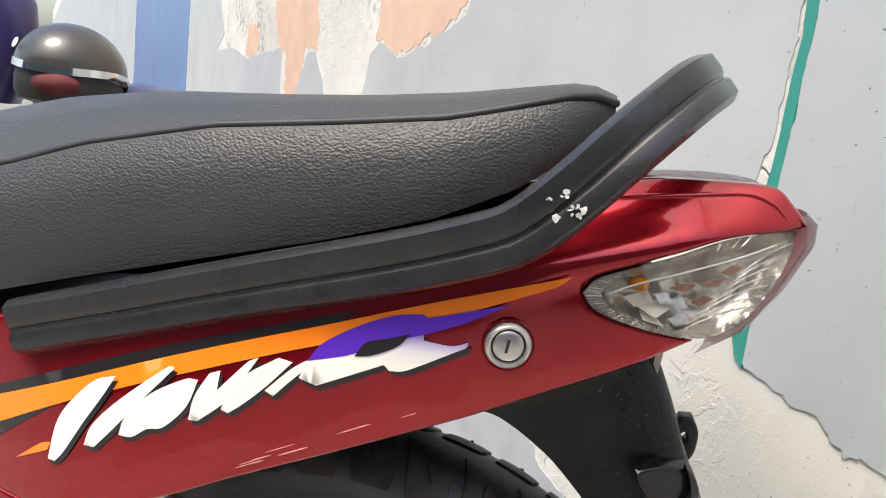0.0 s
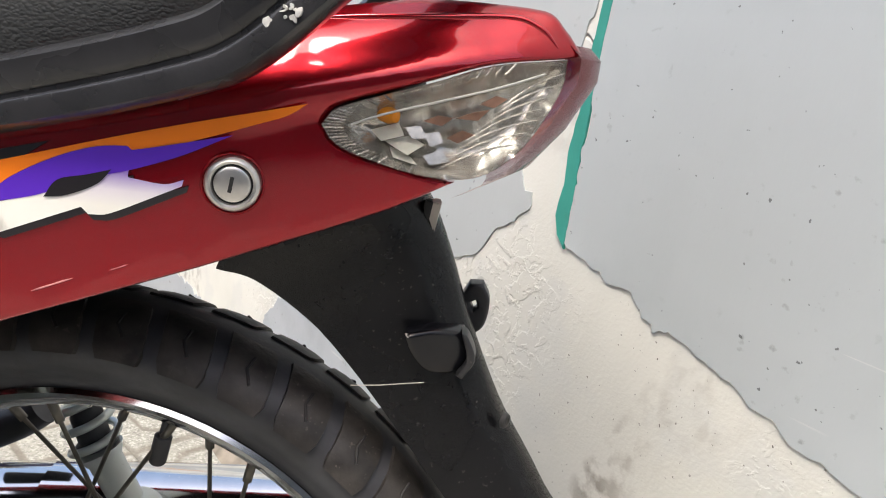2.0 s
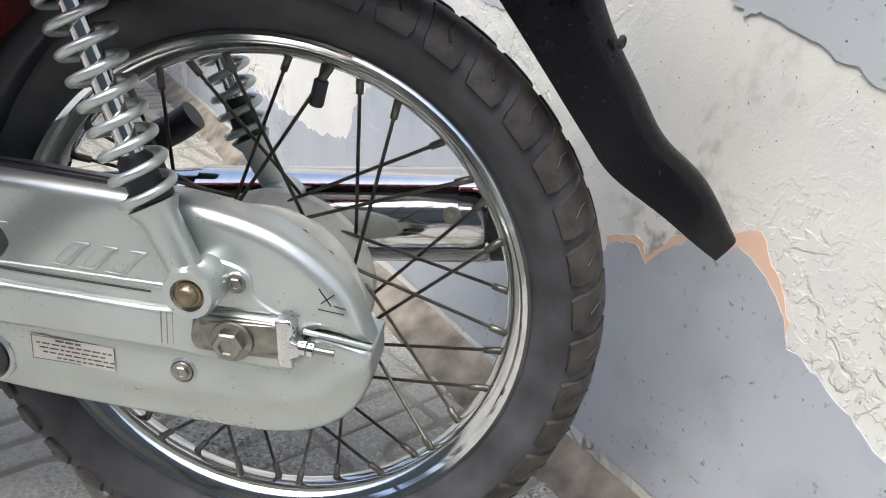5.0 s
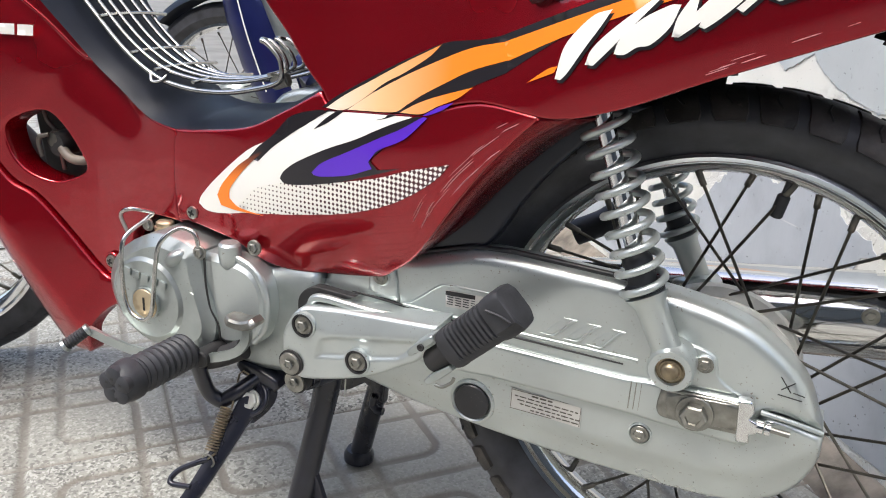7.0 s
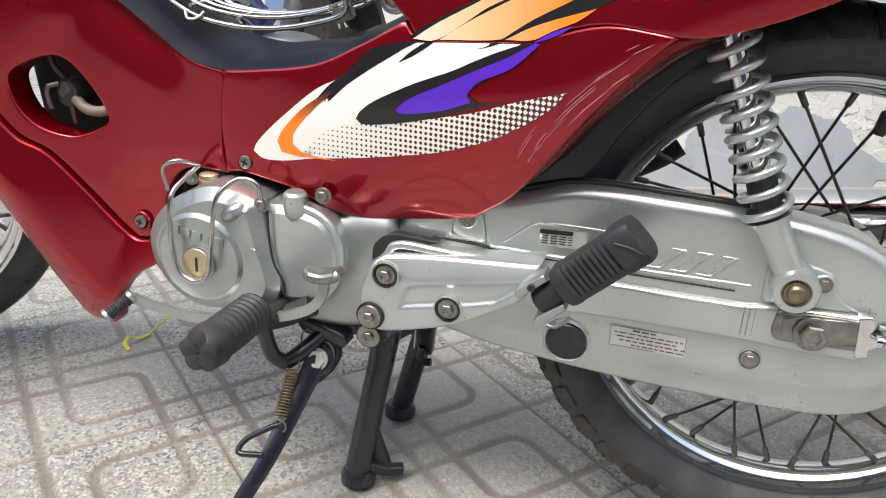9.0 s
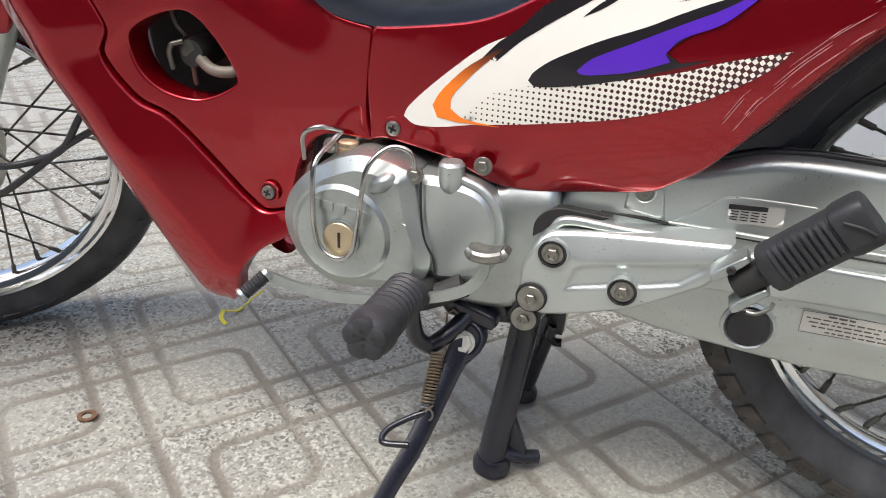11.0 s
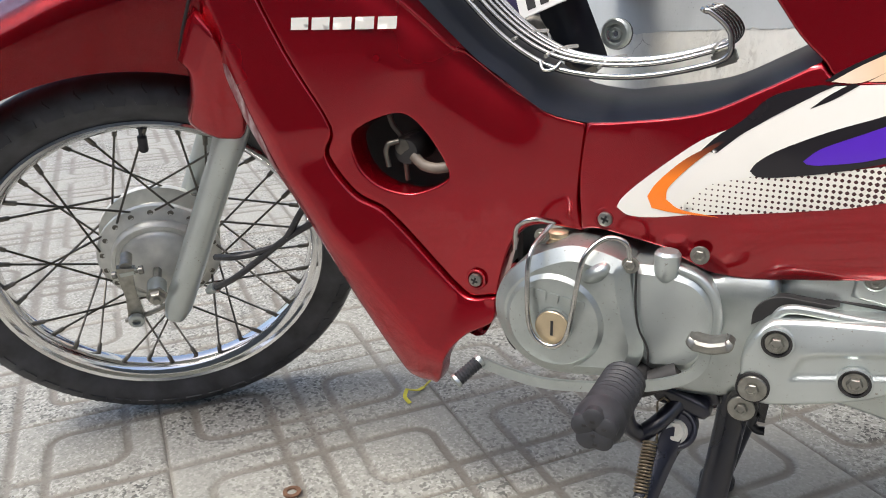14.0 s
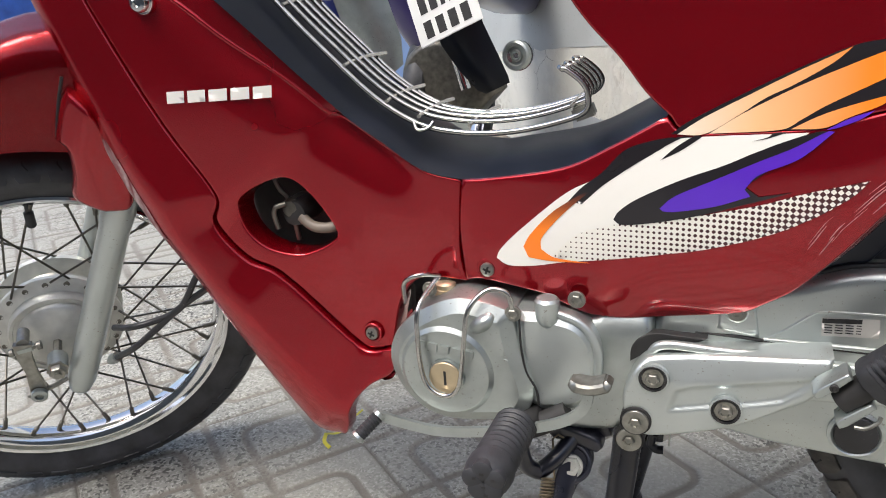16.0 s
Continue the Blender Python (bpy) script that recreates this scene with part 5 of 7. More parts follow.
part("cap_rim", lathe(bmesh.new(), [(.0255, -.003), (.025, .001), (.022, .0028), (.0198, .001), (.0198, -.003)], Matrix.Translation((-.223, yc(-.22, .25) - .0005, .254)), 36), M_SILVER, cap)
M_LABEL = mat("label_foil", (.60, .59, .55), .4, .3, 0, .05)
sticker = decal("warning_label", [(-.181, .283), (-.107, .282), (-.106, .260), (-.181, .260)], yc, M_LABEL, case_low, .0006, .03, "pale foil label with tiny dark print")
bm = bmesh.new()
for row, (n0, n1) in enumerate(((.3, .62), (.06, .94), (.1, .9), (.14, .96), (.3, .93))):
    z = .2793 - row * .0040
    x = -.181 + .074 * n0
    rnd = random.Random(row)
    while x < -.181 + .074 * n1:
        l = rnd.uniform(.003, .008)
        box(bm, (x + l / 2, yc(x, z) - .0008, z), (l, .0003, .0013 if row else .0018), None, 0)
        x += l + .0016
for (a, b, w, h) in ((-.144, .2822, .073, .0005), (-.144, .2607, .073, .0005), (-.1803, .2715, .0005, .021), (-.1072, .2713, .0005, .021)):
    box(bm, (a, yc(a, b) - .0008, b), (w, .0003, h), None, 0)
part("label_print", bm, M_SPOKE, sticker)
st2 = decal("warning_label", [(-.262, .3715), (-.215, .374), (-.214, .3555), (-.261, .353)], yc, M_LABEL, case_up, .0006, .03, "grey label with a dark heading")
bm = bmesh.new()
box(bm, (-.2385, yc(-.24, .37) - .0009, .3698), (.046, .0003, .0045), pose(0, 0, 0, 0, -3, 0), 0)
for row in range(4):
    for k in range(5):
        box(bm, (-.256 + k * .0088, yc(-.24, .36) - .0009, .3648 - row * .0026 + k * .0004), (.0066, .0003, .0009), None, 0)
part("label_print", bm, M_DARK, st2)

def sunk_bolt(x, z, y, parent, r=.006, ring=.0115):
    b0 = part("bolt_seat", lathe(bmesh.new(), [(ring, -.003), (ring, .0012), (ring * .86, .002), (ring * .75, .0004), (0, .0004)], Matrix.Translation((x, y, z)), 28), M_SILVER, parent)
    bolt("bolt", x, y - .0004, z, r, .005, b0, M_STEEL, True, r * 1.45)
sunk_bolt(-.048, .273, yc(-.048, .27), case_low)
sunk_bolt(-.001, .362, yc(0, .36) - .0035, case_up, .0055, .009)
sunk_bolt(-.335, .372, yc(-.33, .37) - .0045, case_up, .006, .0105)

# axle adjuster
plate = part("axle_plate", pillow([(-.034, .332), (.034, .334), (.042, .326), (.042, .304), (-.028, .302), (-.036, .31)], -.0955, .01, .002, .015), M_STEEL, bike, "steel axle plate with chain adjuster")
part("adjuster_slot", pillow([(-.03, .329), (.034, .333), (.036, .308), (-.026, .304)], -.0968, .004, .0015, .015), M_STEEL, plate)
bolt("axle_nut", -.002, -.098, .316, .0125, .012, plate, M_STEEL, True, .017, "hexagonal axle nut")
ADJ = [(.032, .340), (.044, .342), (.047, .332), (.044, .325), (.052, .322), (.052, .312), (.046, .309), (.047, .301), (.036, .300)]
part("chain_adjuster", pillow(ADJ, -.101, .010, .002, .008), M_CHROME, plate)
part("adjuster_screw", sweep(bmesh.new(), [(.045, -.095, .318), (.078, -.095, .3165)], .0028, raw=True), M_STEEL, plate)
bm = bmesh.new()
sweep(bm, [(.05, -.095, .3178), (.056, -.095, .3176)], .0062, raw=True)
sweep(bm, [(.0575, -.095, .3174), (.062, -.095, .3172)], .006, raw=True)
part("adjuster_nut", bm, M_CHROME, plate)
part("case_seam", sweep(bmesh.new(), [Vector((.052, -.089, .3285)), Vector((.08, -.088, .3255)), Vector((.104, -.083, .3195))], .0024, raw=True), M_SILVER, case_up)
part("scratched_paint", (lambda bm: [sweep(bm, [Vector((a, yc(a, c) - .0003, c)), Vector((b, yc(b, d) - .0003, d))], .0005, raw=True) for a, c, b, d in ((.062, .366, .072, .353), (.064, .354, .074, .363), (.062, .349, .082, .3475), (.074, .3535, .0835, .352))] and bm)(bmesh.new()), M_DARK, case_up)["kind"] = "stuff"


# ---------- footrests, bracket, engine ----------
bracket = bpy.data.objects["footrest_bracket"]
for x, z, r in ((-.407, .313, .0135), (-.340, .287, .0135)):
    cup = part("bolt_cup", lathe(bmesh.new(), [(r * 1.12, -.004), (r * 1.12, .001), (r, .0018), (r * .92, -.001), (r * .9, -.003), (0, -.003)], Matrix.Translation((x, -.1192, z)), 28), M_SILVER, bracket)
    part("cup_shadow", lathe(bmesh.new(), [(r * 1.0, .0016), (r * .97, .0022), (r * .84, .0016), (r * .80, -.001)], Matrix.Translation((x, -.1192, z)), 28), M_DARK, cup)
    bolt("bolt", x, -.1172, z, r * .5, .008, cup, M_STEEL, True, r * .78)
for x, z, y in ((-.4225, .2645, -.1205), (-.431, .2295, -.099)):
    seat_ring = part("rubber_bush", lathe(bmesh.new(), [(.0152, -.012), (.0152, .0004), (.0138, .0010), (0, .0010)], Matrix.Translation((x, y, z)), 28), M_DARK, bracket)
    bolt("pivot_bolt", x, y - .0008, z, .0062, .006, seat_ring, M_STEEL, True, .0130)
part("bracket_arch", sweep(bmesh.new(), [(-.412, -.098, .327), (-.405, -.10, .338), (-.390, -.10, .341), (-.34, -.097, .3375), (-.28, -.092, .336)], .0048), M_SILVER, bracket)
# near-black sheet standing for the shade in the gap over the arch
part("gap_shade", pillow([(-.432, .315), (-.431, .330), (-.422, .342), (-.408, .348), (-.388, .3475), (-.36, .3465), (-.37, .342), (-.40, .338), (-.418, .325)], -.0925, .01, .001, .012), M_DARK, bracket)

# folded pillion footrest: a rubber block with a ribbed tread, a thick outer end and a plain lower flank
p0, p1 = Vector((-.226, -.138, .341)), Vector((-.162, -.148, .404))
ax = (p1 - p0).normalized()
up_v = (Vector((0, -1, 0)) - ax * Vector((0, -1, 0)).dot(ax)).normalized()
across = ax.cross(up_v)
def peg_ring(c, hw, hn, sk):
    """A rounded block section: hw across, hn towards the rider's side, sk how much the upper half is raised."""
    out = []
    for a in np.linspace(0, 2 * math.pi, 28, endpoint=False):
        ca, sa = math.cos(a), math.sin(a)
        out.append(c + across * (hw * math.copysign(abs(ca) ** .5, ca)) + up_v * (hn * math.copysign(abs(sa) ** .5, sa) + (sk if sa > 0 and ca < .25 else 0)))
    return out
rings = []
L = (p1 - p0).length
for u, hw, sk in [(-.02, .015, 0), (.0, .0195, 0), (.05, .021, .001), (.115, .021, .001)] + [(.125 + .064 * k + d, .0205, r) for k in range(9) for d, r in ((.0, .0026), (.034, .0026), (.040, -.0002), (.058, -.0002))] + [(.71, .0215, .003), (.76, .0225, .004), (.93, .0225, .004), (.985, .021, .003), (1.0, .017, .001)]:
    rings.append(peg_ring(p0 + ax * (L * u), hw, .0145, sk))
peg2 = part("pillion_footrest", loft(bmesh.new(), rings, closed=True), M_RUBBER, bike, "folded pillion footrest with ribbed black rubber", 28)
bm = bmesh.new()
sweep(bm, [p0 + ax * (L * .80) + up_v * .019 - across * .013, p0 + ax * (L * .90) + up_v * .0195 - across * .002, p0 + ax * (L * .95) + up_v * .019 + across * .008], .0012)
part("moulded_rib", bm, M_RUBBER, peg2)
part("footrest_pin", sweep(bmesh.new(), [(-.247, -.132, .319), (-.222, -.137, .343)], .0125, raw=True), M_DARK, peg2)
for dz, name in ((.012, "footrest_clevis"), (-.017, "footrest_clevis")):
    lug = pillow([(-.262 - dz * .7, .318 + dz * .9), (-.256 - dz * .7, .325 + dz * .9), (-.236 - dz * .7, .341 + dz * .9), (-.232 - dz * .7, .336 + dz * .9), (-.252 - dz * .7, .317 + dz * .9), (-.259 - dz * .7, .313 + dz * .9)], -.146, .022, .0016, .01)
    part(name, lug, M_ALU, bracket, "worn cast clevis")
bolt("clevis_pin", -.2545, -.1465, .3375, .0038, .002, bracket, M_DARK, False)
part("cotter", sweep(bmesh.new(), [(-.236, -.148, .303), (-.228, -.15, .304), (-.219, -.15, .311), (-.217, -.149, .316)], .0018), M_STEEL, peg2)

# rider's footrest on its bent bar
p0, p1 = Vector((-.533, -.161, .268)), Vector((-.535, -.260, .2705))
n = 36
sc = [.8] + [(1.0 if i % 3 else .87) for i in range(1, 26)] + [.93, 1.06, 1.06, 1.06, 1.05, 1.04, 1.0, .96, .9, .8][:n - 25]
pts = [p0.lerp(p1, i / n) for i in range(n + 1)]
peg1 = part("rider_footrest", sweep(bmesh.new(), pts, .0212, raw=True, scales=sc), M_RUBBER, bike, "ribbed black rubber rider footrest", 30)
bm = bmesh.new()
for i in range(5):
    a = 2 * math.pi * i / 5 + .4
    lathe(bm, [(.0105, -.006), (.0100, .0005), (.0075, .0022), (0, .0024)], Matrix.Translation(p1 + Vector((.0105 * math.cos(a), 0, .0105 * math.sin(a)))), 14)
foot_end = part("footrest_end", bm, M_RUBBER, peg1)
bm = bmesh.new()
for i, (dx, dz) in enumerate(((0, -.004), (.009, .004), (-.008, .004), (-.001, .009), (.002, -.0125))):
    box(bm, (p1.x + dx, p1.y - .0021, p1.z + dz), (.0042, .0012, .0028), None, .0003)
part("slotted_face", bm, M_DARK, foot_end)
part("footrest_bar", sweep(bmesh.new(), [(-.533, -.165, .266), (-.535, -.150, .262), (-.537, -.137, .235), (-.534, -.126, .200), (-.522, -.118, .186), (-.505, -.106, .200), (-.48, -.07, .225)], .0090), M_PAINT_BLACK, peg1)

# engine details
eng = bpy.data.objects["engine_cover"]
spr = bpy.data.objects["sprocket_cover"]
part("cover_face", lathe(bmesh.new(), [(0, .0030), (.0462, .0030), (.0468, .0028), (.0545, -.0030), (.056, -.006)], Matrix.Translation((-.6145, -.1285, .3005)), 72), M_ALU, eng, angle=15)
part("timing_cap", lathe(bmesh.new(), [(.0178, .001), (.0178, .0045), (.017, .0052), (0, .0055)], Matrix.Translation((-.6135, -.132, .297)), 36), M_GOLD, eng, "pale gold screw cap with a slot")
part("cap_ring", lathe(bmesh.new(), [(.0195, .000), (.0195, .0038), (.0182, .0042), (.018, .001)], Matrix.Translation((-.6135, -.132, .297)), 36), M_ALU, eng)
part("cap_slot", box(bmesh.new(), (-.6135, -.1376, .297), (.0026, .001, .016), None, 0), M_DARK, eng)
for i in range(5):
    part("cast_mark", box(bmesh.new(), (-.640 + i * .0130, -.1324, .3315 - i * .0018), (.0104, .0022, .0088), pose(0, 0, 0, 0, 8, 0), .0005), M_ALU, eng)
def blob(name, c, s, m, material, parent):
    bm = bmesh.new()
    bmesh.ops.create_uvsphere(bm, u_segments=20, v_segments=12, radius=1)
    M = Matrix.Translation(c) @ m @ Matrix.Diagonal((*s, 1))
    for v in bm.verts:
        v.co = M @ v.co
    return part(name, bm, material, parent, "", 60)
blob("cast_bulge", (-.5745, -.121, .3575), (.017, .014, .0095), pose(0, 0, 0, 0, -35, 0), M_ALU, eng)
RIDGE = [(-.572, .364), (-.558, .372), (-.547, .356), (-.544, .326), (-.530, .301), (-.527, .285), (-.541, .264), (-.552, .284), (-.564, .297), (-.555, .312), (-.560, .336)]
part("cast_ridge", pillow(RIDGE, lambda x, z: -.1215 + .28 * abs(x + .555 + .25 * (z - .31)), .03, .0035, .005), M_ALU, eng)
part("lower_flute", pillow([(-.585, .262), (-.566, .272), (-.548, .258), (-.556, .246), (-.575, .245)], -.1235, .03, .006, .006), M_ALU, eng)
part("cover_seam", sweep(bmesh.new(), [(-.537, -.1200, .374), (-.5365, -.1205, .345), (-.535, -.1205, .325), (-.531, -.1200, .304), (-.522, -.119, .286), (-.520, -.118, .268)], .0012), M_DARK, spr)
part("sprocket_rim", sweep(bmesh.new(), [(-.50, -.109, .3675), (-.48, -.110, .3605), (-.466, -.111, .346), (-.460, -.111, .322), (-.464, -.110, .293), (-.479, -.109, .2715)], .0045), M_SILVER, spr)
part("oil_cap", lathe(bmesh.new(), [(.0125, .0), (.0125, .012), (.0105, .0125), (.0105, .017), (.0085, .0185), (0, .0187)], Matrix.Translation((-.627, -.082, .363)) @ pose(0, 0, 0, -90, 0, 0), 28), M_GOLD, eng)
part("oil_filler", lathe(bmesh.new(), [(.016, -.02), (.0155, .002), (.0145, .004), (0, .004)], Matrix.Translation((-.627, -.082, .360)) @ pose(0, 0, 0, -90, 0, 0), 28), M_ALU, eng)
part("bolt_boss", lathe(bmesh.new(), [(.0, .012), (.010, .012), (.0125, .009), (.0125, -.004), (.0115, -.012), (.006, -.02), (0, -.022)], Matrix.Translation((-.511, -.108, .372)) @ pose(0, 0, 0, -90, 0, 0), 24), M_SILVER, spr)
bolt("cover_bolt", -.543, -.119, .369, .006, .006, eng, M_STEEL, True, .0085)
bolt("cover_bolt", -.483, -.100, .381, .006, .006, spr, M_STEEL, True, .009)
bolt("cover_bolt", -.640, -.095, .378, .0055, .005, eng, M_STEEL, True, .008)
M_GUARD = mat("dull_chrome", (.52, .51, .48), .22, 1.0, 0, .15, 80)
guard = [(-.668, -.10, .362), (-.659, -.118, .392), (-.640, -.12, .403), (-.626, -.10, .396), (-.632, -.108, .388), (-.6385, -.135, .372), (-.6385, -.142, .34), (-.636, -.143, .303), (-.628, -.1435, .286), (-.612, -.1435, .280), (-.598, -.1435, .290), (-.5915, -.143, .32), (-.588, -.142, .35), (-.583, -.137, .378), (-.567, -.125, .394), (-.548, -.122, .391), (-.543, -.121, .372)]
part("engine_guard", sweep(bmesh.new(), spline(guard, 8, False, 120), .0026, raw=True), M_GUARD, bike, "bent chrome wire guard in front of the engine")
part("drain_hose", sweep(bmesh.new(), [(-.684, -.085, .31), (-.686, -.09, .28), (-.675, -.095, .255), (-.665, -.097, .245)], .003), M_BLACK, eng)
# gear lever
lever = part("gear_lever", sweep(bmesh.new(), [(-.684, -.157, .255), (-.66, -.150, .245), (-.62, -.145, .238), (-.57, -.140, .242), (-.52, -.138, .253), (-.485, -.138, .268), (-.468, -.139, .287), (-.464, -.14, .312)], [(.0026, .0052), (-.0026, .0052), (-.0026, -.0052), (.0026, -.0052)], up=Vector((0, 0, 1))), M_ALU, bike, "heel and toe gear lever")
part("heel_pad", sweep(bmesh.new(), [(-.480, -.150, .320), (-.474, -.15, .317), (-.46, -.15, .316), (-.446, -.15, .3205), (-.443, -.15, .324)], [(.012, .002), (.010, .0045), (-.010, .0045), (-.012, .002), (-.012, -.004), (-.010, -.006), (.010, -.006), (.012, -.004)], up=Vector((0, 0, 1)), scales=[.6, 1, 1, 1, .6]), M_STEEL, lever)
p0, p1 = Vector((-.684, -.160, .255)), Vector((-.699, -.177, .240))
part("toe_rubber", sweep(bmesh.new(), [p0.lerp(p1, i / 16) for i in range(17)], .0075, raw=True, scales=[.8] + [1, .85] * 8), M_RUBBER, lever)
part("toe_peg_collar", sweep(bmesh.new(), [p0.lerp(p1, -.15), p0.lerp(p1, -.05), p0], .0075, raw=True), M_ALU, lever)
bm = bmesh.new()
sweep(bm, [p1, p1 + (p1 - p0) * .12, p1 + (p1 - p0) * .2], .0078, raw=True, scales=[1, 1.1, .6])
part("toe_peg_end", bm, M_ALU, lever)
part("gear_shaft", lathe(bmesh.new(), [(.011, -.04), (.011, .01), (.009, .012), (0, .012)], Matrix.Translation((-.528, -.135, .252)), 20), M_DARK, lever)
part("gear_shaft_cover", sweep(bmesh.new(), [(-.548, -.125, .236), (-.52, -.12, .246), (-.49, -.115, .262)], .012), M_DARK, lever)

# side stand, hanging outwards from its pivot
STAND = [(-.490, -.096, .193), (-.499, -.118, .164), (-.516, -.169, .104), (-.533, -.202, .064), (-.557, -.250, .004)]
stand = part("side_stand", sweep(bmesh.new(), STAND, [(.007, .005), (.0045, .0095), (-.0045, .0095), (-.007, .005), (-.007, -.005), (-.0045, -.0095), (.0045, -.0095), (.007, -.005)], up=Vector((.8, .3, -.2)), scales=[1.5, 1.2, 1, .95, .9]), M_PAINT_BLACK, bike, "black painted side stand")
part("stand_foot", box(bmesh.new(), (-.560, -.254, .003), (.05, .03, .006), pose(0, 0, 0, 0, 0, 60), .002), M_PAINT_BLACK, stand)
LEAN = Matrix.Translation((-.490, -.096, .193)) @ pose(0, 0, 0, -32, 0, 0)
def leaned(bm):
    for v in bm.verts:
        v.co = LEAN @ (v.co - Vector((-.490, -.096, .193)))
    return bm
part("stand_head", leaned(pillow([(-.507, .196), (-.502, .208), (-.490, .214), (-.476, .210), (-.470, .196), (-.476, .178), (-.490, .160), (-.503, .172)], -.100, .014, .005, .006)), M_PAINT_BLACK, stand)
part("stand_bracket", pillow([(-.521, .224), (-.514, .232), (-.492, .228), (-.464, .219), (-.459, .209), (-.465, .202), (-.476, .205), (-.497, .212), (-.511, .213)], -.094, .016, .004, .007), M_PAINT_BLACK, stand)
part("stand_bracket", pillow([(-.53, .245), (-.5, .25), (-.455, .232), (-.452, .216), (-.465, .212), (-.50, .222), (-.52, .225)], -.080, .02, .004, .012), M_PAINT_BLACK, stand)
bolt("stand_bolt", -.490, -.104, .190, .0105, .007, stand, M_HUB, True, .0125, "zinc-plated hexagonal pivot bolt", pose(0, 0, 0, -25, 0, 0))
part("bolt_ring", sweep(bmesh.new(), [LEAN @ Vector((.0185 * math.cos(a), -.004, .0185 * math.sin(a) - .004)) for a in np.linspace(-2.4, 1.6, 18)], .0028, raw=True), M_PAINT_BLACK, stand)
pa, pb = Vector((-.511, -.098, .216)), Vector((-.5115, -.158, .134))
ax = pb - pa
t = ax.normalized()
u = t.cross(Vector((0, 1, 0))).normalized()
v = t.cross(u)
pts = [pa + Vector((.012, .004, .0)), pa + Vector((.006, 0, .006)), pa]
for i in range(16 * 14 + 1):
    k = i / 224
    a = 2 * math.pi * 16 * k
    pts.append(pa + ax * (.40 + .52 * k) + (u * math.cos(a) + v * math.sin(a)) * .0066)
pts.append(pb)
part("stand_spring", sweep(bmesh.new(), pts, .0012, raw=True), M_BRASS, stand, "bronze-coloured return spring", 60)
part("stand_wire", sweep(bmesh.new(), [(-.512, -.156, .132), (-.522, -.160, .128), (-.542, -.170, .117), (-.549, -.177, .109), (-.549, -.181, .104), (-.543, -.181, .103), (-.520, -.179, .106)], .0034), M_PAINT_BLACK, stand)
part("spring_ring", sweep(bmesh.new(), [(-.511 + .008 * math.cos(a), -.158, .132 + .008 * math.sin(a)) for a in np.linspace(0, 2 * math.pi, 20, endpoint=False)], .0012, raw=True, closed=True), M_STEEL, stand)

# centre stand
cst = part("centre_stand", sweep(bmesh.new(), [(-.441, -.006, .205), (-.445, -.017, .158), (-.450, -.030, .108), (-.456, -.042, .055), (-.461, -.051, .010)], .0155, scales=[1.15, 1.05, 1, 1.05, 1.1]), M_PAINT_BLACK, bike, "black painted centre stand holding the rear wheel up")
part("stand_leg", sweep(bmesh.new(), [(-.405, .10, .222), (-.43, .102, .13), (-.458, .104, .012)], .0150), M_PAINT_BLACK, cst)
part("stand_crossbar", sweep(bmesh.new(), [(-.430, -.080, .222), (-.424, .02, .20), (-.418, .10, .175)], .012, raw=True), M_PAINT_BLACK, cst)
part("stand_crossbar", sweep(bmesh.new(), [(-.455, -.05, .020), (-.430, -.04, .012), (-.410, -.03, .010)], .0085), M_PAINT_BLACK, cst)
part("stand_gusset", pillow([(-.449, .085), (-.440, .068), (-.418, .008), (-.44, .010), (-.455, .015)], -.044, .006, .002, .015), M_PAINT_BLACK, cst)
part("stand_plate", pillow([(-.494, .151), (-.408, .165), (-.412, .113), (-.425, .113), (-.431, .131), (-.441, .139), (-.471, .119), (-.5, .113), (-.507, .131)], .080, .012, .002, .01), M_PAINT_BLACK, cst)
part("plate_scratch", sweep(bmesh.new(), [(-.394, -.0505, .219), (-.395, -.0505, .196)], .0009, raw=True), M_HUB, cst)
for yy in (-.052, .104):
    part("stand_foot", lathe(bmesh.new(), [(0, .012), (.018, .011), (.022, .004), (.022, -.006), (0, -.006)], Matrix.Translation((-.460, yy, .004)) @ pose(0, 0, 0, -90, 0, 0), 24), M_PAINT_BLACK, cst)
part("stand_stop", sweep(bmesh.new(), [(-.424, .08, .125), (-.427, .08, .109), (-.42, .08, .103), (-.411, .08, .103)], .0055), M_PAINT_BLACK, cst)

# frame and engine between the covers, near-black colour standing for the shade there
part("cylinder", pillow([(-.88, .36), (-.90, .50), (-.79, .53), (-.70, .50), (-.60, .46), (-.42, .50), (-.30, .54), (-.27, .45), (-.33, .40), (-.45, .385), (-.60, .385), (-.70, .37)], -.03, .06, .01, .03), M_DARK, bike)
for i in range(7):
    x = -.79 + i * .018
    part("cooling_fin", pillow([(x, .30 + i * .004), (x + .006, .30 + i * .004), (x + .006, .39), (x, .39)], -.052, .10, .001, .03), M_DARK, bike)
M_HOSE = mat("grey_brown_hose", (.16, .13, .105), .55, 0, 0, .2, 60)
carb = part("carburettor", lathe(bmesh.new(), [(0, .03), (.014, .028), (.016, .02), (.016, -.02), (.012, -.03), (0, -.03)], Matrix.Translation((-.808, -.045, .447)), 20), M_DARK, bike)
part("fuel_tap", sweep(bmesh.new(), [(-.815, -.075, .459), (-.826, -.08, .456), (-.829, -.08, .447), (-.827, -.078, .430)], .0030), M_SPOKE, carb)
part("fuel_tap_cap", lathe(bmesh.new(), [(.012, -.03), (.012, .0), (.010, .003), (.009, .006), (.005, .007), (0, .007)], Matrix.Translation((-.812, -.068, .452)), 16), M_SPOKE, carb)
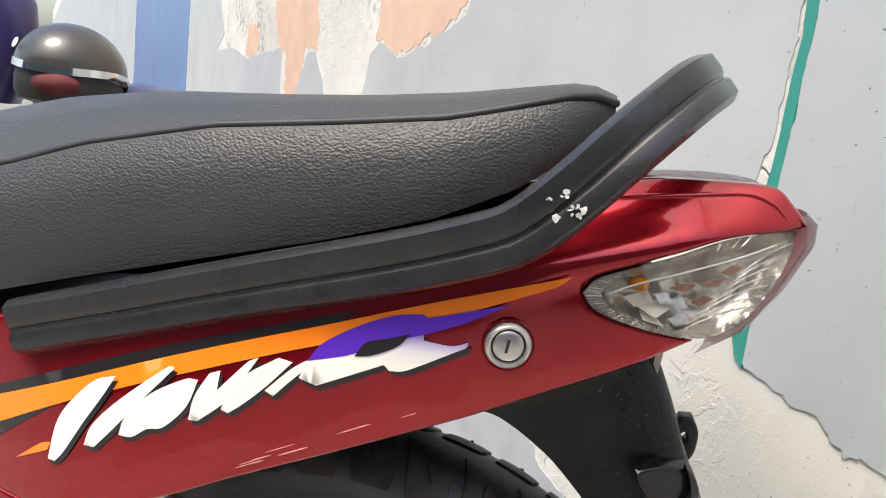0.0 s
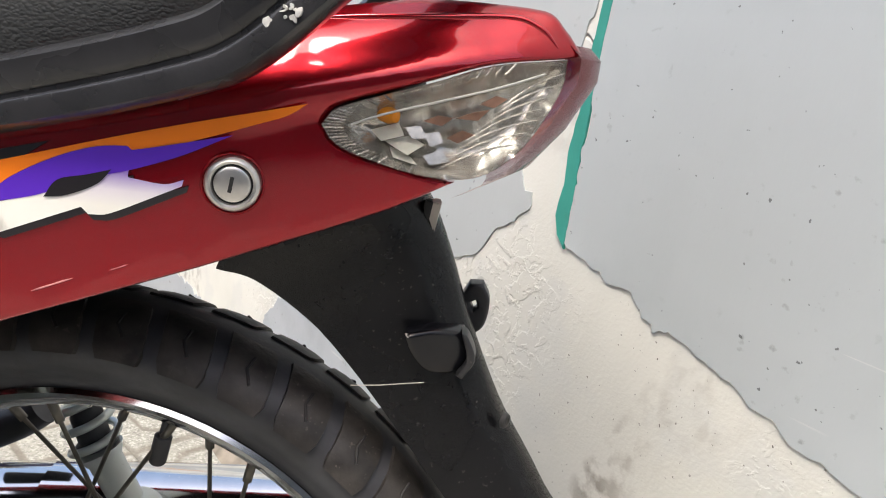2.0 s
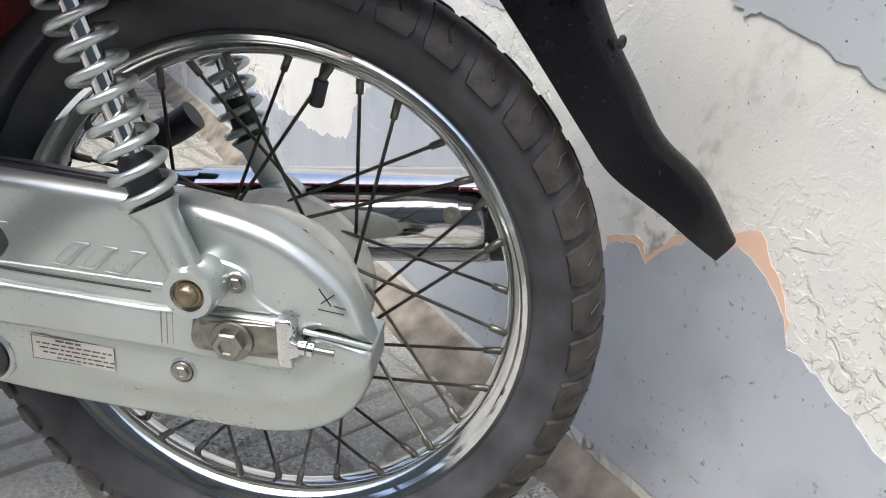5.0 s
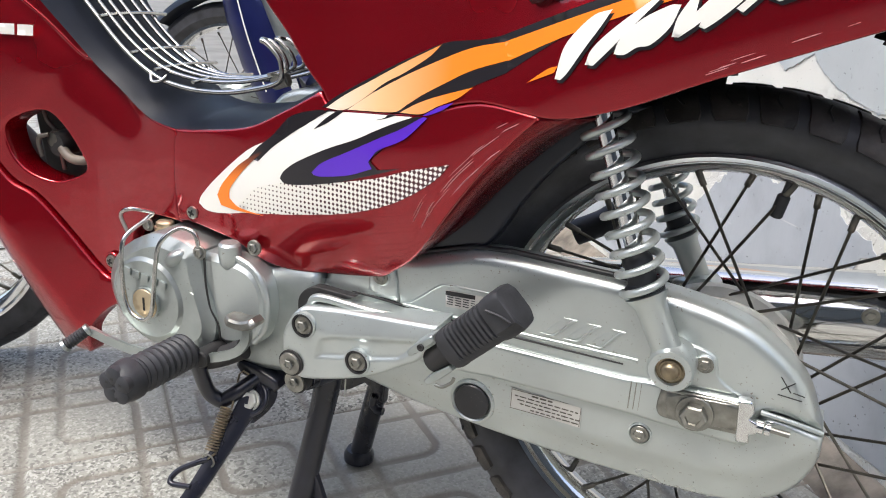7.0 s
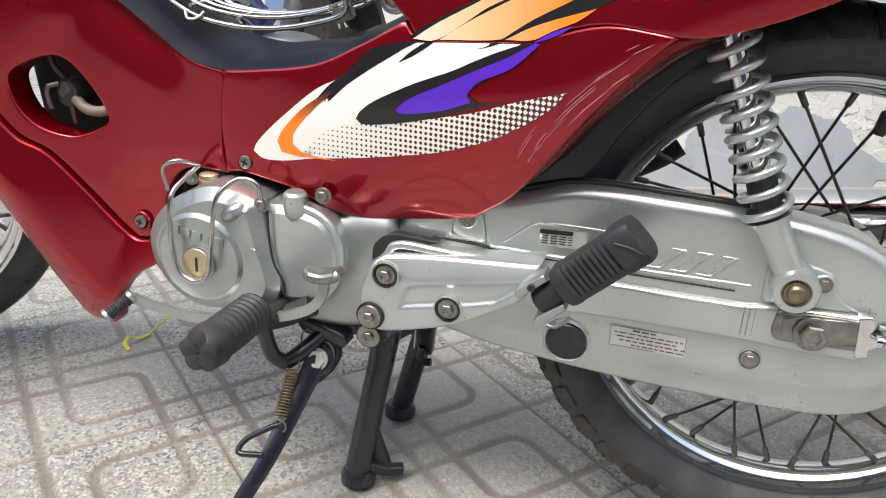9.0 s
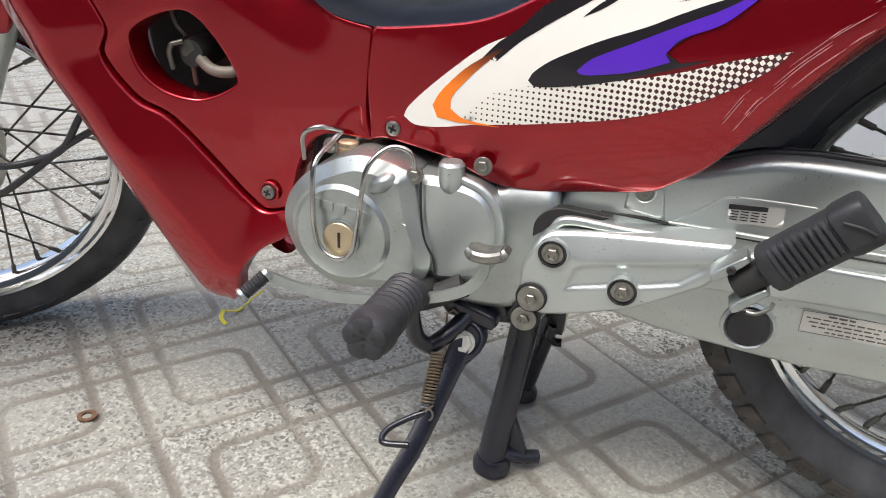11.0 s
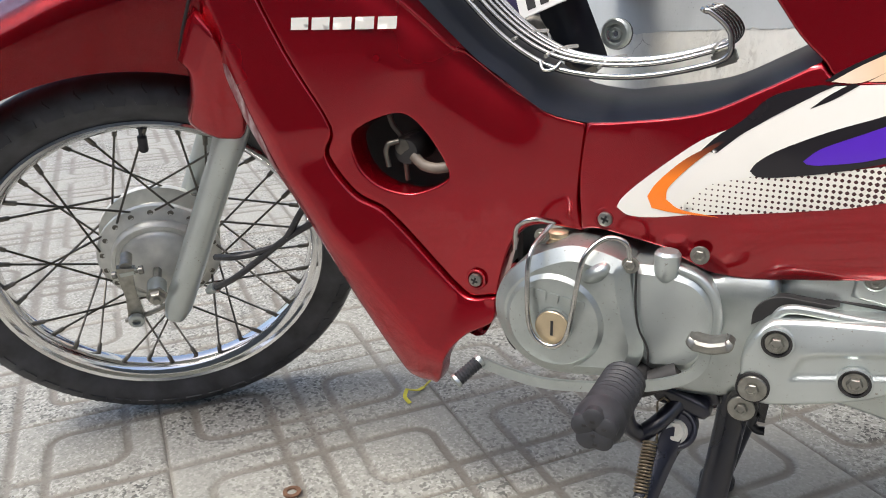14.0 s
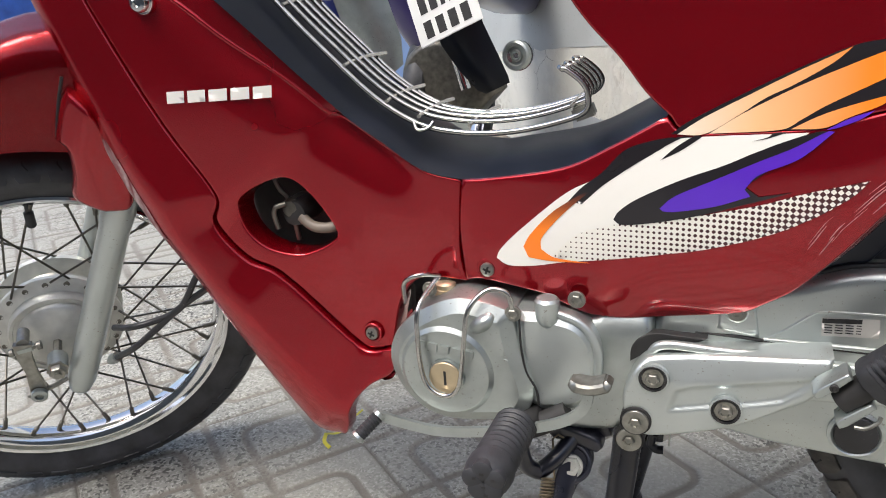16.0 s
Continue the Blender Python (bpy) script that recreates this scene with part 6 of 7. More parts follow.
part("fuel_hose", sweep(bmesh.new(), [(-.80, -.07, .443), (-.785, -.072, .433), (-.765, -.07, .432), (-.745, -.06, .44)], .006), M_HOSE, carb)
part("wiring", sweep(bmesh.new(), [(-.837, -.062, .50), (-.828, -.065, .475), (-.82, -.06, .46), (-.816, -.055, .41)], .003), M_SPOKE, carb)
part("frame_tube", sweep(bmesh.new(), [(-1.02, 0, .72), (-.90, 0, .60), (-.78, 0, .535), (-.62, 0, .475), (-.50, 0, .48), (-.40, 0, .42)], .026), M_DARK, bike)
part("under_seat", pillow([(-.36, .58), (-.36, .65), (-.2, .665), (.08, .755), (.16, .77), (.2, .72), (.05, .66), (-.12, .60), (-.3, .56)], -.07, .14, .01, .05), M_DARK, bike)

# silencer
sil = part("silencer", sweep(bmesh.new(), [(-.42, .12, .285), (-.30, .14, .295), (-.24, .148, .300), (-.1, .15, .319), (.055, .152, .339), (.172, .154, .354), (.179, .154, .355)], .046, scales=[.4, .42, .95, 1.05, 1.05, 1.05, 1]), M_CHROME, bike, "chrome silencer")
part("silencer_shield", sweep(bmesh.new(), [(-.12, .148, .318), (.055, .15, .341), (.147, .152, .353)], .049, raw=True), M_CHROME, sil)
part("silencer_end", sweep(bmesh.new(), [(.172, .154, .354), (.190, .155, .356), (.196, .155, .357)], .047, raw=True, scales=[1, .98, .8]), M_BLACK, sil, "black silencer end cap")
bolt("silencer_bolt", .140, .104, .368, .006, .005, sil, M_STEEL, True, .009)
far = part("pillion_footrest", sweep(bmesh.new(), [(-.19, .15, .385), (-.16, .155, .402), (-.14, .158, .418)], .016), M_RUBBER, bike)


# ---------- front end, built straight and turned with the bars ----------
def fpart(name, bm, material, label="", parent=None):
    o = part(name, bm, material, parent or bike, label)
    if parent is None:
        o.matrix_local = FRONT_M
    return o
dirn = Vector((math.sin(radians(CASTER)), 0, math.cos(radians(CASTER))))
for sy in (-1, 1):
    foot = Vector((.0, sy * .068, -.055))
    leg = fpart("fork_leg", sweep(bmesh.new(), [foot + Vector((.006, 0, 0)) + dirn * d for d in np.linspace(0, .40, 21)], .0185, raw=True, scales=[.75, 1, 1, 1, 1, 1, 1, 1, 1, 1, 1, 1, 1, 1, 1.08, 1.08, 1, .8, .8, .8, .8]), M_SILVER, "silver painted fork leg")
    lug = sweep(bmesh.new(), [Vector((-.004, sy * .060, .0)), Vector((-.004, sy * .084, .0))], .0128, raw=True)
    part("axle_lug", lug, M_ALU, leg)
fpart("front_axle", lathe(bmesh.new(), [(0, .098), (.005, .098), (.005, .094), (.0095, .094), (.0110, .092), (.0110, .086), (.0140, .0855), (.0140, .083), (.006, .083), (.006, -.09), (0, -.09)], Matrix.Translation((-.004, 0, 0)), 6), M_STEEL)
# brake plate, arm and cable
bp = fpart("brake_plate", lathe(bmesh.new(), [(0, .052), (.012, .052), (.02, .0505), (.036, .0475), (.047, .043), (.0525, .0385), (.0535, .0360), (.0575, .0360), (.0585, .0385), (.0625, .0385), (.0640, .0365), (.0645, .02)], Matrix.Translation((0, .022, 0)), 64), M_HUB, "cast brake plate")
for p in bp.data.polygons:
    p.use_smooth = True
part("brake_arm", sweep(bmesh.new(), [(-.034, -.060, .038), (-.038, -.062, .02), (-.040, -.062, -.01), (-.044, -.06, -.047)], [(.0035, .008), (-.0035, .008), (-.0035, -.008), (.0035, -.008)], up=Vector((1, 0, 0)), scales=[1.4, 1.1, .9, 1.3]), M_STEEL, bp)
part("brake_cam", sweep(bmesh.new(), [(-.034, -.035, .037), (-.034, -.0605, .037)], .0078, raw=True), M_STEEL, bp)
part("clamp", box(bmesh.new(), (-.034, -.060, .030), (.024, .012, .012), None, .003), M_ALU, bp)
part("clamp_bolt", sweep(bmesh.new(), [(-.053, -.061, .029), (-.048, -.061, .029), (-.047, -.061, .029), (-.020, -.061, .029), (-.019, -.061, .029), (-.014, -.061, .029)], .0040, raw=True, scales=[1.3, 1.3, .8, .8, 1.5, 1.5]), M_STEEL, bp)
part("clevis_ring", lathe(bmesh.new(), [(.0105, .0), (.0105, .006), (.0085, .0075), (.0055, .0075), (.005, .004), (0, .004)], Matrix.Translation((-.044, -.066, -.048)), 24), M_ALU, bp)
part("cable_adjuster", sweep(bmesh.new(), [(-.06, -.06, -.052), (-.02, -.06, -.046), (.02, -.058, -.030)], .0035), M_STEEL, bp)
part("cable_clevis", sweep(bmesh.new(), [(-.044, -.052, -.048), (-.044, -.07, -.048)], .0085, raw=True), M_STEEL, bp)
for pts in ([(-1.062, -.115, .300), (-1.024, -.125, .309), (-.995, -.115, .316), (-.962, -.105, .332), (-.932, -.10, .376), (-.90, -.08, .42)], [(-1.066, -.120, .260), (-1.050, -.126, .268), (-1.02, -.13, .285), (-.992, -.115, .308), (-.960, -.105, .334), (-.910, -.09, .366)]):
    part("front_cable", sweep(bmesh.new(), pts, .0041), M_BLACK, bike, "black control cable")
part("cable_ferrule", sweep(bmesh.new(), [(-1.080, -.116, .252), (-1.074, -.118, .256), (-1.072, -.119, .257), (-1.060, -.122, .263)], .0068, raw=True, scales=[.7, .7, 1, 1]), M_ALU, bike)
# front mudguard
rows = []
for a in np.linspace(38, 150, 40):
    u = (a - 38) / 112
    r = float(np.interp(a, [38, 60, 74, 84, 97, 120, 150], [.445, .446, .436, .408, .381, .358, .340]))
    ro = .306
    hw = .058
    d = Vector((math.cos(radians(a)), 0, math.sin(radians(a))))
    row = []
    for k in np.linspace(-1, 1, 19):
        e = abs(k)
        rr = r - (r - ro) * max(0, (e - .35) / .65) ** 1.7
        yy = math.copysign(min(1, e * 1.5) ** .9 * hw, k) if e < .67 else math.copysign(hw, k)
        row.append(d * rr + Vector((0, yy, 0)))
    rows.append(row)
fend = fpart("front_mudguard", solid(loft(bmesh.new(), rows), -.003), M_RED, "glossy dark red front mudguard")
SHROUD = [(.103, .31), (.111, .300), (.106, .267), (.096, .24), (.10, .228), (.12, .217), (.15, .209), (.160, .222), (.166, .26), (.160, .30), (.150, .34), (.134, .365), (.122, .35)]
for sy in (-1, 1):
    bm = pillow(SHROUD, lambda x, z: -.061 - .030 * min(1, max(0, (x - .085 - .50 * max(0, z - .30)) / .04)) ** .7, .035, .007, .010)
    if sy > 0:
        for v in bm.verts:
            v.co.y *= -1
    fpart("fork_cover", bm, M_RED)
part("mudguard_seam", sweep(bmesh.new(), [(.104, -.0605, .309), (.118, -.0602, .345), (.132, -.058, .375)], .0018), M_DARK, fend)

# worn patch near the rolled edge of the leg shield
PATCH = [(-1.000, .544), (-.993, .543), (-.985, .526), (-.968, .484), (-.953, .446), (-.944, .425), (-.951, .424), (-.974, .462), (-.990, .500), (-1.000, .526)]
tex, cell, ramp, mul, mix, finish = nodes_of("rubbed_through_paint", .5)
streaks = ramp(tex(60, 6, .3, (2.2, 1, .5)), .40, .62)
M_SCUFF = finish(mix(streaks, (.16, .022, .028), mix(ramp(tex(160, 4), .4, .6), (.33, .22, .22), (.46, .36, .36))), streaks, .4, .0006)
decal("rub_wear", PATCH, wing_face, M_SCUFF, wing, .0005, .006, "pale rubbed patch in the red paint")

# ---------- wire carrier in the step-through ----------
rack = empty("wire_carrier", "chrome wire luggage carrier clipped over the frame cover", "luggage carrier")
def wire(pts, r=.0026, name="wire"):
    return part(name, sweep(bmesh.new(), spline(pts, 5, False, 100), r, raw=True), M_GUARD, rack)
base = [(-.86, .735), (-.80, .668), (-.755, .623), (-.706, .578), (-.66, .551), (-.616, .542), (-.57, .542), (-.527, .549), (-.487, .562)]
for y, dz in ((-.052, 0), (-.041, .004), (-.026, .006), (-.008, .006), (.014, .004), (.034, 0)):
    s = -.006 * (1 if abs(y) > .048 else 0)
    wire([(x - .06 * y, y, z + dz + s) for x, z in base] + [(-.480, y, .574), (-.486, y, .586), (-.500, y, .597), (-.505, y, .598)], .003 if abs(y) > .048 else .0024)
for y0, y1 in ((-.052, -.041), (-.026, -.008), (.014, .034)):
    wire([(-.505, y0, .598), (-.508, (y0 + y1) / 2, .599), (-.505, y1, .598)])
for x, z in ((-.80, .674), (-.735, .610), (-.69, .572), (-.655, .556), (-.60, .547), (-.495, .566)):
    wire([(x, -.054, z - .003), (x, -.02, z - .001), (x, .02, z - .001), (x, .054, z - .003)], .0022, "cross_wire")
wire([(-.66, -.056, .548), (-.655, -.06, .540), (-.645, -.058, .541), (-.64, -.052, .547)], .002, "clip")
part("clip_bracket", box(bmesh.new(), (-.485, -.045, .556), (.022, .012, .014), pose(0, 0, 0, 0, -20, 0), .002), M_STEEL, rack)


# ---------- pavement tiles ----------
PITCH, TILE_ANGLE = .2075, -41.5
DEPTH = .0035


def cell_grooves(odd):
    """The two rounded angle grooves of one cell, as lines in the unit of the pitch."""
    a, b, r = .24, .76, .15
    def arc(cx, cy, a0, a1):
        return [(cx + r * math.cos(radians(t)), cy + r * math.sin(radians(t))) for t in np.linspace(a0, a1, 7)]
    if odd:
        return [[(b, 0)] + [(b, b - r)] + arc(b - r, b - r, 0, 90) + [(0, b)], [(a, 1), (a, a + r)] + arc(a + r, a + r, 180, 270) + [(1, a)]]
    return [[(a, 0)] + [(a, b - r)] + arc(a + r, b - r, 180, 90) + [(1, b)], [(b, 1), (b, a + r)] + arc(b - r, a + r, 0, -90) + [(0, a)]]


def tile_mesh(n):
    """One paving tile of two by two cells, its grooves pressed in."""
    segs = []
    for i in range(2):
        for j in range(2):
            for line in cell_grooves((i + j) % 2):
                pts = [((p[0] + i) * PITCH, (p[1] + j) * PITCH) for p in line]
                segs += [(*p, *q, .0062) for p, q in zip(pts, pts[1:])]
    segs += [(PITCH, 0, PITCH, 2 * PITCH, .0062), (0, PITCH, 2 * PITCH, PITCH, .0062)]
    W = 2 * PITCH
    g = np.linspace(0, W, n)
    X, Y = np.meshgrid(g, g, indexing="ij")
    Q = np.stack([X.ravel(), Y.ravel()], 1)
    h = np.zeros(len(Q))
    for x0, y0, x1, y1, w in segs:
        A, D = np.array([x0, y0]), np.array([x1 - x0, y1 - y0])
        t = np.clip(((Q - A) @ D) / max(D @ D, 1e-12), 0, 1)
        d = np.sqrt(((A + t[:, None] * D - Q) ** 2).sum(1))
        h = np.minimum(h, -DEPTH * np.clip((w + .0022 - d) / .0035, 0, 1))
    e = np.minimum.reduce([Q[:, 0], Q[:, 1], W - Q[:, 0], W - Q[:, 1]])
    h = np.minimum(h, -.004 * np.clip((.0055 - e) / .0045, 0, 1))
    for k in range(len(h)):
        h[k] += .0005 * noise.noise(Vector((Q[k, 0] * 35, Q[k, 1] * 35, 0)))
    verts = [(x, y, z) for (x, y), z in zip(Q, h)]
    faces = [(i * n + j, (i + 1) * n + j, (i + 1) * n + j + 1, i * n + j + 1) for i in range(n - 1) for j in range(n - 1)]
    me = bpy.data.meshes.new("tile")
    me.from_pydata(verts, [], faces)
    for p in me.polygons:
        p.use_smooth = True
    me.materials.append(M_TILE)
    return me


def terrazzo():
    m = bpy.data.materials.new("terrazzo_tile")
    m.use_nodes = True
    nt = m.node_tree
    N, K = nt.nodes, nt.links
    b = N["Principled BSDF"]
    b.inputs["Roughness"].default_value = .6
    tc, oi = N.new("ShaderNodeTexCoord"), N.new("ShaderNodeObjectInfo")
    off = N.new("ShaderNodeVectorMath")
    off.operation = "ADD"
    sc = N.new("ShaderNodeMath")
    sc.operation = "MULTIPLY"
    sc.inputs[1].default_value = 37.0
    K.new(oi.outputs["Random"], sc.inputs[0])
    K.new(tc.outputs["Object"], off.inputs[0])
    K.new(sc.outputs[0], off.inputs[1])

    def mix(fac, a, c):
        x = N.new("ShaderNodeMix")
        x.data_type = "RGBA"
        if isinstance(fac, float):
            x.inputs[0].default_value = fac
        else:
            K.new(fac, x.inputs[0])
        for i, v in ((6, a), (7, c)):
            if isinstance(v, tuple):
                x.inputs[i].default_value = (*v, 1)
            else:
                K.new(v, x.inputs[i])
        return x.outputs[2]

    def ramp(src, lo, hi, a=0.0, c=1.0):
        r = N.new("ShaderNodeMapRange")
        r.inputs["From Min"].default_value, r.inputs["From Max"].default_value = lo, hi
        r.inputs["To Min"].default_value, r.inputs["To Max"].default_value = a, c
        K.new(src, r.inputs["Value"])
        return r.outputs["Result"]

    def noise_tex(scale, detail=4, src=None):
        n = N.new("ShaderNodeTexNoise")
        n.inputs["Scale"].default_value, n.inputs["Detail"].default_value = scale, detail
        K.new(src or off.outputs[0], n.inputs["Vector"])
        return n.outputs["Fac"]

    def chips(scale, lo, hi):
        v = N.new("ShaderNodeTexVoronoi")
        v.inputs["Scale"].default_value = scale
        K.new(off.outputs[0], v.inputs["Vector"])
        s = N.new("ShaderNodeSeparateColor")
        K.new(v.outputs["Color"], s.inputs[0])
        return ramp(s.outputs[0], lo, hi)

    base = mix(noise_tex(5, 5), (.235, .233, .205), (.315, .312, .278))
    col = mix(chips(260, .70, .74), base, (.44, .435, .40))
    col = mix(chips(310, .80, .83), col, (.17, .165, .15))
    dark = N.new("ShaderNodeMath")
    dark.operation = "MULTIPLY"
    K.new(chips(225, .80, .83), dark.inputs[0])
    K.new(ramp(noise_tex(3, 3), .42, .58, .2, 1.0), dark.inputs[1])
    col = mix(dark.outputs[0], col, (.035, .034, .031))
    dusty = ramp(noise_tex(2.3, 5), .38, .62, .1, .78)
    col = mix(dusty, col, (.325, .32, .285))
    # grooves turn darker brown with depth below the tile face, unevenly
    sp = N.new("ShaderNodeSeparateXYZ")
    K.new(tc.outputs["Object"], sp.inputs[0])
    tone_mix = ramp(sp.outputs[2], -.0030, -.0008, .85, 0)
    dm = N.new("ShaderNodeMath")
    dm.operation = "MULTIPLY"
    K.new(tone_mix, dm.inputs[0])
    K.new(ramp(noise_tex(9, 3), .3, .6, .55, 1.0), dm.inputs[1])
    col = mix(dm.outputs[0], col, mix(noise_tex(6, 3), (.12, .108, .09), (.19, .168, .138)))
    K.new(col, b.inputs["Base Color"])
    bp = N.new("ShaderNodeBump")
    bp.inputs["Strength"].default_value, bp.inputs["Distance"].default_value = .35, .0015
    K.new(noise_tex(160, 4), bp.inputs["Height"])
    K.new(bp.outputs["Normal"], b.inputs["Normal"])
    return m


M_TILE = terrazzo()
near_tile, far_tile = tile_mesh(100), tile_mesh(42)
TW = 2 * PITCH
R = Matrix.Rotation(radians(TILE_ANGLE), 4, "Z")
for i in range(-9, 6):
    for j in range(-5, 10):
        org = Vector((-.55 + i * TW, -.468 + j * TW, 0))
        c = R @ (org + Vector((PITCH, PITCH, 0)))
        s_wall = (c.y - .6469 + 1.2938 * c.x) / 1.635
        if s_wall > .25 or c.y < -1.3 or c.x < -3.6 or c.x > 1.2 or c.y > 3.4:
            continue
        close = -1.75 < c.x < .45 and -.5 < c.y < .9
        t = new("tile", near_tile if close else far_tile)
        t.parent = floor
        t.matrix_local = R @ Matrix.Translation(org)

# mortar fillet at the wall's foot
rnd = random.Random(4)
rows = []
for k in range(90):
    s = -3.2 + k * .06
    hgt = .046 + .008 * noise.noise(Vector((s * 3, 0, 0)))
    dep = .055 + .012 * noise.noise(Vector((s * 2.3, 5, 0)))
    rows.append([Vector((s, -.002, hgt)), Vector((s, -.012, hgt * .92)), Vector((s, -dep * .55, hgt * .5)), Vector((s, -dep, .004)), Vector((s, -dep - .01, -.02))])
M_MORTAR = mat("stained_mortar", (.19, .165, .135), .85, 0, 0, .5, 22, .5, 90)
fil = tagged(obj("wall_fillet", loft(bmesh.new(), rows), M_MORTAR), "stained mortar fillet at the foot of the wall", "fillet", kind="structure")
fil.matrix_world = WALL_M


# ---------- peeling paint on the wall, in the wall's own frame ----------
def jag(o, amp, step=.012, seed=0, fixed=None):
    line = [Vector((a, b)) for a, b in o]
    pts = []
    for p, q in zip(line, line[1:] + line[:1]):
        near = min(p.x, q.x) > -1.7 and max(p.x, q.x) < 1.3
        m = max(1, int((q - p).length / (step if near else .05) + .5))
        pts += [p.lerp(q, k / m) for k in range(m)]
    out = []
    for p in pts:
        q = Vector((p.x, p.y, seed))
        n1 = noise.noise_vector(q * 22) * amp
        n2 = noise.noise_vector(q * 90) * amp * .55 + noise.noise_vector(q * 260) * amp * .18
        k = 0 if (abs(p.x) > 1.9 or p.y > 2.1 or p.y < .07) else 1
        out.append((p.x + (n1.x + n2.x) * k, p.y + (n1.y + n2.y) * k))
    return out


def wall_layer(name, o, material, t, label="", amp=.010, holes=(), seed=0, step=.006):
    loops = [[Vector(p) for p in jag(x, amp, step, seed)] for x in (o, *holes)]
    v, f, ids = sheet(loops, .12, [.004])
    bm = bmesh.new()
    d = np.min([edge_dist(v, lp) for lp in loops], axis=0)
    vs = [bm.verts.new((p.x, -.55 * t * (1 + .9 * max(0, noise.noise(Vector((p.x * 14, p.y * 14, 3)))) * (dd < .003)), p.y)) for p, dd in zip(v, d)]
    for tri in f:
        try:
            bm.faces.new([vs[i] for i in tri])
        except ValueError:
            pass
    for lp in ids:
        bk = [bm.verts.new((v[i].x, .004, v[i].y)) for i in lp]
        for a in range(len(lp)):
            b = (a + 1) % len(lp)
            try:
                bm.faces.new((vs[lp[a]], vs[lp[b]], bk[b], bk[a]))
            except ValueError:
                pass
    o2 = part(name, bm, material, wall, label, 20)
    return o2


M_PAINT_R = wall_coat("pale_blue_paint", (.44, .475, .49), .5)
M_PAINT_L = wall_coat("pale_grey_blue_paint", (.45, .477, .482), .5, .7)
M_PAINT_LOW = wall_coat("stained_blue_grey_paint", (.40, .425, .455), 1.4, 1.3)
M_GREEN = mat("green_paint", (.03, .27, .22), .5, 0, 0, .12, 20, .15, 90)
M_PEACH = mat("peach_undercoat", (.66, .46, .34), .75, 0, 0, .1, 12, .3, 60)
M_PILLAR = mat("blue_gloss_paint", (.13, .22, .42), .4, 0, 0, .08, 3, .1, 40)
wall_layer("paint_layer", [(.500, .617), (.545, .607), (.59, .602), (.604, .584), (.624, .573), (.637, .581), (.669, .575), (.698, .566), (.718, .556), (.743, .552), (.808, .535), (.834, .525), (.874, .518), (.916, .507),
                           (1.0, .48), (1.2, .40), (1.95, .3), (1.95, 2.6), (.516, 2.6), (.511, .9), (.503, .78), (.500, .70)], M_PAINT_R, .0032, "pale blue wall paint with a torn lower edge", .008)
wall_layer("green_edge", [(.490, .622), (.484, .64), (.487, .672), (.484, .70), (.490, .74), (.4935, .80), (.497, .86), (.500, .92), (.505, 1.2), (.512, 2.6), (.5205, 2.6), (.5155, 1.2), (.512, .92), (.508, .86), (.504, .78), (.501, .70), (.502, .64), (.501, .612)], M_GREEN, .0038, "strip of old green paint", .0022)
wall_layer("green_edge", [(.478, .07), (.479, .16), (.476, .2), (.482, .245), (.480, .27), (.489, .265), (.490, .2), (.492, .12), (.492, .07)], M_GREEN, .0030, "", .004)
LEFT = [(-39.0, 2.6), (-39.0, .30), (-2.5, .33), (-1.2, .45), (-.6, .50), (-.2, .56), (-.05, .585), (.0, .56), (.06, .60), (.10, .565), (.20, .535), (.28, .52), (.315, .545), (.37, .567), (.40, .60), (.446, .642), (.444, .655), (.43, .655), (.421, .672), (.405, .69),
        (.393, .672), (.385, .692), (.368, .668), (.343, .658), (.32, .664), (.308, .675), (.312, .70), (.35, .735), (.42, .75), (.47, .765), (.486, .83), (.494, .95), (.503, 2.6)]
PEELED = [(-2.2, .942), (-2.05, 1.0), (-2.24, 1.25), (-2.0, 1.75), (-.2, 1.75), (-.08, 1.2), (-.15, .98), (-.25, .945), (-.415, .908), (-.50, .945), (-.56, .92), (-.60, .80), (-.66, .66), (-.72, .64), (-.80, .70), (-.86, .86), (-.93, .93), (-1.0, .92),
          (-1.06, .86), (-1.1, .72), (-1.18, .70), (-1.24, .80), (-1.25, .94), (-1.42, .93), (-1.649, .912), (-1.9, .95)]
wall_layer("paint_layer", LEFT, M_PAINT_L, .0026, "pale grey-blue wall paint, flaking", .008, [PEELED], 3)
for o in ([(-1.28, .945), (-1.2, .93), (-1.18, .75), (-1.09, .74), (-1.03, .925), (-.92, .94), (-.95, 1.15), (-1.1, 1.05), (-1.2, 1.2), (-1.35, 1.05)], [(-.54, .95), (-.42, .915), (-.25, .95), (-.16, .985), (-.12, 1.2), (-.3, 1.25), (-.36, 1.08), (-.5, 1.15)],
          [(-1.7, .92), (-1.55, .92), (-1.5, 1.0), (-1.66, 1.02)]):
    wall_layer("peach_patch", o, M_PEACH, .0015, "", .02, (), 7)
wall_layer("paint_layer", [(.497, .06), (.494, .285), (.506, .303), (.518, .311), (.548, .322), (.57, .309), (.594, .339), (.617, .362), (.65, .357), (.676, .372), (.712, .358), (.735, .335), (.752, .304), (.785, .297), (.86, .26), (1.0, .22), (1.3, .2), (1.3, .06)], M_PAINT_LOW, .0028, "stained blue-grey paint low on the wall", .008, (), 5)
wall_layer("peach_patch", [(.50, .318), (.55, .33), (.565, .315), (.60, .352), (.63, .371), (.698, .398), (.722, .367), (.752, .33), (.74, .31), (.69, .35), (.62, .35), (.57, .295), (.51, .295)], M_PEACH, .0015, "", .008, (), 9, .008)
wall_layer("peach_patch", [(.47, .27), (.46, .30), (.475, .33), (.492, .32), (.50, .29)], M_PEACH, .0015, "", .006, (), 2, .006)
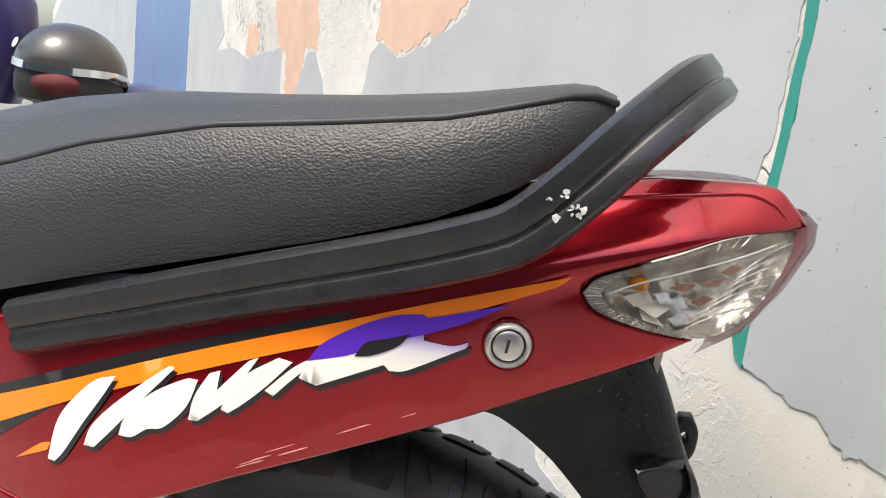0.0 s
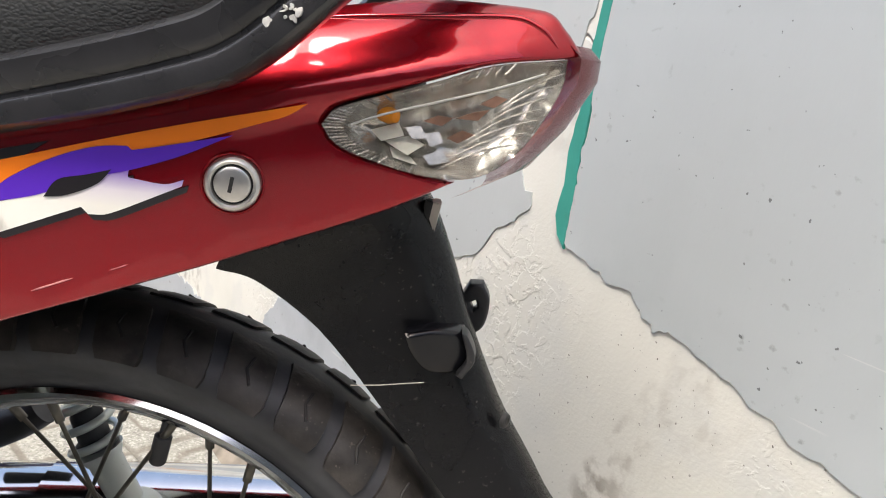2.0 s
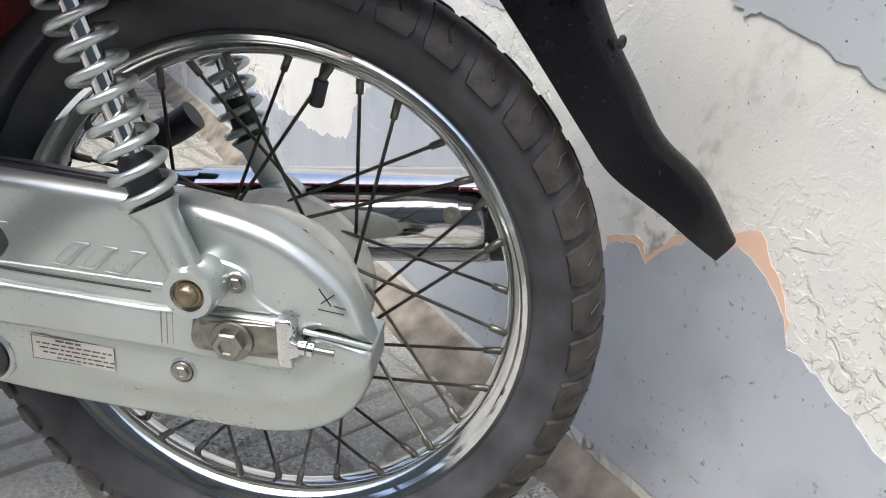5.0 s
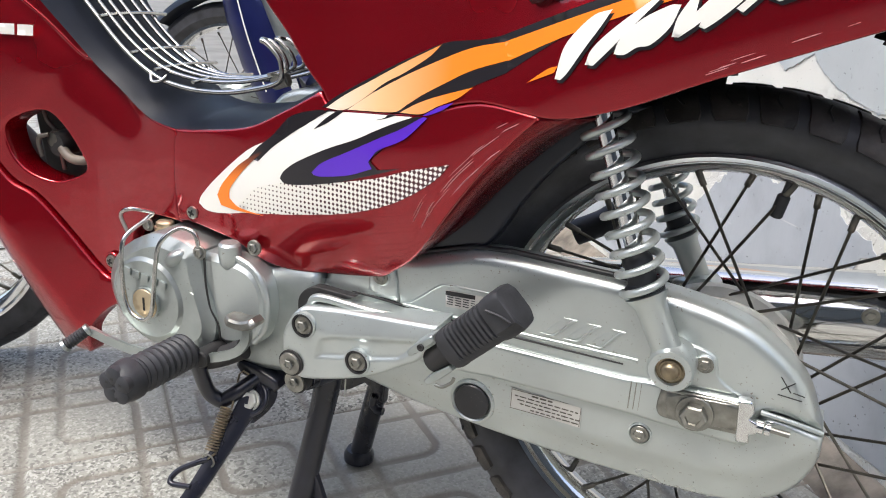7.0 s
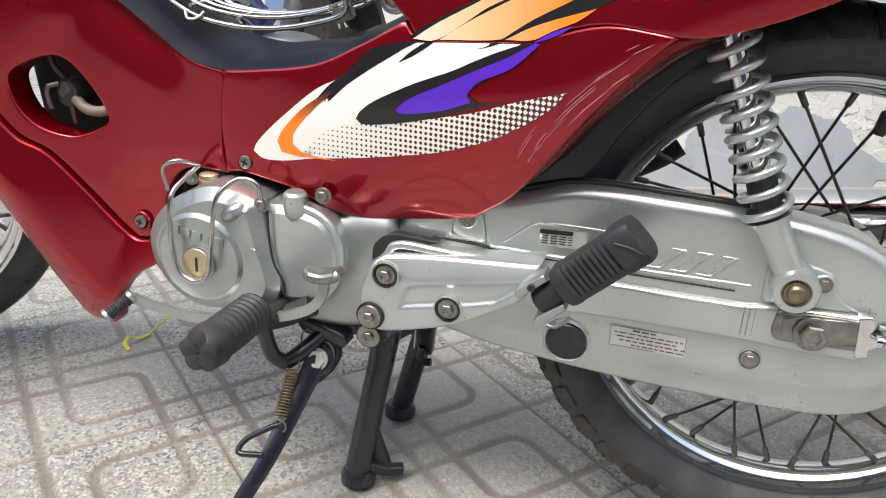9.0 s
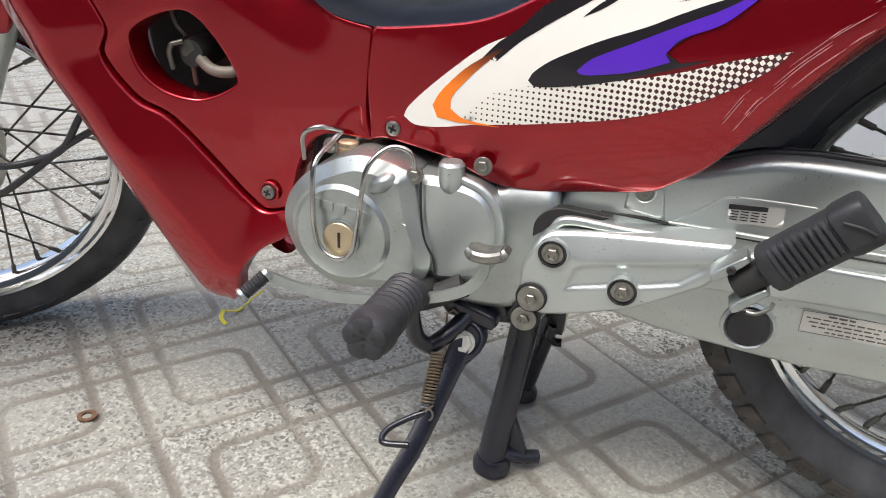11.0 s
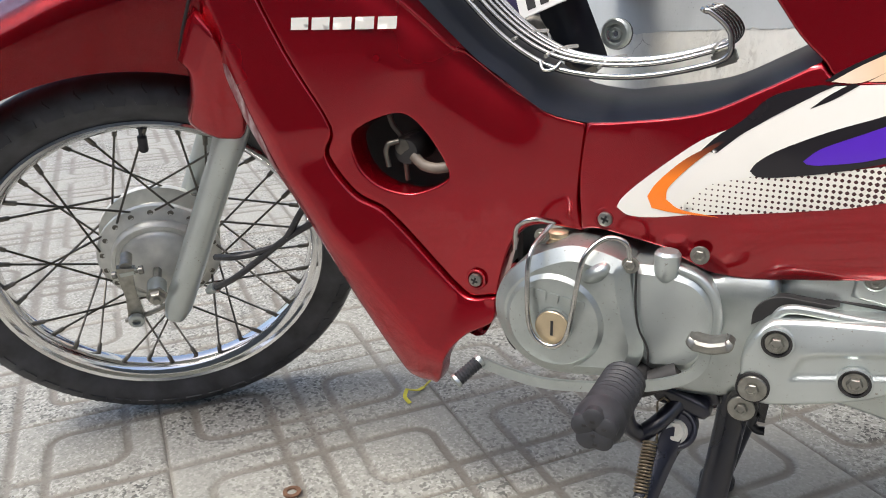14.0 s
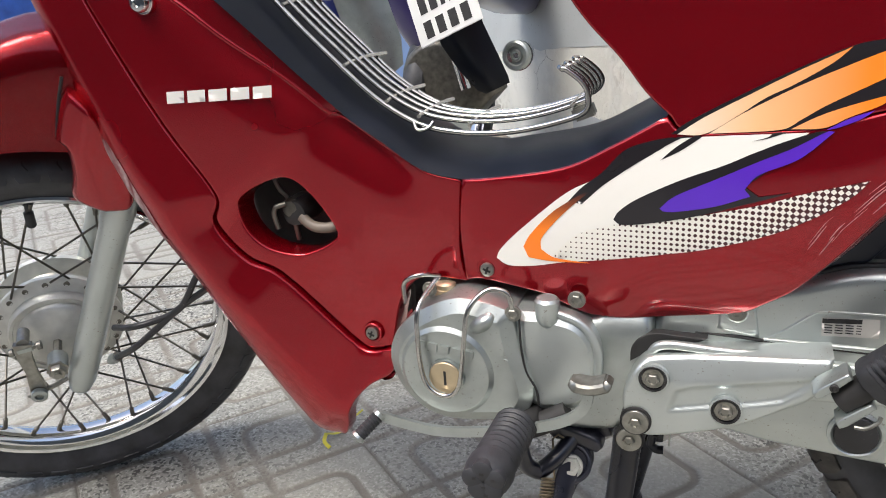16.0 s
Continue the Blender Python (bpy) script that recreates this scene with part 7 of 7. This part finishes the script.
wall_layer("paint_layer", [(-1.4, .06), (-1.4, .24), (-.8, .2), (-.44, .2), (-.32, .206), (-.21, .224), (-.18, .29), (-.115, .354), (-.04, .41), (.03, .385), (.08, .40), (.18, .39), (.24, .36), (.28, .34), (.235, .31), (.20, .25), (.26, .21), (.33, .235), (.40, .22), (.45, .25), (.474, .24), (.474, .06)], M_PAINT_LOW, .0022, "stained blue-grey paint low on the wall", .012, (), 11)
PILL = [(-5.1, -.1), (-2.85, -.1), (-2.85, 2.6), (-5.1, 2.6)]
wall_layer("blue_band", PILL, M_PILLAR, .006, "broad band of blue gloss paint", 0)

# ---------- things lying on the pavement ----------
M_RUST = mat("rusty_steel", (.16, .085, .05), .7, .3, 0, .3, 90, .2, 400)
wash = tagged(obj("washer", lathe(bmesh.new(), [(.012, 0), (.012, .0022), (.0065, .0022), (.0065, 0)], None, 28, True), M_RUST), "small rusty steel washer lying on the pavement", "washer")
wash.matrix_world = Matrix.Translation((-.962, -.135, -.009)) @ pose(0, 0, 0, -90, 0, 0)
bm = sweep(bmesh.new(), [(-.0, 0, .003), (.004, -.018, .006), (-.002, -.035, .012), (.008, -.048, .008), (.022, -.050, .003)], [(.003, .0006), (-.003, .0006), (-.003, -.0006), (.003, -.0006)])
sweep(bm, [(.0, 0, .003), (.006, .016, .016), (.018, .03, .03)], [(.002, .0006), (-.002, .0006), (-.002, -.0006), (.002, -.0006)])
strip = tagged(obj("plastic_tie", bm, M_YELLOW), "crumpled yellow plastic tie lying on the pavement", "plastic tie")
strip.matrix_world = Matrix.Translation((-.925, .175, -.007)) @ pose(0, 0, 0, 0, 0, -20)


# ---------- parked vehicles behind ----------
def spoked(name, c, axis_yaw, R, parent, label=""):
    m = Matrix.Translation(c) @ pose(0, 0, 0, 0, 0, axis_yaw)
    w = part(name, lathe(bmesh.new(), [(R * .80, .022), (R * .77, .024), (R * .745, .012), (R * .74, 0), (R * .745, -.012), (R * .77, -.024), (R * .80, -.022), (R * .79, 0)], None, 64, True), M_CHROME, parent, label)
    w.matrix_local = m
    pr = [(R * .79, .022), (R * .86, .036), (R * .94, .034), (R, .012), (R, -.012), (R * .94, -.034), (R * .86, -.036), (R * .79, -.022)]
    part("tyre", lathe(bmesh.new(), pr, None, 64), M_TYRE, w)
    part("hub", lathe(bmesh.new(), [(0, .04), (.05, .035), (.065, .02), (.05, 0), (.065, -.02), (.05, -.035), (0, -.04)], None, 32), M_ALU, w)
    sm = spoke_mesh(R * .74 - .055, .012)
    for i in range(24):
        a = 2 * math.pi * i / 24
        o = new("spoke", sm)
        o.parent = w
        s = 1 if i % 2 else -1
        p = Vector((.06 * math.cos(a - s * .5), s * .02, .06 * math.sin(a - s * .5)))
        q = Vector((R * .74 * math.cos(a), 0, R * .74 * math.sin(a)))
        z = (q - p).normalized()
        x = z.orthogonal().normalized()
        y = z.cross(x)
        o.matrix_local = Matrix(((x.x, y.x, z.x, p.x), (x.y, y.y, z.y, p.y), (x.z, y.z, z.z, p.z), (0, 0, 0, 1)))
    return w


M_PLATE = mat("plate_white", (.72, .72, .70), .45, 0, 0, .04, 20)
M_SHELL = mat("helmet_shell", (.035, .034, .030), .35, 0, .5, .1, 12)
M_INSIDE = mat("dark_red_cloth", (.10, .012, .015), .8, 0, 0, .2, 30)
M_PURPLEB = mat("dark_purple_paint", (.03, .022, .10), .35, .1, .6, .15, 10)
scooter = empty("parked_motorcycle", "dark parked motorcycle seen from behind, with a white number plate", "motorcycle", "parked motorcycles")
PM = Matrix.Translation((-1.061, 1.15, .599)) @ pose(0, 0, 0, -12, -22, -6)
pl = part("number_plate", box(bmesh.new(), (0, 0, 0), (.19, .004, .135), None, .0015), M_PLATE, scooter, "white number plate with dark characters shown as bars")
pl.matrix_local = PM
for w, x in ((.022, -.056), (.022, -.024), (.012, .004), (.024, .034), (.012, .066)):
    part("plate_bar", box(bmesh.new(), (x, -.0026, .032), (w, .001, .042), None, 0), M_DARK, pl)
for i in range(4):
    part("plate_bar", box(bmesh.new(), (-.057 + i * .038, -.0026, -.031), (.024, .001, .044), None, 0), M_DARK, pl)
rows = []
for k, (x, z, w) in enumerate(((-1.06, .62, .06), (-1.035, .53, .062), (-1.0, .46, .056), (-.965, .40, .045), (-.955, .385, .035))):
    rows.append([Vector((x + w * c * .95, 1.17 + .012 * k + .02 * c * c, z + w * c * .42)) for c in np.linspace(-1, 1, 9)])
part("mudguard", solid(loft(bmesh.new(), rows), .004), M_LINER, scooter)
spoked("rear_wheel", (-1.24, 1.66, .285), 82, .285, scooter)
ex = part("silencer", sweep(bmesh.new(), [(-.93, 1.36, .455), (-.97, 1.53, .438), (-1.05, 1.86, .405)], .042), M_CHROME, scooter)
part("silencer_ring", lathe(bmesh.new(), [(.040, -.01), (.041, .008), (.036, .013), (.028, .012), (.025, .004), (.017, .003), (.015, .010), (.010, .010), (.008, -.01)], Matrix.Translation((-.932, 1.355, .456)) @ pose(0, 0, 0, 0, 0, -12), 40), M_ALU, ex)
rows = []
for y, z, w, h in ((1.26, .70, .06, .04), (1.32, .71, .10, .075), (1.5, .70, .12, .10), (1.8, .66, .12, .12), (2.05, .62, .08, .10)):
    rows.append([Vector((-1.12 + .06 * (y - 1.26) + w * math.cos(a), y, z + h * math.sin(a))) for a in np.linspace(0, 2 * math.pi, 20, endpoint=False)])
part("tail_body", loft(bmesh.new(), rows, closed=True), M_PURPLEB, scooter)
part("tail_lamp", pillow([(-1.2, .70), (-1.19, .735), (-1.12, .75), (-1.05, .735), (-1.04, .70), (-1.12, .685)], 1.25, .03, .01, .02), M_REDPLASTIC, scooter, "red tail lamp")
rows = []
for y, z, w in ((1.22, .715, .07), (1.28, .72, .10), (1.36, .715, .10), (1.44, .70, .07)):
    rows.append([Vector((-1.10 + .06 * (y - 1.26) + w * math.cos(a), y, z + .03 * math.sin(a))) for a in np.linspace(0, 2 * math.pi, 16, endpoint=False)])
part("seat", loft(bmesh.new(), rows, closed=True), M_SEAT, scooter)

helmet = empty("helmet", "black half-shell helmet with a silver rim resting on a seat", "helmet")
HM = Matrix.Translation((-1.165, 1.28, .812)) @ pose(0, 0, 0, -8, 4, 6) @ Matrix.Scale(.9, 4)
bm = bmesh.new()
rows = []
for th in np.linspace(2, 96, 18):
    rows.append([Vector((.142 * math.sin(radians(th)) * math.cos(a), .155 * math.sin(radians(th)) * math.sin(a), .128 * math.cos(radians(th)))) for a in np.linspace(0, 2 * math.pi, 40, endpoint=False)])
bm = loft(bm, rows, closed=True, cap=False)
bm.faces.new([v for v in list(bm.verts)[:40]])
o = part("shell", bm, M_SHELL, helmet)
o.matrix_local = HM
o = part("rim_trim", sweep(bmesh.new(), [HM @ Vector((.143 * math.cos(a), .156 * math.sin(a), .012 * math.cos(a * 2) - .008)) for a in np.linspace(0, 2 * math.pi, 48, endpoint=False)], [(.003, .009), (-.003, .009), (-.003, -.009), (.003, -.009)], raw=True, closed=True, up=Vector((0, 0, 1))), M_CHROME, helmet, "polished silver rim trim")
rows = []
for k, z in enumerate((-.005, -.04, -.075, -.10)):
    f = (.97, .99, .96, .86)[k]
    rows.append([HM @ Vector((.136 * f * math.cos(a), .15 * f * math.sin(a), z)) for a in np.linspace(0, 2 * math.pi, 40, endpoint=False)])
part("lining", loft(bmesh.new(), rows, closed=True), M_DARK, helmet)
blob("cheek_pad", HM @ Vector((.03, -.118, -.05)), (.06, .045, .03), Matrix(), M_INSIDE, helmet)
part("sticker", lathe(bmesh.new(), [(0, .002), (.014, .0018), (.015, 0)], HM @ Matrix.Translation((-.098, -.118, .038)) @ pose(0, 0, 0, -12, 0, -38), 20), M_WHITE, helmet)
part("visor_stud", sweep(bmesh.new(), [HM @ Vector((.138, -.03, .0)), HM @ Vector((.165, -.05, -.008)), HM @ Vector((.185, -.06, -.014))], .007, scales=[.6, .6, 1]), M_BLACK, helmet)

# blue motorcycle beyond the step-through
blue = empty("parked_motorcycle", "dark blue parked motorcycle with spoked wheel", "motorcycle", "parked motorcycles")
rows = []
for x, z, y, w in ((-1.42, .80, 1.02, .05), (-1.36, .66, .99, .062), (-1.32, .55, .975, .066), (-1.275, .43, .975, .062), (-1.23, .32, .99, .05), (-1.21, .26, 1.0, .03)):
    rows.append([Vector((x + w * c, y - .03 * (1 - c * c), z + .02 * c)) for c in np.linspace(-1, 1, 9)])
part("leg_shield", solid(loft(bmesh.new(), rows), .006), M_BLUE, blue, "dark blue leg shield with a pale pinstripe")
part("pinstripe", sweep(bmesh.new(), [(-1.395, .962, .75), (-1.335, .944, .62), (-1.29, .936, .50), (-1.235, .94, .36)], .002), M_WHITE, blue)
rows = []
for x, z, w in ((-1.22, .72, .05), (-1.18, .62, .06), (-1.14, .52, .05), (-1.12, .46, .03)):
    rows.append([Vector((x + w * c, .93 - .03 * (1 - c * c), z + .03 * c)) for c in np.linspace(-1, 1, 9)])
part("side_panel", solid(loft(bmesh.new(), rows), .006), M_ALU, blue)
spoked("front_wheel", (-1.46, 1.10, .285), 10, .285, blue)
rows = []
for a in np.linspace(35, 140, 18):
    d = Vector((math.cos(radians(a)), 0, math.sin(radians(a))))
    rows.append([Vector((-1.46, 1.10, .285)) + Matrix.Rotation(radians(10), 3, "Z") @ (d * (.325 - .025 * abs(c) ** 3) + Vector((0, .05 * c, 0))) for c in np.linspace(-1, 1, 7)])
part("front_mudguard", solid(loft(bmesh.new(), rows), .004), M_LINER, blue)
part("crankcase", pillow([(-1.25, .22), (-1.22, .34), (-1.12, .38), (-1.02, .36), (-.98, .28), (-1.05, .20)], .95, .12, .02, .03), M_ALU, blue)
part("foot_pedal", sweep(bmesh.new(), [(-1.30, .90, .24), (-1.2, .88, .27), (-1.12, .87, .26)], .012), M_CHROME, blue)
part("frame", sweep(bmesh.new(), [(-1.40, 1.02, .85), (-1.25, 1.02, .5), (-1.14, 1.02, .40)], .03), M_BLUE, blue)

# tarpaulin over something
rows = []
for k, z in enumerate((0.0, .25, .5, .70, .80, .83)):
    f = (1.12, 1.05, 1.0, .96, .82, .5)[k]
    row = []
    for a in np.linspace(0, 2 * math.pi, 44, endpoint=False):
        r = f * (1 + .05 * math.sin(a * 9 + k * .4) * (1 if k < 4 else .4) + .04 * noise.noise(Vector((math.cos(a) * 2, math.sin(a) * 2, k))))
        row.append(Vector((-6.9 + .9 * r * math.cos(a), 4.6 + .8 * r * math.sin(a), z * 1.5 - .05 + .02 * noise.noise(Vector((a * 2, k, 7))))))
    rows.append(row)
tagged(obj("tarpaulin_cover", loft(bmesh.new(), rows, closed=True), M_TARP, None, "", 60), "creased blue tarpaulin draped over a parked vehicle", "tarpaulin")

# unseen wall added behind the camera, to close the place and dim reflections
M_UNSEEN_WALL = mat("plain_rough_plaster", (.14, .136, .125), .85, 0, 0, .1, 1.5, .2, 30)
bm = bmesh.new()
box(bm, (0, -6.2, 2.15), (40, .3, 4.6), None, 0)
tagged(obj("unseen_wall", bm, M_UNSEEN_WALL), "plain unseen wall added across the lane to dim reflections", "wall", kind="structure")

rows = []
for k, (z, w) in enumerate(((.70, .05), (.80, .09), (.90, .12), (.98, .11), (1.06, .06))):
    rows.append([Vector((-1.56 + w * math.cos(a), 1.5 + .08 * math.sin(a), z)) for a in np.linspace(0, 2 * math.pi, 20, endpoint=False)])
part("handlebar_cowl", loft(bmesh.new(), rows, closed=True), M_PURPLEB, scooter, "dark purple handlebar cowl")

rows = []
for x, z, w, d in ((-1.40, .86, .10, .05), (-1.34, .74, .11, .07), (-1.28, .62, .11, .08), (-1.21, .50, .10, .08), (-1.14, .40, .07, .06), (-1.10, .34, .04, .04)):
    rows.append([Vector((x + w * math.cos(a), 1.52 + d * math.sin(a), z + .03 * math.cos(a))) for a in np.linspace(0, 2 * math.pi, 20, endpoint=False)])
part("side_body", loft(bmesh.new(), rows, closed=True), M_PURPLEB, scooter)
part("engine_block", pillow([(-1.32, .30), (-1.30, .44), (-1.2, .50), (-1.06, .46), (-1.02, .34), (-1.12, .24)], 1.42, .12, .02, .03), M_SPOKE, scooter)
part("shock_absorber", sweep(bmesh.new(), [(-1.17, 1.40, .62), (-1.10, 1.40, .36)], .018, raw=True), M_CHROME, scooter)
